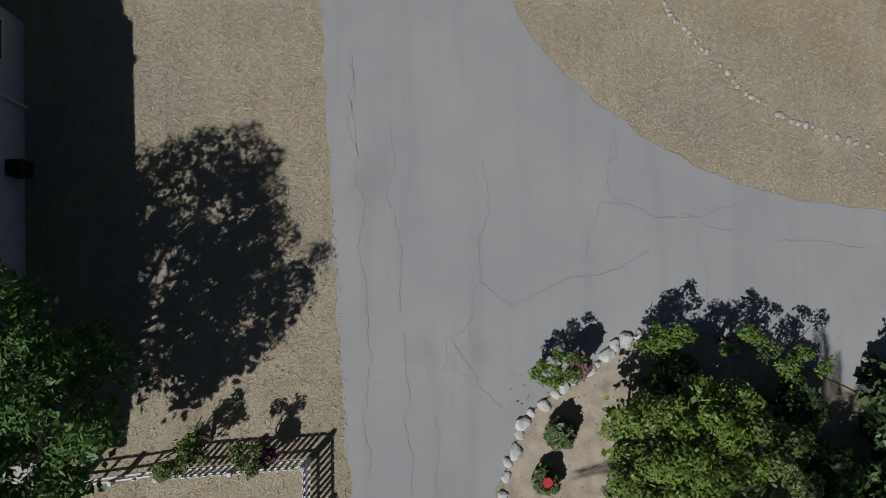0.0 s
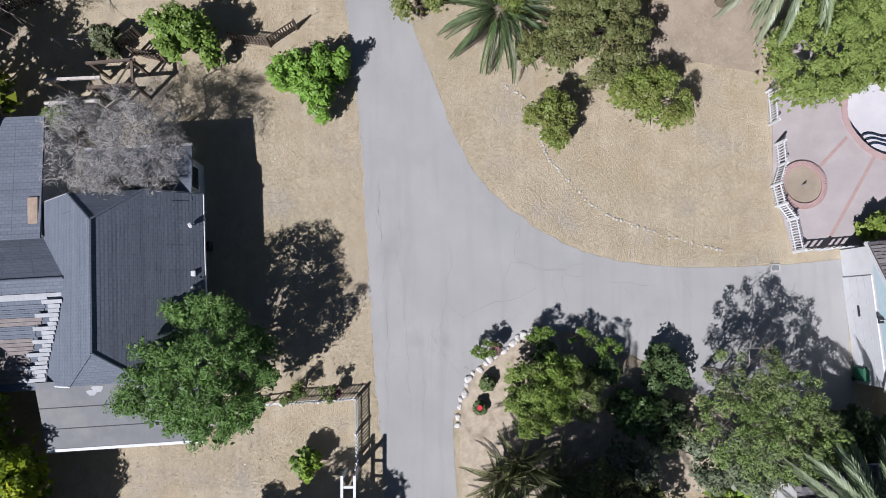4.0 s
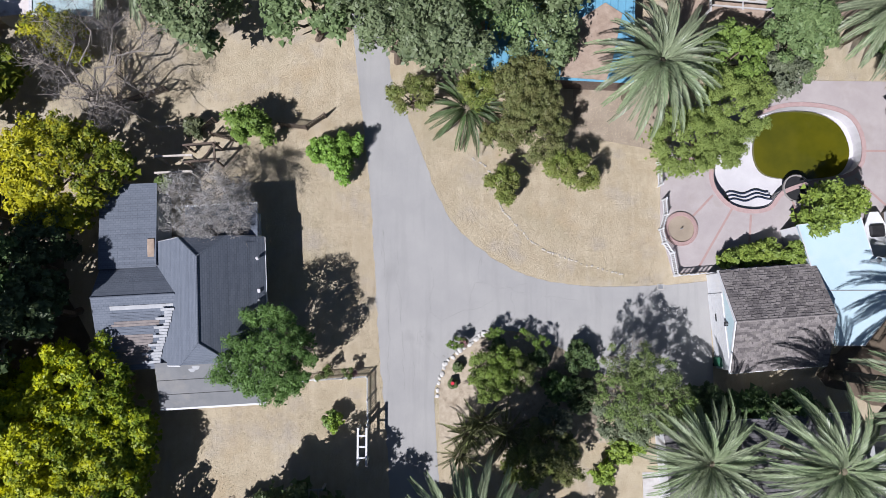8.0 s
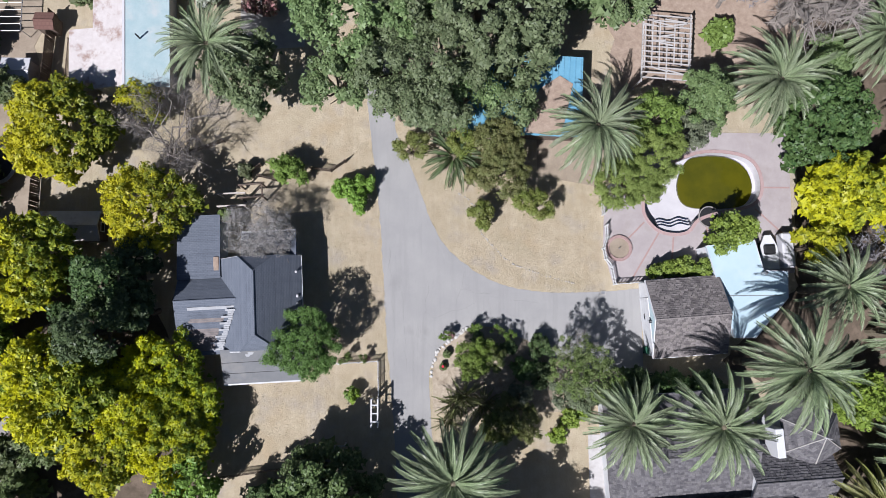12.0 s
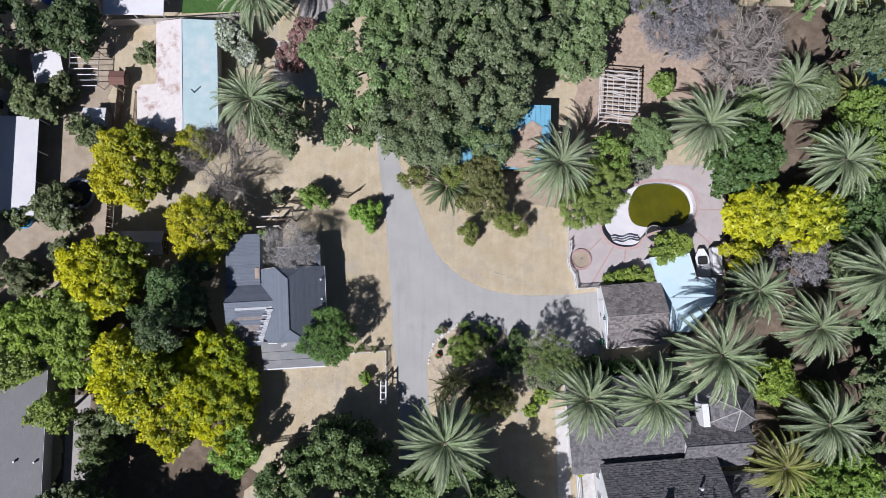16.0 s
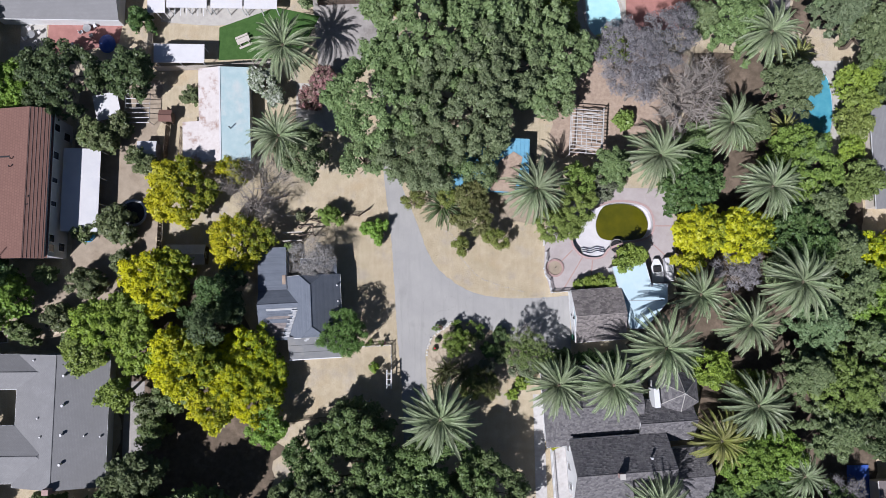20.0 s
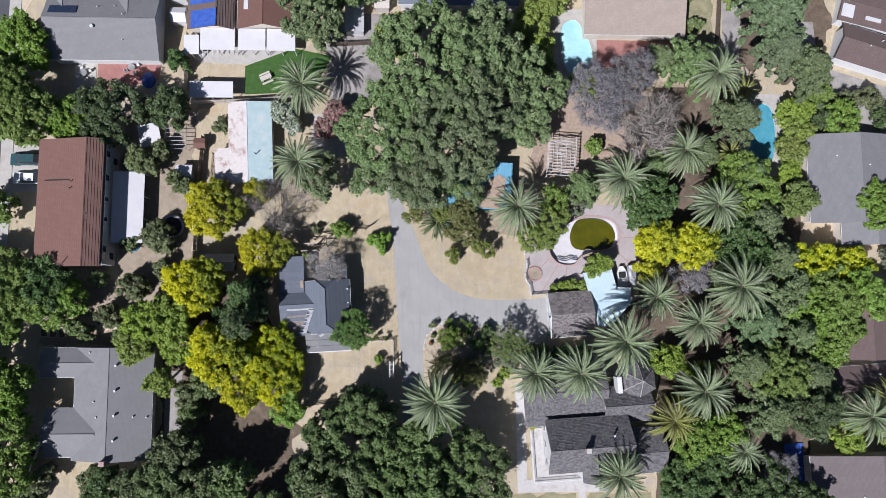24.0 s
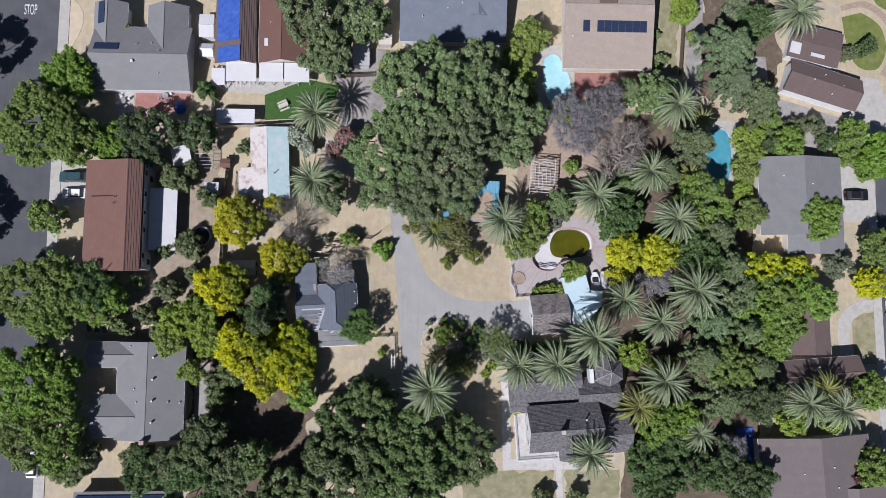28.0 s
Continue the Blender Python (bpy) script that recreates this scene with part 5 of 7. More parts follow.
def tree(kind, x, y, r, height, lobes=((0, 0, 1.0),), lean=(0.0, 0.0)):
    """lobes: parts of the crown as (dx, dy, share of r, lift); lean: how far the fork and crown stand off the foot."""
    COUNT[0] += 1
    rng = np.random.default_rng(COUNT[0] * 13 + 5)
    label, cat = LABELS[kind]
    ob = thing("shrub" if cat == "shrub" else "tree", x, y, label, cat)
    zc = height * 0.62
    zr = height * 0.38
    bm = bmesh.new()
    t = max(0.05, height * 0.024)
    pale = kind in ("dead", "lichen", "bare", "sprig")
    t *= 2.4 if kind == "bare" and height > 7.5 else 0.55 if kind == "sprig" else 1.0
    fork = Vector((rng.normal(0, 0.15) + lean[0] * 0.45, rng.normal(0, 0.15) + lean[1] * 0.45, height * 0.32))
    limb(bm, rng, (0, 0, -0.1), fork, t * 1.25, t, 2)
    if kind in ("bare", "lichen", "sprig"):
        for i in range(11 if kind != "sprig" else 5):
            a = i * 2.4 + rng.random()
            tip = Vector((lean[0] + math.cos(a) * r * rng.uniform(0.4, 0.85), lean[1] + math.sin(a) * r * rng.uniform(0.4, 0.85), height * rng.uniform(0.6, 0.9)))
            p = limb(bm, rng, fork, tip, t * 0.5, t * 0.18, 6, 0.075)
            for q in p[2::2] + p[-1:]:
                for _ in range(4):
                    e = q + Vector(rng.normal(0, r * 0.17, 3)) + Vector(((q.x - fork.x) * 0.2, (q.y - fork.y) * 0.2, 0.1))
                    s = limb(bm, rng, q, e, t * 0.14, t * 0.05, 2, 0.12)
                    for _ in range(3):
                        rod(s[1], s[1] + Vector(rng.normal(0, r * 0.13, 3)), t * 0.07, t * 0.025, 3, bm)
    else:
        for i in range(6):
            a = i * 1.05 + rng.random()
            limb(bm, rng, fork, (math.cos(a) * r * 0.65, math.sin(a) * r * 0.65, zc + zr * 0.15), t * 0.6, t * 0.15, 3)
    part("trunk", bm, "palebark" if pale else "bark", ob)
    if kind != "bare":
        away = math.hypot(x - 2, y - 4)
        part("crown", quads_mesh("crown", np.concatenate([crown_quads(rng, kind, r * k, zc, zr, away) + np.array([dx + lean[0], dy + lean[1], drop]) for dx, dy, k, drop in [(*q, 0.0)[:4] for q in lobes]]), kind), None, ob)
    elif r > 3:
        part("twig_crown", quads_mesh("twig_crown", crown_quads(rng, "twig", r, zc, zr, 20.0) + np.array([lean[0], lean[1], 0]), "twig"), None, ob)
    return ob


def frond_mesh(name, material, length, rise, droop, seed, pairs=44, leaf=0.62, lift=0.42):
    """A feather frond: an arching stalk with two rows of narrow leaflets."""
    rng = np.random.default_rng(seed)
    s = np.linspace(0, 1, pairs)
    ang = rise - (rise + droop) * s ** 1.25
    step = length / (pairs - 1)
    cx = np.concatenate([[0], np.cumsum(np.cos(ang[:-1]) * step)])
    cz = np.concatenate([[0], np.cumsum(np.sin(ang[:-1]) * step)])
    quads = []
    for i in range(pairs - 1):
        w = 0.05 * (1 - s[i]) + 0.012
        w2 = 0.05 * (1 - s[i + 1]) + 0.012
        quads.append([(cx[i], -w, cz[i]), (cx[i + 1], -w2, cz[i + 1]), (cx[i + 1], w2, cz[i + 1]), (cx[i], w, cz[i])])
        if s[i] < 0.1:
            continue
        ln = leaf * (0.45 + 0.55 * math.sin(math.pi * min(1.0, 0.12 + s[i] * 0.88))) * rng.uniform(0.9, 1.1)
        t = np.array([math.cos(ang[i]), 0, math.sin(ang[i])])
        nn = np.array([-math.sin(ang[i]), 0, math.cos(ang[i])])
        for sd in (-1, 1):
            d = t * (0.95 + 0.5 * s[i]) + np.array([0, sd, 0]) * (0.66 - 0.22 * s[i]) + nn * (lift + rng.normal(0, 0.10))
            d /= np.linalg.norm(d)
            a = np.array([cx[i], sd * 0.02, cz[i]])
            b = a + d * ln * 0.6
            e = a + d * ln - np.array([0, 0, 0.10 * ln])
            side = t * 0.075
            quads.append([tuple(a - side * 0.5), tuple(b - side), tuple(e), tuple(b + side)])
    return quads_mesh(name, np.array(quads), material)


FRONDS = {}
for key, mat_name in (("canary", "palm"), ("young", "palmy"), ("fan", "fanpalm"), ("fan_low", "darkpalm")):
    if key == "fan":
        FRONDS[key] = [frond_mesh("frond", mat_name, 4.4, radians(rise), radians(-rise + 40), 8 + i, 40, 0.5, 0.5) for i, rise in enumerate((84, 76, 68, 55))]
        continue
    FRONDS[key] = [frond_mesh("frond", mat_name, 4.6, radians(62), radians(25), 3), frond_mesh("frond", mat_name, 4.8, radians(38), radians(42), 4),
                   frond_mesh("frond", mat_name, 4.7, radians(12), radians(55), 5), frond_mesh("frond", mat_name, 4.2, radians(-12), radians(62), 6)]


def palm(kind, x, y, height, r, count=68):
    COUNT[0] += 1
    rng = np.random.default_rng(COUNT[0] * 7 + 1)
    label = {"canary": "date palm with full crown of grey-green fronds", "young": "young palm with yellowish green fronds", "fan": "low clump of stiff spiky palm fronds", "fan_low": "shaded palm with drooping dark green fronds"}[kind]
    ob = thing("palm", x, y, label, "palm tree")
    bm = bmesh.new()
    n = 7
    for i in range(n):
        rod((0, 0, height * i / n - 0.05), (0, 0, height * (i + 1) / n), 0.36 - 0.006 * i, 0.40 - 0.006 * i, 10, bm)
    bmesh.ops.create_icosphere(bm, subdivisions=2, radius=0.42, matrix=Matrix.Translation((0, 0, height - 0.2)) @ Matrix.Diagonal((1, 1, 1.1, 1)))
    part("trunk", bm, "palmbark", ob)
    k = r / 4.3
    for i in range(count):
        f = (i + 0.5) / count
        tier = min(3, int(f * 4.0))
        s = k * rng.uniform(0.88, 1.08) * (0.72 + 0.28 * min(1, f * 2.2))
        m = pose(0, 0, height + 0.25 - 0.5 * f, 0, 0, i * 137.5 + rng.normal(0, 5)) @ pose(0.18, 0, 0, rng.normal(0, 9), rng.normal(0, 5), 0) @ Matrix.Diagonal((s, s, s, 1))
        part("frond", FRONDS[kind][tier], None, ob, at=m)
    return ob


tree("oak", 2.7, 35.9, 9.5, 15)
tree("oak", 5.6, 27.2, 8.4, 15)
tree("oak", 8.6, 18.2, 2.4, 7)
tree("oak", 9.3, 22.4, 3.0, 9)
tree("oak", 17.6, 28.2, 3.4, 9)
tree("oak", 11.6, 30.5, 5.0, 13)
tree("oak", -3.8, 26.9, 7.0, 14)
tree("oak", 15.5, 33.0, 7.2, 11)
tree("oak", 9.6, 39.6, 6.8, 13)
tree("lime", -2.6, 42.4, 3.6, 8)
tree("oak", 0.9, 20.4, 5.7, 12)
tree("oak", -6.8, 19.8, 3.0, 8)
tree("liveoak", -7.2, -19.8, 7.6, 9.5)
tree("liveoak", 1.5, -21.3, 8.2, 10)
tree("liveoak", -10.7, -25.8, 7.4, 12)
tree("liveoak", -0.7, -26.8, 8.4, 12)
tree("liveoak", 8.5, -22.5, 6.0, 8.5)
tree("liveoak", -7.0, -14.3, 4.4, 5.5)
tree("oak", -17.7, 51.2, 5.3, 10)
tree("oak", -8.9, 51.8, 5.0, 8.5)
tree("oak", -15.0, 45.0, 4.5, 9)
tree("green", -58.7, 40.6, 4.5, 7)
tree("green", -62.0, 31.1, 7.2, 10)
tree("green", -57.1, 29.4, 4.7, 9)
tree("dark", -44.8, 30.2, 5.5, 8)
tree("dark", -36.9, 31.0, 3.4, 7)
tree("dark", -36.4, 39.1, 1.7, 4)
tree("green", -51.8, 29.0, 3.7, 6)
tree("green", -61.8, 16.2, 3.0, 6)
tree("green", -60.8, 3.3, 7.0, 9)
tree("dark", -53.4, 4.3, 4.5, 8)
tree("green", -61.0, -11.3, 6.6, 10)
tree("green", -61.8, -19.5, 5.3, 9)
tree("shrub", -41.1, 23.1, 2.6, 4)
tree("shrub", -38.6, 25.1, 1.8, 3)
tree("shrub", -38.3, 11.9, 2.6, 4)
tree("shrub", -35.4, 20.0, 2.0, 4)
tree("shrub", -42.8, 11.2, 1.5, 3)
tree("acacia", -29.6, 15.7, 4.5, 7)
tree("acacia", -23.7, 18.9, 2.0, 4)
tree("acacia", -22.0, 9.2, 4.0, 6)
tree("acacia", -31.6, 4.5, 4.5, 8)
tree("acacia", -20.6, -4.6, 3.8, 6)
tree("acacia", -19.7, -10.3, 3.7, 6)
tree("bright", -18.4, -13.4, 3.0, 5.5)
tree("dark", -43.4, -25.8, 4.1, 6)
tree("dark", -34.6, -27.3, 5.3, 9)
tree("lichen", -12.6, 6.9, 2.9, 5.6, ((-0.7, 0.3, 0.9), (0.9, 0.2, 0.75), (0.1, -0.5, 0.7)))
tree("bare", -22.2, 13.3, 4.6, 6.5, lean=(2.3, 3.2))
tree("oak", -14.3, 20.6, 3.6, 8)
tree("green", -11.0, 12.9, 1.7, 3.0, ((-0.4, 0.2, 0.8), (0.5, -0.2, 0.75), (0, 0.5, 0.7)))
tree("bright", -5.1, 11.0, 1.5, 2.2, ((-1.1, 0.5, 0.7), (0.6, 0.6, 0.75), (0.2, -0.9, 0.65), (-0.2, 0.3, 0.7)))
tree("locust", -8.9, -2.2, 3.2, 7, ((0, 0, 1.0), (-0.1, 0.0, 0.85, -1.6)))
tree("feather", 19.4, 12.2, 3.2, 5.5, ((-1.2, -0.5, 0.86), (1.9, 1.6, 0.86), (0.9, -1.5, 0.5)))
tree("green", 21.6, 17.6, 2.4, 5.5)
tree("olive", 24.6, 16.8, 2.2, 4)
tree("bluegreen", 26.6, 17.9, 1.8, 4)
tree("lime", 28.2, 7.4, 2.2, 4.0, ((0, 0, 0.95), (1.2, 0.4, 0.6)))
tree("lime", 22.4, 4.2, 0.9, 1.8, ((-0.5, -0.1, 0.8), (0.5, 0.1, 0.9)))
tree("lime", 24.3, 4.35, 1.0, 2.0, ((-0.5, 0, 0.9), (0.6, 0.1, 1.0)))
tree("lime", 26.1, 4.5, 1.1, 2.6)
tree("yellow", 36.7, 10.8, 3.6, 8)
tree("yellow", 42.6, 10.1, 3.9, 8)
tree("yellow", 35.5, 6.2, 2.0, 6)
tree("dead", 42.0, 5.5, 3.3, 6)
tree("shrub", 73.1, 34.0, 2.2, 4)
tree("green", 72.5, 16.9, 4.2, 6)
tree("green", 64.2, -1.4, 4.1, 8)
tree("bright", 71.3, 2.0, 3.2, 7)
tree("yellow", 81.6, 5.6, 3.0, 6)
tree("bluegreen", 61.1, -13.0, 4.1, 8)
tree("bluegreen", 59.3, -9.1, 4.1, 8)
tree("dark", 56.5, -28.5, 4.5, 8)
tree("green", 80.0, -13.2, 3.4, 6)
tree("green", 79.7, -26.5, 3.6, 7)
tree("green", 82.1, 11.5, 3.4, 7)
tree("olive", 76.0, 8.6, 2.6, 5)
tree("oak", 54.6, 3.5, 4.3, 9)
tree("oak", 48.5, 5.4, 3.2, 8)
tree("shrub", 22.5, -31.3, 1.9, 2.5)
tree("shrub", 28.3, -31.3, 1.9, 2.5)
tree("maroon", 76.6, -27.8, 2.0, 4)
tree("shrub", 80.7, 48.2, 1.5, 3)
tree("shrub", 80.4, 31.9, 2.6, 4)
tree("green", 82.9, 26.5, 3.0, 6)
tree("green", 79.2, 28.8, 2.4, 4)
palm("canary", 3.0, -12.1, 10.5, 4.7)
palm("canary", 17.95, -8.7, 5.8, 4.1)
palm("canary", 23.7, -8.4, 9.6, 4.2)
palm("canary", 29.5, -4.0, 11.5, 4.8)
palm("canary", 15.3, 15.75, 7.2, 4.2)
palm("canary", 31.7, 20.3, 6.0, 4.8)
palm("canary", 44.6, 15.8, 9, 4.2)
palm("canary", 46.9, 3.8, 10.5, 4.8)
palm("canary", 42.5, -11.3, 7, 4.6)
palm("young", 38.1, -15.7, 6, 3.8)
palm("canary", 29.3, -22.9, 8, 4)
palm("canary", 35.8, 2.4, 7, 3.6)
palm("canary", 42.0, -1.4, 7, 4)
palm("canary", 66.4, -15.0, 8, 4)
palm("canary", 72.0, -15.9, 8, 4)
palm("young", 69.9, -12.8, 7, 3.4)
palm("canary", 48.4, -20.1, 6, 3)
palm("canary", -16.4, 33.6, 8, 4.3)
palm("canary", -16.9, 22.3, 7, 4)
tree("dark", 35.7, 17.0, 4.4, 8)
tree("green", 50.4, 19.3, 5.3, 8)
tree("bluegreen", 52.9, 13.9, 4.0, 8)
tree("bluegreen", 49.1, 12.1, 3.5, 8)
tree("bluegreen", 25.8, 19.2, 3.0, 7)
tree("cedar", 50.7, -1.3, 4.8, 10)
tree("bluegreen", 48.7, -7.3, 4.8, 10)
tree("green", 53.1, -9.1, 4.8, 10)
tree("bluegreen", 51.9, -14.2, 5.2, 10)
tree("bluegreen", 56.9, -3.0, 3.0, 10)
tree("dark", 58.1, -14.3, 3.9, 10)
tree("dark", 49.3, 9.5, 4.3, 9)
tree("bluegreen", 54.8, 8.4, 3.5, 10)
tree("lime", 38.4, -7.0, 2.8, 5)
tree("lime", 44.0, -9.2, 2.2, 4)
tree("lime", 65.8, -18.6, 2.8, 5)
tree("lime", 73.0, -18.4, 2.6, 5)
tree("green", 63.3, 2.2, 4.8, 8)
tree("green", 59.5, -0.4, 4.4, 8)
tree("green", 61.6, -4.9, 3.6, 8)
tree("green", 67.1, 4.6, 2.6, 8)
tree("green", 59.5, 17.6, 2.9, 6)
tree("dark", 75.5, 31.5, 1.8, 4)
tree("dark", 40.2, -25.0, 4.0, 6)
tree("dark", 44.6, -22.2, 3.5, 6)
tree("dark", 52.5, -25.7, 4.9, 6)
tree("dark", 41.5, -29.2, 4.0, 6)
tree("dark", 48.0, -27.3, 3.5, 6)
tree("green", 41.6, -18.6, 4.0, 7)
tree("green", 46.4, -17.8, 3.5, 7)
tree("yellow", 58.6, 7.6, 3.1, 7)
tree("yellow", 63.3, 7.4, 3.3, 6)
tree("yellow", 67.6, 7.6, 2.8, 6)
tree("dead", 54.7, -23.3, 3.1, 5)
tree("lime", -38.5, -1.2, 3.5, 8)
tree("lime", -40.0, -4.0, 3.0, 8)
tree("lime", -36.4, -9.5, 2.2, 7)
tree("lime", -35.2, -0.2, 3.5, 8)
tree("lime", -34.0, -4.0, 3.0, 7)
tree("green", -57.4, 3.3, 4.8, 9)
tree("green", -58.9, -0.1, 3.9, 9)
tree("green", -57.4, -10.1, 4.0, 9)
tree("green", -58.2, -16.6, 5.0, 9)
tree("green", -56.4, -22.3, 3.5, 9)
tree("green", -50.0, 2.4, 2.6, 7)
tree("green", -52.6, 0.7, 2.8, 8)
tree("liveoak", -33.4, -19.3, 3.5, 9)
tree("liveoak", -34.9, -23.3, 3.9, 9)
tree("liveoak", -29.1, -25.0, 4.4, 9)
tree("liveoak", -25.9, -23.5, 3.5, 9)
tree("liveoak", -39.0, -24.1, 3.1, 8)
tree("shrub", -53.4, -23.4, 2.3, 4)
tree("shrub", -46.7, -23.6, 2.2, 3)
tree("shrub", -43.3, -2.8, 1.3, 3)
tree("shrub", -48.4, -2.8, 1.1, 3)
tree("shrub", -45.2, -0.1, 1.8, 3)
tree("shrub", -50.3, -1.6, 1.4, 3)
tree("shrub", -41.9, 4.2, 2.3, 4)
tree("shrub", -47.1, 5.3, 1.3, 3)
tree("shrub", -35.9, 3.6, 1.8, 3)
tree("shrub", -32.9, -11.4, 2.2, 4)
tree("shrub", -30.3, -9.7, 2.8, 4)
tree("shrub", -32.7, -14.8, 2.2, 4)
tree("shrub", -56.5, -26.2, 2.8, 4)
tree("shrub", -37.7, 6.8, 1.6, 3)
tree("dark", -14.3, -17.2, 2.2, 6)
tree("dark", -12.0, -14.6, 1.6, 5)
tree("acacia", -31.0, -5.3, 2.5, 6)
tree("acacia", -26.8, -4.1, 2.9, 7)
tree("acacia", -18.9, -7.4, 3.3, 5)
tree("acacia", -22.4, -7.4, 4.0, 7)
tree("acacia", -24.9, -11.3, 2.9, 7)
tree("dark", -24.4, 1.8, 3.2, 7)
tree("dark", -22.8, 5.0, 1.9, 6)
tree("dark", -26.9, -0.2, 2.2, 6)
tree("oak", -1.1, 18.2, 2.6, 9)
tree("oak", 1.4, 18.0, 2.9, 9)
tree("oak", 4.3, 18.9, 3.0, 9)
tree("oak", -4.6, 20.6, 2.3, 8)
tree("privet", 0.0, 14.9, 1.7, 4)
tree("privet", 4.4, 15.4, 1.5, 4.2)
tree("privet", 7.8, 13.4, 2.6, 5.2, ((0.2, -0.8, 0.95), (-0.4, 1.8, 0.9), (0.2, 0.6, 0.8)))
tree("privet", 10.8, 9.7, 1.8, 3.8, ((0.3, 0, 0.9), (-0.7, 0.5, 0.75)))
tree("privet", 6.1, 8.9, 1.4, 3, ((0, 0.2, 0.9), (0.1, -0.6, 0.6)))
tree("privet", 5.4, 12.6, 0.9, 2.4)
tree("lime", -51.5, 50.2, 1.8, 3)
palm("fan_low", 3.7, 14.3, 1.9, 3.0, 46)
tree("citrus", 4.6, -3.4, 1.5, 3.2)
tree("citrus", 5.9, -3.2, 1.5, 3.4)
tree("citrus", 5.2, -4.3, 1.4, 3.0)
tree("citrus", 7.1, -3.6, 1.2, 3.2)
tree("sprig", 13.6, -2.7, 1.7, 6)
tree("sprig", 15.0, -3.6, 1.7, 6)
tree("sprig", 13.3, -4.8, 2.0, 6)
tree("sprig", 15.6, -5.2, 2.0, 5.5)
tree("sprig", 17.0, -5.6, 1.4, 5)
tree("olive", 13.4, -6.4, 1.6, 3.5)
tree("olive", 15.0, -7.0, 1.5, 3.5)
tree("privet", 8.7, -8.4, 2.0, 3.6)
tree("privet", 7.4, -9.3, 1.7, 3.4)
tree("privet", 10.0, -9.4, 1.6, 3.2)
tree("olive", 9.4, -6.6, 1.2, 3.0)
tree("bare", 7.1, -6.8, 1.0, 2.6)
tree("lime", 13.9, -9.0, 0.9, 1.3)
tree("lime", 12.9, -10.3, 0.9, 1.3)
tree("lime", 15.2, -8.6, 0.8, 1.2)
tree("dark", 11.2, -2.6, 1.2, 1.8)
tree("dark", 9.7, -4.6, 1.2, 1.8)
tree("dark", 11.2, -5.2, 1.3, 1.8)
tree("acacia", -27.5, -5.5, 4.5, 10)
tree("dark", -24.8, -1.2, 2.6, 12)
tree("dark", -24.2, 3.2, 2.0, 11)
tree("dark", -22.4, 0.6, 1.8, 9)
# low dark shrubs added in place of the deep shade between the palms
tree("dark", 19.3, -5.6, 1.6, 2.6)
tree("dark", 22.6, -5.8, 1.7, 2.4)
tree("dark", 25.6, -6.3, 1.7, 2.6)
tree("dark", 21.2, -7.6, 1.6, 2.4)
tree("shrub", 27.2, -7.4, 1.6, 2.2)

# gardens to the north-east
tree("lime", 20.8, 49.4, 3.6, 5.5)
tree("lime", 18.4, 45.5, 3.2, 5.5)
tree("lime", 19.8, 41.5, 2.6, 4.5)
tree("lime", 21.0, 38.3, 1.8, 4)
tree("lime", 26.6, 35.8, 2.7, 5)
tree("dead", 27.5, 33.0, 4.8, 10)
tree("dead", 32.6, 35.6, 4.0, 11)
tree("dead", 29.2, 29.6, 2.6, 8)
tree("bare", 34.7, 27.8, 5.2, 10)
tree("bare", 37.5, 30.5, 3.8, 8)
tree("bluegreen", 42.6, 37.6, 5.6, 10)
tree("bluegreen", 38.3, 39.0, 3.0, 8)
palm("canary", 45.0, 35.4, 10, 4.1)
tree("cedar", 53.7, 44.8, 6.8, 14)
tree("cedar", 55.8, 39.8, 4.2, 11)
tree("bluegreen", 60.3, 37.5, 5.3, 10)
tree("green", 64.0, 34.5, 2.6, 5)
tree("lime", 60.4, 31.5, 2.7, 5)
tree("lime", 60.2, 28.5, 2.5, 5)
tree("lime", 59.7, 25.4, 2.5, 5)
tree("lime", 59.2, 22.2, 2.2, 4)
palm("young", 51.2, 34.3, 5, 2.7, 50)
tree("bluegreen", 47.7, 28.6, 4.2, 13)
palm("young", 48.9, 24.6, 4.5, 2.5, 50)
tree("bluegreen", 44.3, 24.6, 3.6, 7)
palm("canary", 41.3, 24.7, 6, 4.2)
tree("bluegreen", 37.5, 22.8, 3.2, 5)
tree("bluegreen", 51.5, 21.5, 3.2, 8)
tree("green", 28.6, 26.6, 1.3, 2.5)
tree("dark", 64.2, 31.0, 2.4, 4)
tree("green", 67.7, 30.9, 3.2, 5)
tree("shrub", 69.3, 33.6, 2.6, 3)
tree("dark", 62.8, 33.2, 1.6, 3)
tree("green", 79.5, 32.4, 3.0, 5)
tree("green", 83.8, 27.9, 4.2, 7)
tree("dark", 84.6, 49.6, 1.7, 3)
tree("lime", 49.2, 55.2, 2.7, 5)
tree("shrub", 45.6, 46.5, 1.3, 2.5)
tree("lime", 51.5, 50.5, 1.5, 3)
tree("shrub", 44.8, 51.5, 0.9, 1.5)
tree("dark", 62.0, 52.5, 3.4, 7)
tree("olive", 59.5, 56.0, 2.6, 5)
tree("liveoak", -20.5, -29.5, 4.5, 9)
tree("dark", -15.8, -24.0, 2.5, 6)
tree("liveoak", -24.5, -32.5, 4.5, 9)
palm("canary", 67.3, 52.6, 9, 4.6)


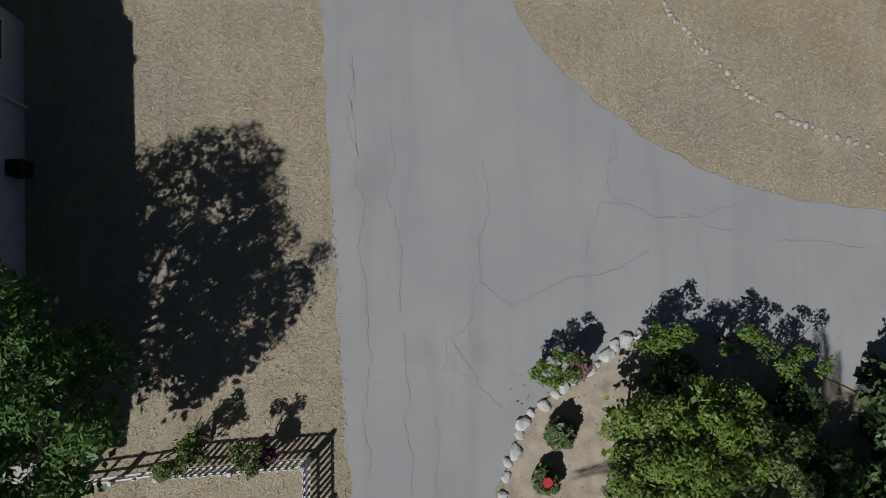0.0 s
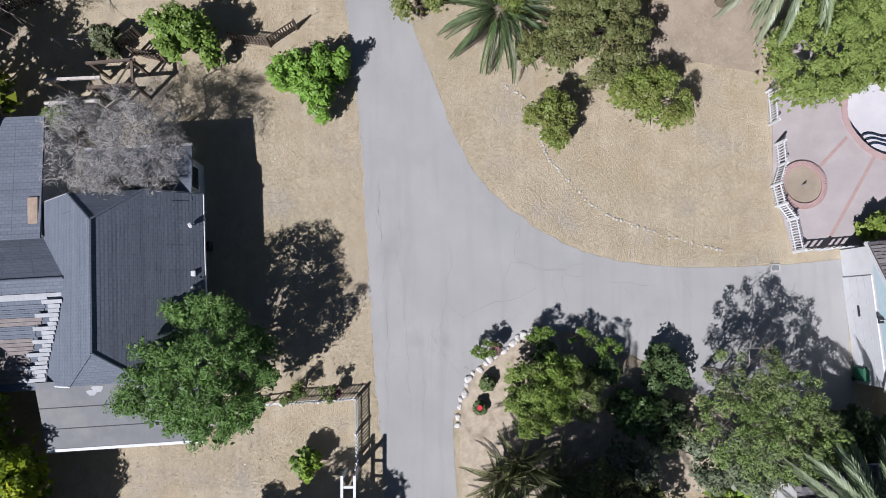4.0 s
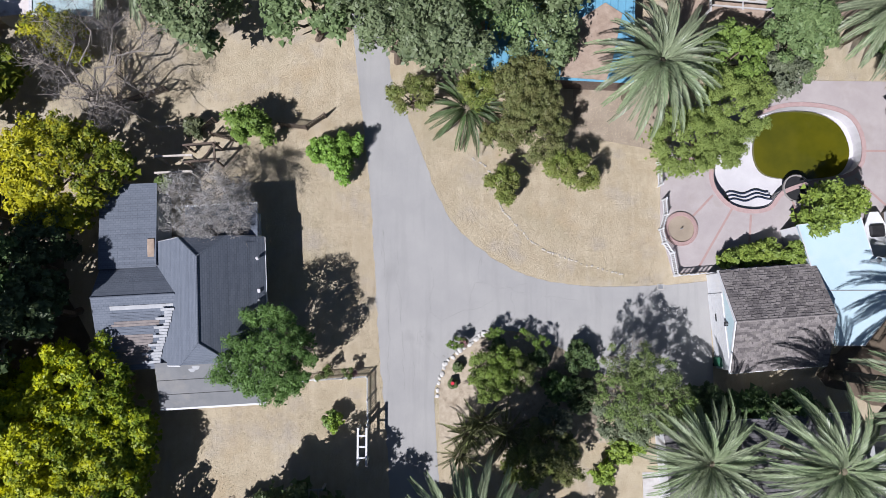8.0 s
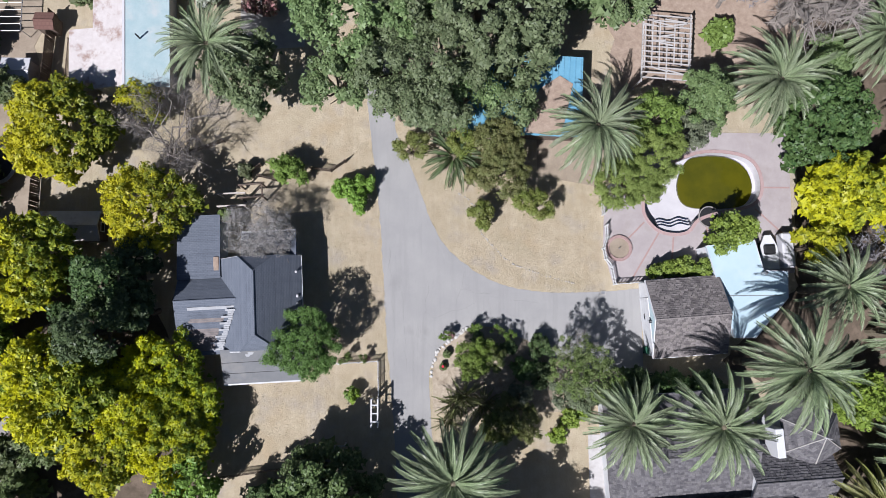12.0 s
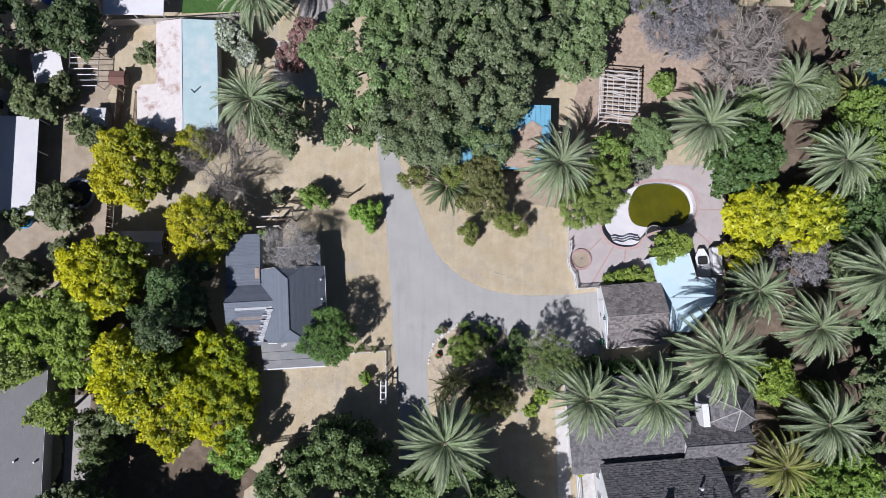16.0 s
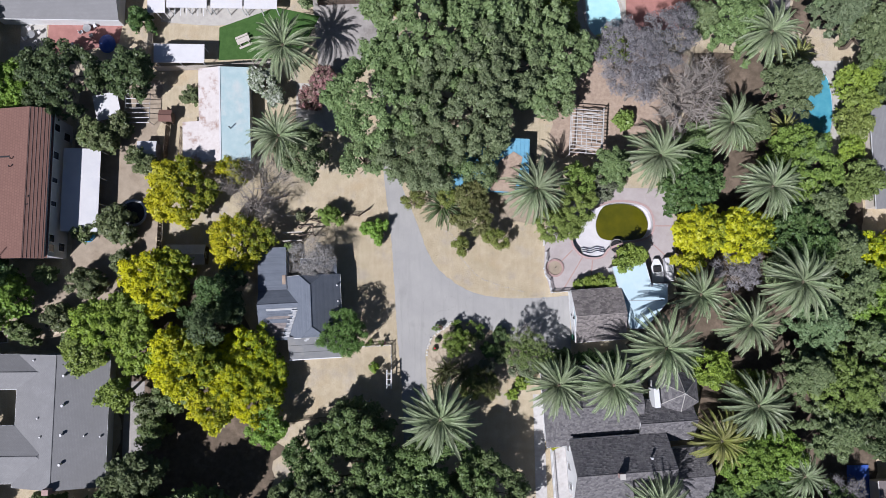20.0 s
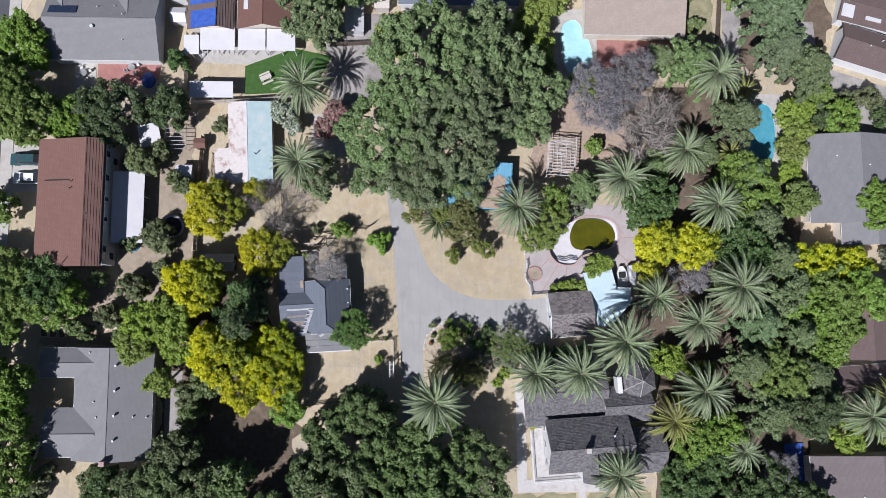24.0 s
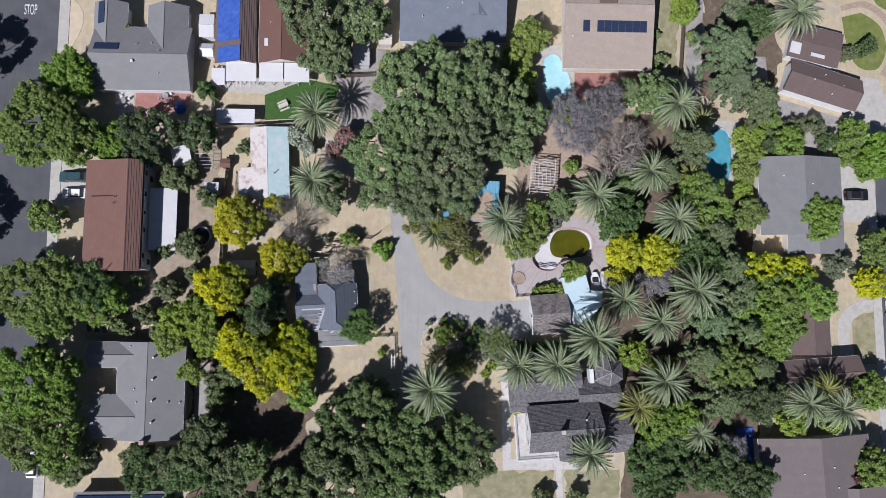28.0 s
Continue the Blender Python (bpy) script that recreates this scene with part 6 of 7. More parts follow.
# ---- pools, patio and the planter ring ----
def pool(label, loop, floor_z, water_z, water, coping, floor_mat, inner=None):
    ob = thing("swimming_pool", 0, 0, label, "swimming pool")
    rim = bmesh.new()
    n = len(loop)
    hi = [rim.verts.new((x, y, 0.0)) for x, y in loop]
    lo = [rim.verts.new((x, y, floor_z)) for x, y in loop]
    for i in range(n):
        rim.faces.new((hi[i], hi[(i + 1) % n], lo[(i + 1) % n], lo[i]))
    part("basin_wall", rim, floor_mat, ob)
    fl = bmesh.new()
    fl.faces.new([fl.verts.new((x, y, floor_z)) for x, y in loop])
    fl.normal_update()
    if fl.faces and next(iter(fl.faces)).normal.z < 0:
        bmesh.ops.reverse_faces(fl, faces=fl.faces[:])
    part("basin_floor", fl, floor_mat, ob)
    part("coping", holed(grown(loop, 0.30), [loop], 0.10, 0.1), coping, ob)
    w = inner or grown(loop, -0.005)
    part("water", sheet(w, floor_z + 0.01, water_z), water, ob)
    return ob


algae = ring_line([(24.9, 12.3), (25.5, 14.1), (26.6, 14.95), (29.5, 15.05), (31.4, 14.05), (32.1, 12.2), (31.4, 10.6), (29.8, 10.15), (26.7, 10.1), (25.3, 10.7)], 4)
p1 = pool("half-drained pool with green-yellow algae water", BASIN, -0.95, -0.70, "algae", "coping", "plaster", algae)
for i in range(3):
    # shallow steps with a wavy front edge
    arc = [(22.75 + 3.1 * k / 12, 8.45 + 0.30 * i + 0.12 * math.sin(2 * math.pi * k / 7 + 0.6) + 0.25 * (k / 12 - 0.3)) for k in range(13)]
    part("step", sheet([(22.75, 7.6), (24.0, 7.45), (25.85, 7.9)] + arc[::-1], -0.95, -0.30 - 0.2 * i), "plaster", p1)
    part("step_edge", sheet(arc + [(x, y - 0.07) for x, y in arc[::-1]], -0.4 - 0.2 * i, -0.296 - 0.2 * i), "solar", p1)
spa = thing("spa_tub", 27.5, 9.2, "round dark empty spa beside the pool", "spa tub")
part("ring", holed(circle(0, 0, 1.0), [circle(0, 0, 0.90)], 0.16, 0.16), "oldpaving", spa)
part("bottom", sheet(circle(0, 0, 0.90), 0.0, 0.055), "black", spa)
pool("blue swimming pool with pale coping", BASIN_N, -1.4, -0.12, "pool", "concrete", "white")
pool("blue swimming pool under palms", BASIN_E, -1.4, -0.12, "shadedpool", "concrete", "white")
setting("pavement_pool_north", holed([(22.9, 37.4), (29.7, 37.4), (29.7, 44.3), (28.6, 49.5), (22.9, 49.5)], [grown(BASIN_N, 0.38)], 0.05, 0.05), "concrete", "pale concrete pool surround", "pavement")
setting("pavement_pool_east", holed([(52.8, 22.0), (60.6, 22.0), (60.6, 35.6), (52.8, 35.6)], [grown(BASIN_E, 0.38)], 0.05, 0.05), "concrete", "pale concrete pool surround", "pavement")
patio = setting("pavement_patio", holed([(18.3, 3.05), (20.9, 3.2), (26.5, 3.4), (35.4, 4.0), (35.4, 17.2), (21.5, 17.2), (17.7, 11.2), (17.5, 6.2)], [grown(BASIN, 0.30), circle(18.95, 6.25, 1.2)], 0.05, 0.05), "patio", "pinkish concrete patio with brick bands", "pavement")


def band(a, b, w=0.16):
    d = Vector(b) - Vector(a)
    n = Vector((-d.y, d.x)).normalized() * w / 2
    return sheet([(a[0] + n.x, a[1] + n.y), (a[0] - n.x, a[1] - n.y), (b[0] - n.x, b[1] - n.y), (b[0] + n.x, b[1] + n.y)], 0.0, 0.058)


for a, b in (((21.4, 8.7), (19.9, 7.2)), ((22.8, 7.8), (20.2, 3.6)), ((24.1, 7.3), (23.7, 3.6)), ((27.2, 8.4), (27.6, 6.2)), ((31.9, 10.0), (34.5, 7.6)), ((32.8, 12.0), (35.3, 12.0)), ((29.5, 9.3), (29.9, 7.1)), ((17.6, 11.3), (21.3, 11.3))):
    part("brick_band", band(a, b), "brick", patio)
pl = thing("planter", 18.95, 6.25, "round brick planter ring with dry earth", "planter")
part("soil", sheet(circle(0, 0, 1.0), 0.0, 0.12), "earth", pl)
brick = mesh_of("brick", box(-0.055, 0.055, -0.14, 0.14, 0, 0.22, 0.012))
brick.materials.append(M["brick"])
for i in range(58):
    a = 2 * math.pi * i / 58
    part("brick", brick, None, pl, at=pose(1.07 * math.cos(a), 1.07 * math.sin(a), 0, 0, 0, math.degrees(a) + 90))
part("fountain_pipe", rod((0, 0, 0.1), (0, 0, 0.45), 0.06, 0.03), "metal", pl)


# ---- fences and arbours ----
def fence(label, pts, height, gap, material, post_every=1.8, w=0.07, rail_z=(0.25, 0.85), gaps=()):
    ob = thing("fence", pts[0][0], pts[0][1], label, "fence")
    o = Vector(pts[0])
    pk = mesh_of("picket", box(-w / 2, w / 2, -0.012, 0.012, 0.06, height))
    pk.materials.append(M[material])
    ps = mesh_of("post", box(-0.05, 0.05, -0.05, 0.05, -0.05, height + 0.06, 0.01))
    ps.materials.append(M[material])
    for a, b in zip(pts[:-1], pts[1:]):
        a, b = Vector(a) - o, Vector(b) - o
        d = b - a
        deg = math.degrees(math.atan2(d.y, d.x))
        for z in rail_z:
            m = pose(a.x, a.y, 0, 0, 0, deg)
            part("rail", box(0, d.length, 0.014, 0.05, z * height, z * height + 0.07), material, ob, at=m)
        n = max(1, round(d.length / gap))
        for i in range(n):
            p = a + d * (i + 0.5) / n
            part("picket", pk, None, ob, at=pose(p.x, p.y, 0, 0, random.uniform(-1.5, 1.5), deg))
        n = max(1, round(d.length / post_every))
        for i in range(n + 1):
            p = a + d * i / n
            part("post", ps, None, ob, at=pose(p.x, p.y, 0, 0, 0, deg))
    return ob


fence("white picket fence with peeling paint beside the driveway", [(-6.4, -4.1), (-3.05, -3.9), (-3.0, -7.0)], 1.05, 0.17, "white")
fence("broken white rail fence by the cottage", [(-8.6, -4.35), (-6.5, -4.1)], 0.8, 0.9, "white", 1.3)
fence("white metal fence round the patio", [(18.35, 2.95), (18.1, 4.5), (17.6, 5.2), (17.4, 6.2), (17.75, 7.2), (17.7, 8.3)], 1.05, 0.13, "white", 1.2, 0.045)
fence("white metal fence panel by the patio", [(17.45, 9.3), (17.4, 11.0), (18.1, 12.0)], 1.05, 0.13, "white", 1.2, 0.045)
fence("white fence between the patio and driveway", [(18.4, 2.9), (20.9, 3.1)], 1.05, 0.3, "white", 1.2, 0.12)
fence("weathered brown picket fence in dry grass", [(-21.9, 14.2), (-18.6, 15.3), (-17.1, 15.9)], 1.1, 0.15, "darkwood")
fence("old brown picket fence below the bare tree", [(-20.1, 14.6), (-20.4, 18.8)], 1.1, 0.2, "darkwood")
fence("low pale rail behind the cottage", [(-17.5, 13.1), (-15.4, 13.15)], 0.9, 2.0, "palewood", 2.1, 0.07, (0.92,))
fence("leaning brown picket fence behind the cottage", [(-15.1, 12.6), (-13.7, 13.7)], 1.1, 0.15, "darkwood")
fence("short leaning picket panel by a shrub", [(-13.9, 12.7), (-12.3, 12.3)], 1.1, 0.15, "darkwood")
fence("short brown picket fence near the driveway", [(-9.2, 13.4), (-7.4, 13.2), (-6.1, 14.1)], 1.1, 0.15, "darkwood")
fence("dark wooden fence along the south garden", [(-16.8, -13.8), (-11.4, -13.1), (-5.6, -13.0)], 0.9, 0.16, "darkwood")
fence("tall dark board fence between two gardens", [(-33.4, 6.0), (-33.2, 17.0), (-32.6, 27.5)], 1.7, 0.19, "darkwood", 2.4, 0.17)
fence("low picket fence beside the turquoise shed", [(-31.2, 19.0), (-31.0, 25.0)], 1.2, 0.17, "darkwood")
fence("grey board fence behind the lawn", [(-34.6, 33.0), (-26.8, 33.3), (-19.0, 34.0)], 1.7, 0.19, "palewood", 2.4, 0.17)
fence("grey board fence between gardens", [(-35.6, 33.5), (-35.4, 44.0)], 1.7, 0.25, "palewood", 2.4, 0.22)
fence("dark board fence behind the oak", [(-13.2, 42.6), (-3.2, 43.2)], 1.6, 0.3, "darkwood", 2.4, 0.25)
fence("board fence beside the tan-roofed house", [(49.3, 44.0), (50.6, 58.0)], 1.6, 0.3, "darkwood", 2.4, 0.25)


def arbor(label, x, y, lx, ly, h, bars, material, turn=0.0, along="y", lap=0.1):
    ob = thing("pergola", x, y, label, "pergola", turn=turn)
    for sx in (-1, 1):
        for sy in (-1, 1):
            part("post", box(sx * lx / 2 - 0.06, sx * lx / 2 + 0.06, sy * ly / 2 - 0.06, sy * ly / 2 + 0.06, 0, h), material, ob)
    for s in (-1, 1):
        if along == "y":
            part("beam", box(s * lx / 2 - 0.06, s * lx / 2 + 0.06, -ly / 2 - 0.15, ly / 2 + 0.15, h, h + 0.14), material, ob)
        else:
            part("beam", box(-lx / 2 - 0.15, lx / 2 + 0.15, s * ly / 2 - 0.06, s * ly / 2 + 0.06, h, h + 0.14), material, ob)
    for i in range(bars):
        f = (i + 0.5) / bars - 0.5
        if along == "y":
            part("crossbar", box(-lx / 2 - lap, lx / 2 + lap, f * ly - 0.05, f * ly + 0.05, h + (0.14 if lap > 0 else 0.03), h + (0.24 if lap > 0 else 0.12)), material, ob)
        else:
            part("crossbar", box(f * lx - 0.05, f * lx + 0.05, -ly / 2 - 0.1, ly / 2 + 0.1, h + 0.14, h + 0.24), material, ob)
    return ob


arbor("white timber gate arbour over the garden entrance", -3.22, -8.2, 0.55, 2.1, 2.1, 3, "white", lap=-0.06)
pg = arbor("large bleached timber pergola with broken slats", 23.1, 24.4, 4.4, 6.4, 2.4, 13, "paledeck", -4, "y")
rng = random.Random(5)
for i in range(7):
    y0 = rng.uniform(-3.2, -1.5)
    part("slat", box(-2.1 + i * 0.68, -2.0 + i * 0.68, y0, y0 + rng.uniform(2.5, 4.6), 2.64, 2.7), "paledeck", pg)
for i in range(9):
    x0, y0 = rng.uniform(-2.2, 0.6), rng.uniform(-3.0, 2.8)
    part("loose_slat", box(0, rng.uniform(1.2, 2.2), -0.06, 0.06, 2.71, 2.75), "paledeck", pg, at=pose(x0, y0, 0, 0, 0, rng.uniform(-14, 14)))
arbor("weathered timber frame behind the cottage", -15.85, 10.25, 2.2, 1.1, 2.0, 0, "palewood", 3, "x")
df = arbor("dark timber frame behind the cottage", -14.15, 11.05, 1.9, 1.15, 2.0, 0, "darkwood", 5, "x")
part("brace", rod((0.9, 0.5, 2.05), (0.2, -0.5, 2.05), 0.05, n=4), "darkwood", df)
part("beam", box(0.89, 1.01, -0.6, 0.6, 2.0, 2.14), "darkwood", df)
arbor("old metal swing frame under trees", -6.9, -11.6, 2.2, 1.2, 1.5, 4, "metal", 0, "x")


# ---- sheds, canopies and garden furniture ----
def shed(name, label, x, y, lx, ly, eave, ridge, axis, roof, wall, turn=0.0, over=0.15):
    ob = thing(name, x, y, label, name.replace("_", " "), turn=turn)
    wing(ob, -lx / 2, lx / 2, -ly / 2, ly / 2, eave, ridge, axis, roof, wall, over, trim=None)
    return ob


ts = thing("barn", -25.0, 26.3, "long shed with turquoise and rusty white metal roof", "shed", turn=2.5)
walls(ts, -3.0, 3.2, -6.1, 6.1, 2.5, "white")
shed_roof(ts, -3.2, -0.3, -6.3, 6.3, 2.6, 3.2, "rust", 0.06, "x", "white metal sheets with rust streaks")
shed_roof(ts, -0.3, 3.4, -6.3, 6.3, 3.2, 2.5, "turq", 0.06, "x", "weathered turquoise metal sheets")
part("ridge_cap", box(-0.4, -0.2, -6.3, 6.3, 3.17, 3.25), "whitemetal", ts)
for y in (-3.9, -1.4, 1.2, 3.8):
    part("seam", box(-0.25, 3.38, y - 0.02, y + 0.02, -0.01, 0.02), "turq", ts, at=Matrix.Translation((0, 0, 2.92)) @ Matrix.Rotation(radians(10.7), 4, "Y"))
part("stovepipe", rod((1.0, -2.0, 2.8), (1.0, -2.0, 3.9), 0.07), "black", ts)
lt = thing("lean_to", -29.0, 22.9, "rusty white lean-to against the shed", "shed", turn=2.5)
walls(lt, -1.1, 0.85, -2.3, 2.3, 2.1, "palewood")
shed_roof(lt, -1.3, 0.95, -2.5, 2.5, 2.2, 2.5, "rust", 0.06, "x")
bs = shed("garden_shed", "old brown shed with rusty patched roof", -29.6, 7.9, 5.2, 2.6, 1.9, 2.6, "x", "rust", "darkwood")
opening(bs, ("x", 2.45, 1), 0.0, 0.9, 0.7, 0.6)
shed("garden_shed", "small shed with white metal roof", -35.0, 21.6, 2.5, 2.5, 1.9, 2.2, "x", "whitemetal", "palewood")
shed("garden_shed", "little shed with red-brown roof", -32.8, 26.3, 1.7, 1.6, 1.8, 2.1, "x", "roofred", "darkwood")
cv = thing("canopy", -31.1, 34.6, "long white flat-roofed patio canopy", "canopy")
shed_roof(cv, -3.3, 3.3, -1.25, 1.25, 2.3, 2.45, "whitemetal", 0.08)
for x in (-3.1, 0, 3.1):
    for y in (-1.1, 1.1):
        part("post", box(x - 0.05, x + 0.05, y - 0.05, y + 0.05, 0, 2.3), "white", cv)


def cover(label, x0, x1, y0, y1, z, material="whitemetal", ribs=0):
    ob = thing("patio_cover", (x0 + x1) / 2, (y0 + y1) / 2, label, "patio cover")
    lx, ly = (x1 - x0) / 2, (y1 - y0) / 2
    shed_roof(ob, -lx, lx, -ly, ly, z - 0.25, z, material, 0.07)
    for x in (-lx + 0.1, 0, lx - 0.1):
        part("post", box(x - 0.05, x + 0.05, -ly + 0.05, -ly + 0.15, 0, z - 0.3), "white", ob)
    for i in range(ribs):
        x = -lx + (i + 0.5) * 2 * lx / ribs
        part("rib", box(x - 0.03, x + 0.03, -ly - 1.1, -ly, z - 0.36, z - 0.28), "white", ob)
    return ob


cover("narrow white patio cover panel", -35.5, -33.2, 40.2, 43.2, 2.5)
cover("white patio cover with open rafters", -33.0, -27.7, 40.9, 44.3, 2.6, ribs=7)
cover("white patio cover behind the red-roofed house", -27.2, -23.0, 40.9, 44.3, 2.6)
cover("white patio cover panel beside another", -22.8, -18.4, 40.9, 44.3, 2.6)
shed("garden_shed", "white shed between two houses", -36.7, 51.0, 2.6, 4.2, 2.2, 2.5, "x", "whitemetal", "white")
shed("shade_tent", "white pyramid shade tent", -36.6, 46.6, 2.4, 2.4, 2.0, 2.7, "x", "whitemetal", "whitemetal")
shed("storage_tent", "long white storage tent", -9.3, 47.3, 3.0, 6.0, 1.9, 2.5, "y", "whitemetal", "whitemetal")
shed("garden_shed", "grey shed beside storage tent", -5.0, 49.5, 2.4, 2.6, 2.0, 2.3, "x", "palewood", "palewood")
cn = thing("canopy", -40.4, 27.6, "torn white canopy over stored things", "canopy", turn=12)
shed_roof(cn, -1.7, 1.5, -1.7, 1.7, 1.5, 1.7, "whitemetal", 0.04)
for x in (-1.5, 1.3):
    for y in (-1.5, 1.5):
        part("post", rod((x, y, 0), (x, y, 1.6), 0.03), "metal", cn)
fr = thing("scaffold_frame", -36.5, 27.4, "rusty metal frame without cover", "metal frame")
for i in range(7):
    part("bar", rod((-1.6, -2.0 + i * 0.65, 1.6), (1.6, -2.0 + i * 0.65, 1.75), 0.04, n=5), "metal", fr)
for x in (-1.6, 1.6):
    part("bar", rod((x, -2.0, 1.65), (x, 2.0, 1.65), 0.04, n=5), "metal", fr)
    for y in (-1.9, 1.9):
        part("leg", rod((x, y, 0), (x, y, 1.65), 0.04, n=5), "metal", fr)
tm = thing("trampoline", -36.9, 13.5, "round black trampoline with grey rim", "trampoline")
part("mat", sheet(circle(0, 0, 1.5), 0.68, 0.7), "black", tm)
part("rim", holed(circle(0, 0, 1.8), [circle(0, 0, 1.5)], 0.74, 0.08), "metal", tm)
for i in range(6):
    a = i * math.pi / 3
    part("leg", rod((1.7 * math.cos(a), 1.7 * math.sin(a), 0), (1.7 * math.cos(a), 1.7 * math.sin(a), 0.7), 0.03), "metal", tm)
pt = thing("paddling_pool", -42.8, 10.6, "bright blue plastic play tub", "play tub")
part("tub", holed(circle(0, 0, 0.9), [circle(0, 0, 0.7)], 0.5, 0.5), "bluetoy", pt)
part("bottom", sheet(circle(0, 0, 0.72), 0.0, 0.12), "bluetoy", pt)
part("slide", box(-1.6, -0.8, -0.35, 0.35, 0.0, 0.7, 0.1), "bluetoy", pt)
# blue-roofed building under the oak
bl = thing("outbuilding", 10.7, 19.7, "blue metal-roofed outbuilding under the oak", "outbuilding", turn=-2)
walls(bl, -5.5, 4.2, -3.3, 3.4, 2.6, "darkwood")
shed_roof(bl, -5.8, 4.5, -3.6, 3.7, 2.6, 2.9, "bluemetal", 0.07)
for i in range(20):
    part("rib", box(-5.75 + i * 0.53, -5.71 + i * 0.53, -3.55, 3.65, -0.02, 0.04), "bluemetal", bl, at=Matrix.Translation((0, 0, 2.77)) @ Matrix.Rotation(radians(2.35), 4, "X"))
litter = part("leaf_litter", sheet([(-0.6, -3.4), (2.6, -3.5), (3.0, -2.0), (3.6, 1.2), (2.4, 1.9), (0.6, 0.6), (-0.3, -1.2)], -0.02, 0.05), "sandlitter", bl, "brown leaf litter on the roof", Matrix.Translation((0, 0, 2.77)) @ Matrix.Rotation(radians(2.35), 4, "X"))
# blue tarps on the brown roof
tp = thing("tarpaulin", -32.4, 53.4, "blue tarpaulin tied over brown roof", "tarpaulin")
bm = bmesh.new()
bmesh.ops.create_grid(bm, x_segments=10, y_segments=24, size=0.5)
for q in bm.verts:
    x, y = q.co.x * 4.2, q.co.y * 11.5
    q.co = Vector((x, y, (3.75 + x * 0.34) + 0.10 + 0.05 * noise.noise(Vector((x * 2, y * 2, 0)))))
part("sheet", bm, "tarp", tp)
tp2 = thing("tarpaulin", -32.2, 45.3, "small blue tarpaulin on brown roof edge", "tarpaulin")
bm = bmesh.new()
bmesh.ops.create_grid(bm, x_segments=8, y_segments=8, size=0.5)
for q in bm.verts:
    x, y = q.co.x * 4.2, q.co.y * 2.8
    q.co = Vector((x, y, 3.82 + x * 0.34 + 0.1 + 0.05 * noise.noise(Vector((x * 2, y * 2, 3)))))
part("sheet", bm, "tarp", tp2)
bt = thing("tarpaulin", -41.5, 36.7, "blue tarpaulin over a heap", "tarpaulin")
bm = bmesh.new()
bmesh.ops.create_icosphere(bm, subdivisions=3, radius=1.0)
for q in bm.verts:
    q.co = Vector((q.co.x * 1.1, q.co.y * 1.3, max(0.0, q.co.z * 0.8) + 0.1 * noise.noise(q.co * 2)))
part("sheet", bm, "tarp", bt)


def table_set(label, x, y, seats=4):
    ob = thing("garden_table", x, y, label, "table")
    part("tabletop", sheet(circle(0, 0, 0.55, 14), 0.7, 0.74), "metal", ob)
    part("pedestal", rod((0, 0, 0), (0, 0, 0.7), 0.06), "metal", ob)
    for i in range(seats):
        a = 2 * math.pi * (i + 0.3) / seats
        c = thing("garden_chair", x + 1.0 * math.cos(a), y + 1.0 * math.sin(a), "plain pale garden chair at table", "chair", turn=math.degrees(a), group="chairs round garden table")
        part("seat", box(-0.22, 0.22, -0.22, 0.22, 0.4, 0.45), "whitemetal", c)
        part("backrest", box(0.18, 0.24, -0.22, 0.22, 0.45, 0.85), "whitemetal", c)
        for sx in (-0.19, 0.19):
            for sy in (-0.19, 0.19):
                part("leg", box(sx - 0.02, sx + 0.02, sy - 0.02, sy + 0.02, 0, 0.4), "whitemetal", c)


table_set("round metal garden table on pale paving", -51.3, 37.6)
table_set("round metal garden table on red paving", -44.0, 38.6)
table_set("round garden table on patio behind house", 38.6, 42.4)
lounge = thing("sun_lounger", -46.5, 36.0, "white folding sun lounger on red paving", "sun lounger", turn=35)
part("bed", box(-0.9, 0.9, -0.33, 0.33, 0.3, 0.36), "whitemetal", lounge)
for x in (-0.75, 0.75):
    part("leg", box(x - 0.03, x + 0.03, -0.3, 0.3, 0, 0.3), "metal", lounge)
gz = thing("picnic_table", -23.2, 37.2, "grey wooden picnic table on lawn", "picnic table", turn=25)
part("tabletop", box(-0.9, 0.9, -0.38, 0.38, 0.7, 0.76), "palewood", gz)
for y in (-0.75, 0.75):
    part("bench", box(-0.9, 0.9, y - 0.14, y + 0.14, 0.4, 0.45), "palewood", gz)
for x in (-0.6, 0.6):
    part("trestle", box(x - 0.05, x + 0.05, -0.8, 0.8, 0.0, 0.4), "palewood", gz)
bo = thing("motor_boat", 32.6, 5.8, "small white motor boat under cover", "boat", turn=4)
hull = bmesh.new()
for i in range(9):
    y = -1.6 + i * 0.4
    w = 0.85 * min(1.0, (1.9 - y) / 1.6) ** 0.6
    row = [hull.verts.new(p) for p in ((-w, y, 0.95), (-w * 0.7, y, 0.4), (0, y, 0.25), (w * 0.7, y, 0.4), (w, y, 0.95))]
    if i:
        for k in range(4):
            hull.faces.new((prev[k], prev[k + 1], row[k + 1], row[k]))
    prev = row
part("hull", hull, "whitemetal", bo)
part("deck", sheet([(-0.8, -1.55), (0.8, -1.55), (0.8, 0.6), (0.3, 1.6), (-0.3, 1.6), (-0.8, 0.6)], 0.85, 0.93), "white", bo)
part("cockpit", box(-0.55, 0.55, -0.2, 0.7, 0.9, 1.2, 0.12), "black", bo)
part("keel_block", box(-0.5, 0.5, -1.0, 1.0, 0.0, 0.35), "darkwood", bo)
cb = thing("camper_shell", 34.2, 6.0, "long white camper shell on blocks", "camper shell", turn=3)
part("shell", box(-0.55, 0.55, -1.6, 1.6, 0.3, 1.4, 0.12), "whitemetal", cb)
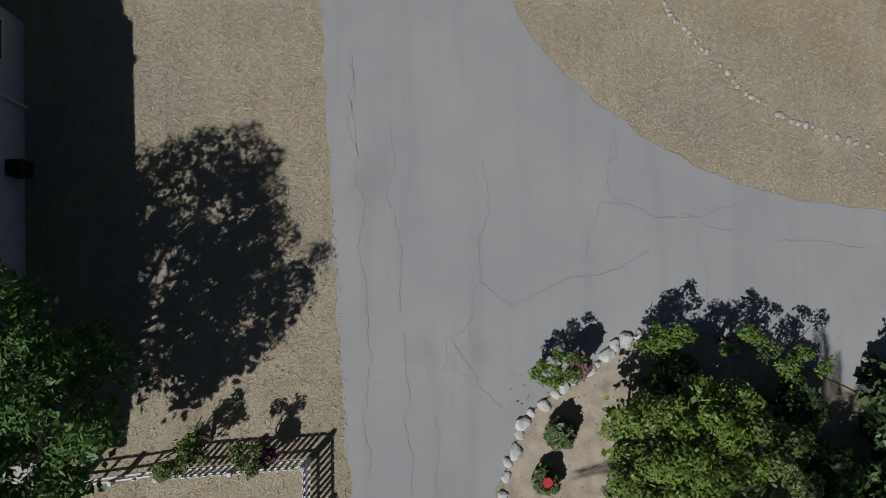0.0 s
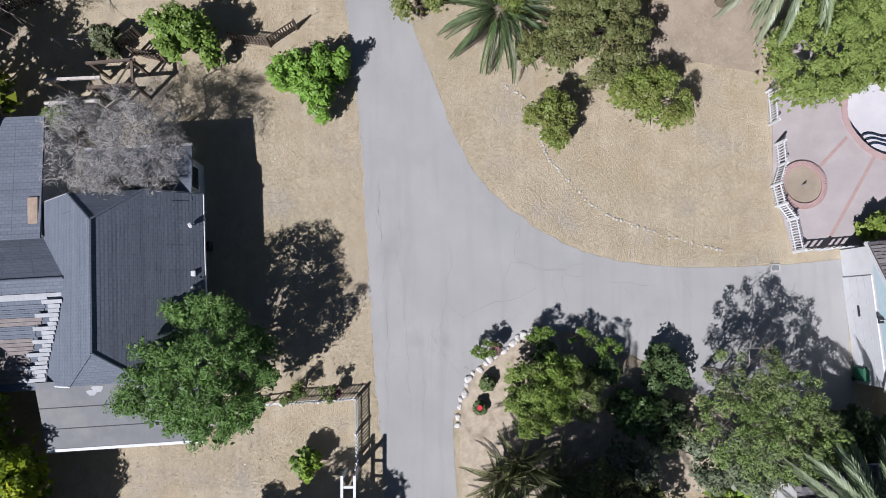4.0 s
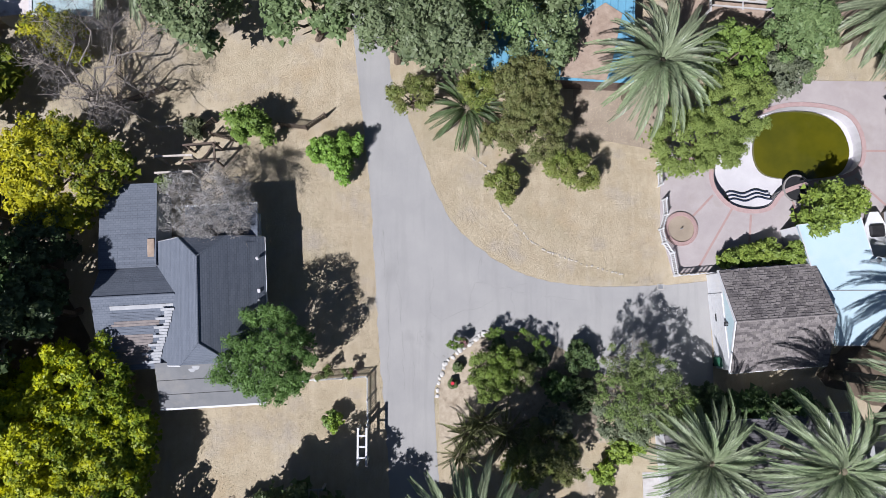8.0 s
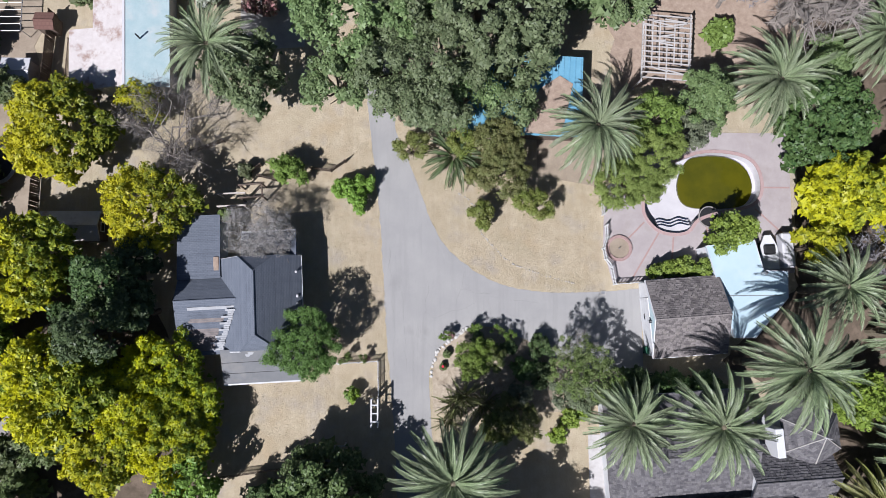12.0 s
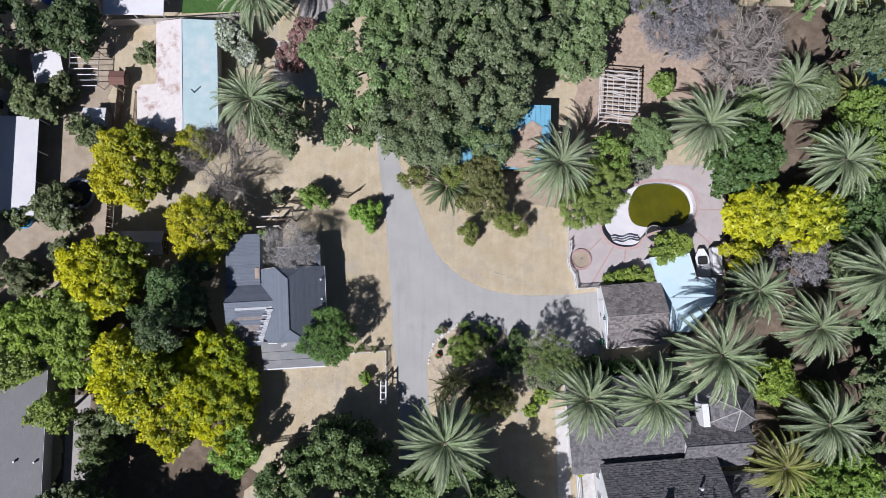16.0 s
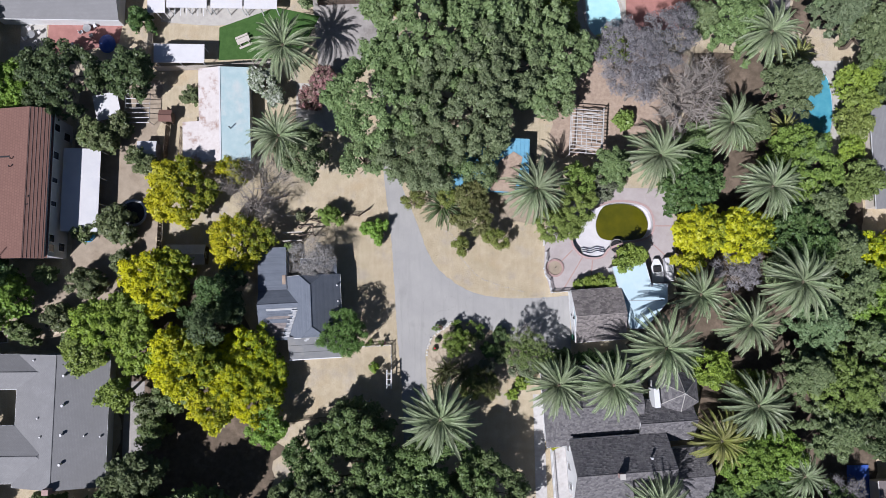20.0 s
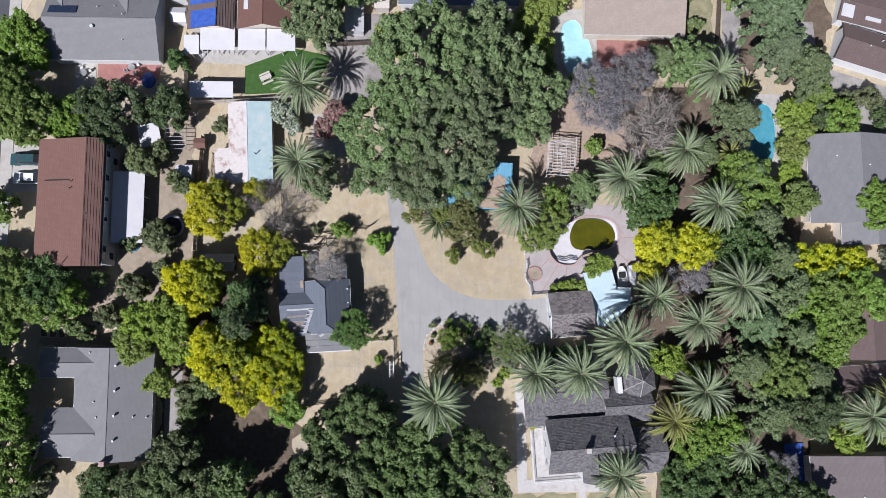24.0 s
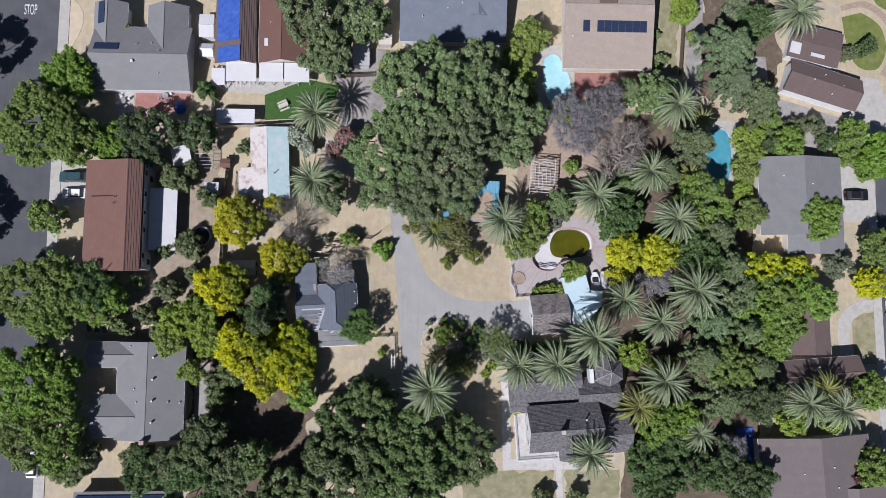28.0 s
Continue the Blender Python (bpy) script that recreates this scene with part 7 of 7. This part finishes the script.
part("base", box(-0.5, 0.5, -1.5, 1.5, 0.0, 0.3), "darkwood", cb)
bn = thing("wheelie_bin", 21.2, -3.0, "green wheelie bin beside the garage", "bin")
part("body", box(-0.28, 0.28, -0.32, 0.32, 0.05, 0.95, 0.05), "bin", bn)
part("lid", box(-0.3, 0.3, -0.36, 0.36, 0.95, 1.03, 0.03), "bin", bn)
for s in (-1, 1):
    part("wheel", rod((s * 0.3, -0.25, 0.1), (s * 0.24, -0.25, 0.1), 0.1, n=12), "tyre", bn)
dr = thing("drain_cover", 17.4, 2.15, "square concrete drain box with dark grate", "drain cover")
part("rim", holed([(-0.25, -0.2), (0.25, -0.2), (0.25, 0.2), (-0.25, 0.2)], [[(-0.18, -0.13), (0.18, -0.13), (0.18, 0.13), (-0.18, 0.13)]], 0.05, 0.05), "concrete", dr)
part("grate", box(-0.18, 0.18, -0.13, 0.13, 0.0, 0.03), "metal", dr)


fl = thing("flower", 2.7, -4.35, "single red garden flower in the bed", "flower")
part("stem", rod((0, 0, 0), (0, 0, 0.75), 0.012, n=5), "lawn", fl)
part("bloom", rod((0, 0, 0.72), (0, 0, 0.8), 0.05, 0.12, 10), "redbloom", fl)
b17 = simple_house("low house with solar panels on its roof", "house", [(-55.5, -40.5, -46, -29.3, 2.7, 4.6, "x", 0, 0)], "rooflgrey", "cream")
panels(b17, slope_pose(-7.0, 7.9, 2.9, -12.8, 0) @ Matrix.Translation((0, -1.75, 0)), 13, 1, 1.05, 1.7)
tb = thing("tarpaulin", 59.0, -23.6, "blue tarpaulin on the ground under trees", "tarpaulin")
bm = bmesh.new()
bmesh.ops.create_grid(bm, x_segments=8, y_segments=14, size=0.5)
for q in bm.verts:
    q.co = Vector((q.co.x * 3.0, q.co.y * 7.0, 0.25 + 0.12 * noise.noise(q.co * 9)))
part("sheet", bm, "tarp", tb)

# ---- cars ----
def car(label, x, y, turn, paint, length=4.5, tall=1.5):
    ob = thing("car", x, y, label, "car", turn=turn)
    half, w = length / 2, 0.88
    prof = [(-half, 0.35), (-half, 0.85), (-half + 0.15, 0.98), (half - 1.2, 0.98), (half - 0.1, 0.82), (half, 0.6), (half, 0.35)]
    bm = bmesh.new()
    rows = [[bm.verts.new((px, s * w, pz)) for px, pz in prof] for s in (-1, 1)]
    bm.faces.new(rows[0])
    bm.faces.new(rows[1][::-1])
    for i in range(len(prof)):
        j = (i + 1) % len(prof)
        bm.faces.new((rows[0][i], rows[1][i], rows[1][j], rows[0][j]))
    bmesh.ops.recalc_face_normals(bm, faces=bm.faces)
    bmesh.ops.bevel(bm, geom=bm.edges[:], offset=0.07, segments=2, affect="EDGES")
    body = part("body", bm, paint, ob)
    cab = bmesh.new()
    lo = [(-half + 0.35, -0.78, 0.97), (half - 1.15, -0.78, 0.97), (half - 1.15, 0.78, 0.97), (-half + 0.35, 0.78, 0.97)]
    hi = [(-half + 0.85, -0.6, tall), (half - 2.0, -0.6, tall), (half - 2.0, 0.6, tall), (-half + 0.85, 0.6, tall)]
    a = [cab.verts.new(p) for p in lo]
    b = [cab.verts.new(p) for p in hi]
    for i in range(4):
        cab.faces.new((a[i], a[(i + 1) % 4], b[(i + 1) % 4], b[i]))
    cab.faces.new(b)
    bmesh.ops.recalc_face_normals(cab, faces=cab.faces)
    part("window", cab, "glass", ob)
    part("roof", box(-half + 0.8, half - 1.95, -0.63, 0.63, tall - 0.02, tall + 0.04, 0.02), paint, ob)
    for sx in (-half + 0.85, half - 0.9):
        for sy in (-1, 1):
            t = part("tyre", rod((sx, sy * 0.90, 0.32), (sx, sy * 0.68, 0.32), 0.32, n=16), "tyre", ob)
            part("rim", rod((sx, sy * 0.91, 0.32), (sx, sy * 0.89, 0.32), 0.2, n=12), "metal", t)
    for sy in (-0.6, 0.6):
        part("headlight", box(half - 0.06, half + 0.01, sy - 0.16, sy + 0.16, 0.62, 0.74), "whitemetal", ob)
        part("tail_light", box(-half - 0.01, -half + 0.05, sy - 0.16, sy + 0.16, 0.7, 0.84), "redpaving", ob)
    return ob


car("dark teal estate car on concrete drive", -59.2, 23.8, 180, "paintteal", 4.8, 1.7)
car("silver-white hatchback on concrete drive", -58.9, 20.9, 180, "paintwhite", 4.2)
car("dark blue car parked at kerb", -63.3, -6.4, 80, "paintnavy")
car("white van beside the grey-roofed house", -56.4, -20.6, 70, "paintwhite", 4.6, 1.8)
car("white car parked at the kerb", -63.4, -25.2, 90, "paintwhite", 4.3)
car("black car on pale driveway", 81.6, 21.7, 0, "paintblack")
car("white car parked at far kerb", 86.9, 1.3, 90, "paintwhite")

# ---- paving, lawns and beds ----
def ragged(pts, amount=0.7, step=0.8):
    """The outline with a soft, uneven wander, as bare earth and lawns have."""
    out = []
    for a, b in zip(pts, pts[1:] + pts[:1]):
        n = max(1, int((Vector(b) - Vector(a)).length / step))
        for i in range(n):
            p = Vector((a[0] + (b[0] - a[0]) * i / n, a[1] + (b[1] - a[1]) * i / n, 3.7))
            out.append((p.x + amount * noise.noise(p * 0.55), p.y + amount * noise.noise(p * 0.55 + Vector((9, 4, 2)))))
    return out


def flat(name, label, pts, material, z=0.03, cat="ground"):
    if name.startswith(("earth", "lawn_s", "lawn_c")):
        pts = ragged(list(pts), 1.6 if name in ("earth_shade", "earth_pergola", "earth_north") else 0.8)
    return setting(name, sheet(pts, -0.1, z), material, label, cat)


flat("pavement_drive_west", "pale concrete driveway", [(-61.6, 18.8), (-54.4, 18.8), (-54.4, 26.4), (-61.6, 26.4)], "concrete", 0.05, "pavement")
flat("pavement_drive_east", "pale concrete driveway slab", [(77.3, 17.0), (84.0, 17.0), (84.0, 29.5), (77.3, 29.5)], "concrete", 0.05, "pavement")
flat("pavement_drive_curved", "curved pale concrete driveway", smooth_line([(77.4, -7.5), (77.0, -3.0), (78.0, 0.2), (81.0, 2.2), (84.0, 2.6)]) + smooth_line([(84.0, 0.6), (81.6, 0.2), (79.9, -1.4), (79.2, -4.0), (79.6, -7.5)]), "concrete", 0.05, "pavement")
flat("pavement_yard_north", "pale sandy yard with concrete edging", smooth_line([(-61.6, 57), (-59.3, 54), (-59.6, 50.5), (-61.6, 46), (-61.6, 44)]), "sand", 0.05, "pavement")
flat("pavement_red", "red brick paving behind the house", [(-49.4, 34.3), (-40.0, 36.9), (-39.6, 39.4), (-49.4, 39.4)], "redpaving", 0.05, "pavement")
flat("pavement_pale", "pale paving behind the house", [(-53.0, 35.4), (-49.6, 34.6), (-49.6, 39.4), (-53.0, 39.4)], "concrete", 0.05, "pavement")
flat("pavement_red_north", "red paving beside the pool", [(29.8, 39.8), (41.0, 39.8), (43.0, 44.3), (29.8, 44.3)], "redpaving", 0.06, "pavement")
flat("lawn", "bright green mown lawn", [(-26.6, 34.6), (-16.0, 35.2), (-13.0, 41.0), (-19.0, 42.2), (-26.6, 39.2)], "lawn", 0.06)
flat("pavement_lawn_edge", "curved pale concrete terrace", smooth_line([(-34.5, 39.9), (-26.7, 39.5), (-22.5, 40.6), (-19.0, 42.5)]) + [(-18.4, 44.5), (-34.5, 44.5)], "concrete", 0.05, "pavement")
flat("lawn_east", "green lawn beside the brown house", smooth_line([(81.2, 56.0), (82.0, 50), (83.8, 46.4), (87.5, 46.0), (89.5, 50.0), (88.5, 54.5), (85.0, 57.0)]), "olivelawn", 0.04)
flat("pavement_brick_edge", "curved brick garden edging", smooth_line([(81.2, 57.2), (85.5, 58.0), (89.4, 55.2), (90.5, 50.0), (88.0, 45.0)]) + smooth_line([(89.0, 44.4), (91.6, 50.0), (90.3, 56.0), (86.0, 59.2), (81.0, 58.2)]), "sandlitter", 0.045, "pavement")
flat("lawn_corner", "green lawn beyond the brick edging", [(92.0, 44.0), (99.0, 44.0), (99.0, 66.0), (86.5, 66.0), (86.0, 60.0), (91.0, 57.0)], "olivelawn", 0.035)
flat("pavement_drive_north_east", "pale concrete driveway beside the brown house", [(80.6, 36.5), (84.5, 44.5), (87.5, 44.0), (92.0, 30.5), (80.0, 30.5)], "concrete", 0.04, "pavement")
flat("pavement_terrace", "worn grey terrace behind the house", [(64.5, 29.0), (79.8, 29.0), (80.2, 36.3), (66.5, 40.5), (66.0, 48.0), (63.0, 48.0)], "oldpaving", 0.032, "pavement")
flat("lawn_side", "patchy dry lawn beside the tan house", [(43.6, 44.6), (48.8, 44.0), (50.3, 66.0), (43.6, 66.0)], "drylawn", 0.03)
flat("pavement_side_path", "narrow concrete path behind the fence", [(50.4, 40.0), (53.2, 40.0), (55.0, 66.0), (51.4, 66.0)], "oldpaving", 0.03, "pavement")
flat("earth_north", "leaf-strewn earth beyond the cedar", [(53.3, 40.0), (66.0, 40.6), (68.6, 45.5), (68.0, 66.0), (55.1, 66.0)], "litter", 0.028)
flat("earth_pergola", "dry leaf-strewn earth by the pergola", [(19.0, 21.6), (36.4, 21.6), (38.4, 36.0), (36.0, 37.3), (19.0, 37.3)], "sandlitter", 0.027)
flat("lawn_south", "patchy dry lawn in front of the old house", [(9.0, -60.0), (36.0, -60.0), (36.4, -27.2), (27.0, -27.2), (27.0, -40.0), (24.8, -40.0), (24.8, -27.2), (9.0, -27.2)], "drylawn", 0.025)
flat("lawn_far_east", "dry lawn within the curved driveway", [(79.8, -1.2), (82.0, 0.0), (84.0, 0.3), (84.0, -9.0), (79.9, -9.0)], "drylawn", 0.03)
flat("lawn_front", "strip of green lawn", [(-57.6, 42), (-56.2, 42), (-56.2, 48), (-57.6, 48)], "lawn", 0.04)
flat("pavement_house_path", "pale path round the old house", [(15.9, -27.0), (30, -27.0), (30, -25.1), (17.4, -25.1), (17.0, -10.5), (15.7, -10.5)], "paledeck", 0.04, "pavement")
flat("pavement_path_south", "narrow pale garden path", [(25.3, -45), (26.4, -45), (26.3, -27.0), (25.2, -27.0)], "paledeck", 0.04, "pavement")
flat("pavement_blue_house", "dusty earth yard by the pool", [(11.5, 13.0), (17.0, 12.0), (18.0, 16.0), (16.3, 22.0), (11.5, 22.0)], "earth", 0.03)
flat("pavement_gap_north", "pale concrete yard behind palms", [(-16, 24.5), (-10, 25.0), (-10, 31.5), (-16, 31.5)], "concrete", 0.03, "pavement")
flat("pavement_yard_sheds", "grey cluttered yard between the gardens", [(-13.0, 33.0), (-8.0, 33.0), (-3.0, 40.0), (-3.0, 48.0), (-14.0, 48.5), (-14.0, 42.8)], "oldpaving", 0.028, "pavement")
flat("earth_west", "brown bare earth of the west gardens", [(-44.9, 5.0), (-34.0, 5.0), (-34.0, 32.0), (-44.9, 32.0)], "earth", 0.025)
flat("earth_southwest", "brown earth garden strip", [(-56.0, -4.4), (-34.0, -4.4), (-34.0, 5.0), (-56.0, 5.0)], "earth", 0.02)
# these two sheets carry tree and palm shade in their dark litter colour
flat("earth_shade", "leaf-strewn earth under trees, darkened for their shade", [(-38, -40), (-17, -40), (-17.5, -15), (-20, -6), (-24, 4), (-33, 4.6), (-37.9, -5)], "litter", 0.022)
flat("earth_east", "leaf-strewn earth under palms, darkened for their shade", [(36.5, -45), (60, -45), (62, -14), (62, 21.5), (52.5, 21.5), (52.5, 36.5), (39, 36.5), (36.6, 21.3), (35.6, 3), (28, -4), (38, -9)], "litter", 0.022)
flat("bed", "pale dry earth bed edged with stones", smooth_line([(1.75, -4.4), (2.5, -2.8), (3.9, -1.9), (4.9, -1.1), (7.0, -1.0), (10.5, -2.3), (13.5, -4.1), (15.5, -5.2)]) + [(15.5, -8.5), (1.9, -8.5)], "bedearth", 0.05)
st = bpy.data.curves.new("stop_text", "FONT")
st.body, st.size, st.align_x, st.align_y = "STOP", 2.6, "CENTER", "CENTER"
tmp = bpy.data.objects.new("tmp", st)
me = bpy.data.meshes.new_from_object(tmp)
bpy.data.objects.remove(tmp)
for q in me.vertices:
    q.co.x *= 0.36
    q.co.y *= 1.05
me.materials.append(M["white"])
mk = new("road_marking", me)
mk.matrix_basis = pose(-68.5, 54.2, 0.016)
tagged(mk, "white painted word on the street asphalt", "road marking", kind="structure")


# ---- stones ----
def stone_meshes(n, material):
    out = []
    for s in range(n):
        rng = random.Random(s)
        bm = bmesh.new()
        bmesh.ops.create_icosphere(bm, subdivisions=2, radius=0.5)
        for q in bm.verts:
            q.co *= 1 + 0.35 * noise.noise(q.co * 2.2 + Vector((s * 3.1, 0, 0)))
            q.co.z *= 0.7
        me = mesh_of("stone", bm)
        me.materials.append(M[material])
        out.append(me)
    return out


STONES = {key: stone_meshes(5, key) for key in ("rock", "greyrock")}


def stone_row(label, pts, size, step, skip=0.0, kind="rock"):
    line = smooth_line(pts, 12)
    rng = random.Random(len(line))
    ob = thing("stone_edging", line[0][0], line[0][1], label, "stone edging")
    acc = 0.0
    for a, b in zip(line[:-1], line[1:]):
        acc += (Vector(b) - Vector(a)).length
        if acc >= step:
            acc = 0.0
            if rng.random() < skip:
                continue
            s = size * rng.uniform(0.65, 1.3)
            part("stone", rng.choice(STONES[kind]), None, ob, at=pose(b[0] - line[0][0] + rng.uniform(-0.06, 0.06), b[1] - line[0][1] + rng.uniform(-0.06, 0.06), s * 0.2, 0, 0, rng.uniform(0, 360)) @ Matrix.Diagonal((s * 1.3, s, s, 1)))


stone_row("low row of pale stones in dry grass", [(4.1, 11.4), (5.6, 10.1), (6.2, 7.8), (6.8, 7.0), (8.6, 5.15), (10.9, 4.1), (14.7, 3.0)], 0.125, 0.13, 0.1, "greyrock")
stone_row("white stones edging the planted bed", [(1.72, -5.6), (1.85, -4.2), (2.4, -2.95), (3.3, -2.25), (4.4, -1.45), (5.1, -0.95), (5.9, -0.85)], 0.27, 0.29)

# ---- shrubs and flowers close to the driveway ----
for kind, x, y, r, hh in (("rose", 2.75, -1.75, 0.42, 1.3), ("rose", 3.2, -1.55, 0.45, 1.5), ("pink", 3.45, -1.6, 0.24, 1.3), ("rose", 5.2, -0.95, 0.45, 1.6), ("rose", 5.7, -0.75, 0.5, 1.5), ("rose", 7.3, -1.1, 0.45, 1.6), ("rose", 7.8, -1.2, 0.4, 1.5), ("dark", 5.9, -1.9, 0.7, 1.6), ("rose", 8.7, -1.7, 0.6, 1.8), ("dark", 8.6, -2.6, 0.7, 1.6), ("shrub", 2.75, -4.4, 0.28, 0.6), ("shrub", 3.1, -3.3, 0.35, 0.8),
                          ("rose", -5.95, -3.6, 0.6, 1.6), ("rose", -5.5, -3.45, 0.45, 1.5), ("rose", -4.25, -3.6, 0.42, 1.5), ("pink", -4.0, -3.65, 0.2, 1.0), ("bright", -5.5, -6.6, 0.6, 1.5), ("lime", -5.1, -6.75, 0.6, 1.6), ("pink", -12.0, 31.0, 2.0, 4.5), ("pink", -13.9, 28.6, 1.7, 3.5), ("whitebloom", -20.2, 31.0, 1.9, 3.5), ("whitebloom", -18.6, 28.8, 1.5, 3.0),
                          ("lime", 35.0, -13.0, 1.6, 3.0), ("yellow", 18.2, -16.6, 0.8, 1.6), ("shrub", -29.5, 29.0, 1.4, 2.5), ("green", -77.5, 43, 5.2, 11), ("green", -77.5, 13, 5.0, 11), ("green", -77.8, -4, 4.6, 11), ("shrub", -15.0, 13.1, 0.7, 1.6), ("bright", -16.3, 8.9, 0.5, 3.4)):
    tree(kind, x, y, r, hh)
for x, y, r in ((4.6, -6.9, 2.4), (6.3, -7.6, 2.2), (3.6, -7.6, 2.0), (3.2, -9.0, 1.8)):
    palm("fan", x, y, 0.7, r, 34)

# ---- dry grass stubble near the driveway ----
rng = np.random.default_rng(77)
n = 90000
gx, gy = rng.uniform(-12, 18, n), rng.uniform(-8, 16, n)
wx = np.interp(gy, [-8, -2.4, 3.0, 9.2, 14.5, 24], [-1.8, -2.25, -2.6, -3.0, -3.6, -4.5])
ex = np.interp(gy, [2.25, 2.75, 4.0, 6.1, 8.5, 11.7, 14.9, 17.4], [17.0, 8.7, 5.9, 3.3, 1.8, 0.6, -0.6, -1.6])
keep = ((gx < wx + 0.12 * rng.random(n)) & ((gx > -9.8) | (gy > 7.6) | (gy < -5.8))) | ((gy > 2.3) & (gx > ex - 0.12 * rng.random(n)) & (gx < 17.2))
pos = np.stack([gx, gy, np.full(n, 0.03)], 1)[keep]
blades = leaves(rng, pos, np.tile(np.array([0.0, 0.0, 0.6]), (len(pos), 1)), 0.10, 0.055, 0.7)
blades[:, :, 2] = np.maximum(blades[:, :, 2], 0.004)
gr = new("dry_grass", quads_mesh("dry_grass", blades, "straw"))
tagged(gr, "short dry straw-coloured grass stubble", "grass", kind="stuff")


# ---- small clods, stones and dry litter on the ground ----
rng = np.random.default_rng(31)
bits = []
for x0, x1, y0, y1, count, size in ((-16, -3.4, -12.5, -6.0, 420, 0.045), (-12, -4.5, 8.5, 24, 260, 0.04), (1, 17, 3.5, 13, 360, 0.03), (-9.0, -3.2, -5.0, 7.5, 160, 0.03), (1.9, 4.6, -7.5, -1.8, 220, 0.03), (-30, -17.5, 12, 24, 220, 0.06)):
    p = np.stack([rng.uniform(x0, x1, count), rng.uniform(y0, y1, count), np.full(count, 0.055)], 1)
    bits.append(leaves(rng, p, np.tile(np.array([0.0, 0.0, 1.0]), (count, 1)), size, 0.6, 0.5))
bits = np.concatenate(bits)
east_edge = np.interp(bits[:, :, 1].mean(1), [2.25, 2.75, 4.0, 6.1, 8.5, 11.7, 14.9], [17.0, 8.7, 5.9, 3.3, 1.8, 0.6, -0.6])
bits = bits[(bits[:, :, 0].mean(1) < 1.0) | (bits[:, :, 0].mean(1) > east_edge + 0.1) | (bits[:, :, 1].mean(1) < 0)]
bits[:, :, 2] = np.maximum(bits[:, :, 2], 0.02)
tagged(new("ground_litter", quads_mesh("ground_litter", bits, "chips")), "scattered pale stones and brown litter on dry ground", "litter", kind="stuff")


# ---- pots and slabs in the west gardens ----
flat("pavement_side_slab", "grey concrete slab beside the house", [(-37.3, -18.2), (-34.8, -18.2), (-34.8, -8.4), (-37.3, -8.4)], "oldpaving", 0.045, "pavement")
flat("pavement_garden_strip", "pale gravel strip in the garden", ragged([(-52.5, -2.6), (-40.0, -2.0), (-39.6, -0.9), (-46.0, 0.3), (-52.3, -0.6)], 0.5), "sand", 0.04, "pavement")
rng = random.Random(21)
for i in range(9):
    x, y = -51.2 + i * 0.62 + rng.uniform(-0.15, 0.15), -1.5 + rng.uniform(-0.35, 0.55)
    rad = rng.uniform(0.2, 0.34)
    pot = thing("plant_pot", x, y, "round cream plant pot filled with soil", "plant pot")
    bm = rod((0, 0, 0), (0, 0, 0.42), rad * 0.75, rad, 14)
    part("pot", bm, "cream", pot)
    part("soil", rod((0, 0, 0.40), (0, 0, 0.435), rad * 0.8, n=14), "litter", pot)
for i in range(3):
    bx = thing("raised_bed", -55.4 + i * 1.3, -2.4 - 0.1 * i, "raised wooden garden bed full of soil", "raised bed", turn=4)
    part("boards", holed([(-0.55, -0.8), (0.55, -0.8), (0.55, 0.8), (-0.55, 0.8)], [[(-0.45, -0.7), (0.45, -0.7), (0.45, 0.7), (-0.45, 0.7)]], 0.35, 0.35), "palewood", bx)
    part("soil", box(-0.45, 0.45, -0.7, 0.7, 0, 0.27), "litter", bx)
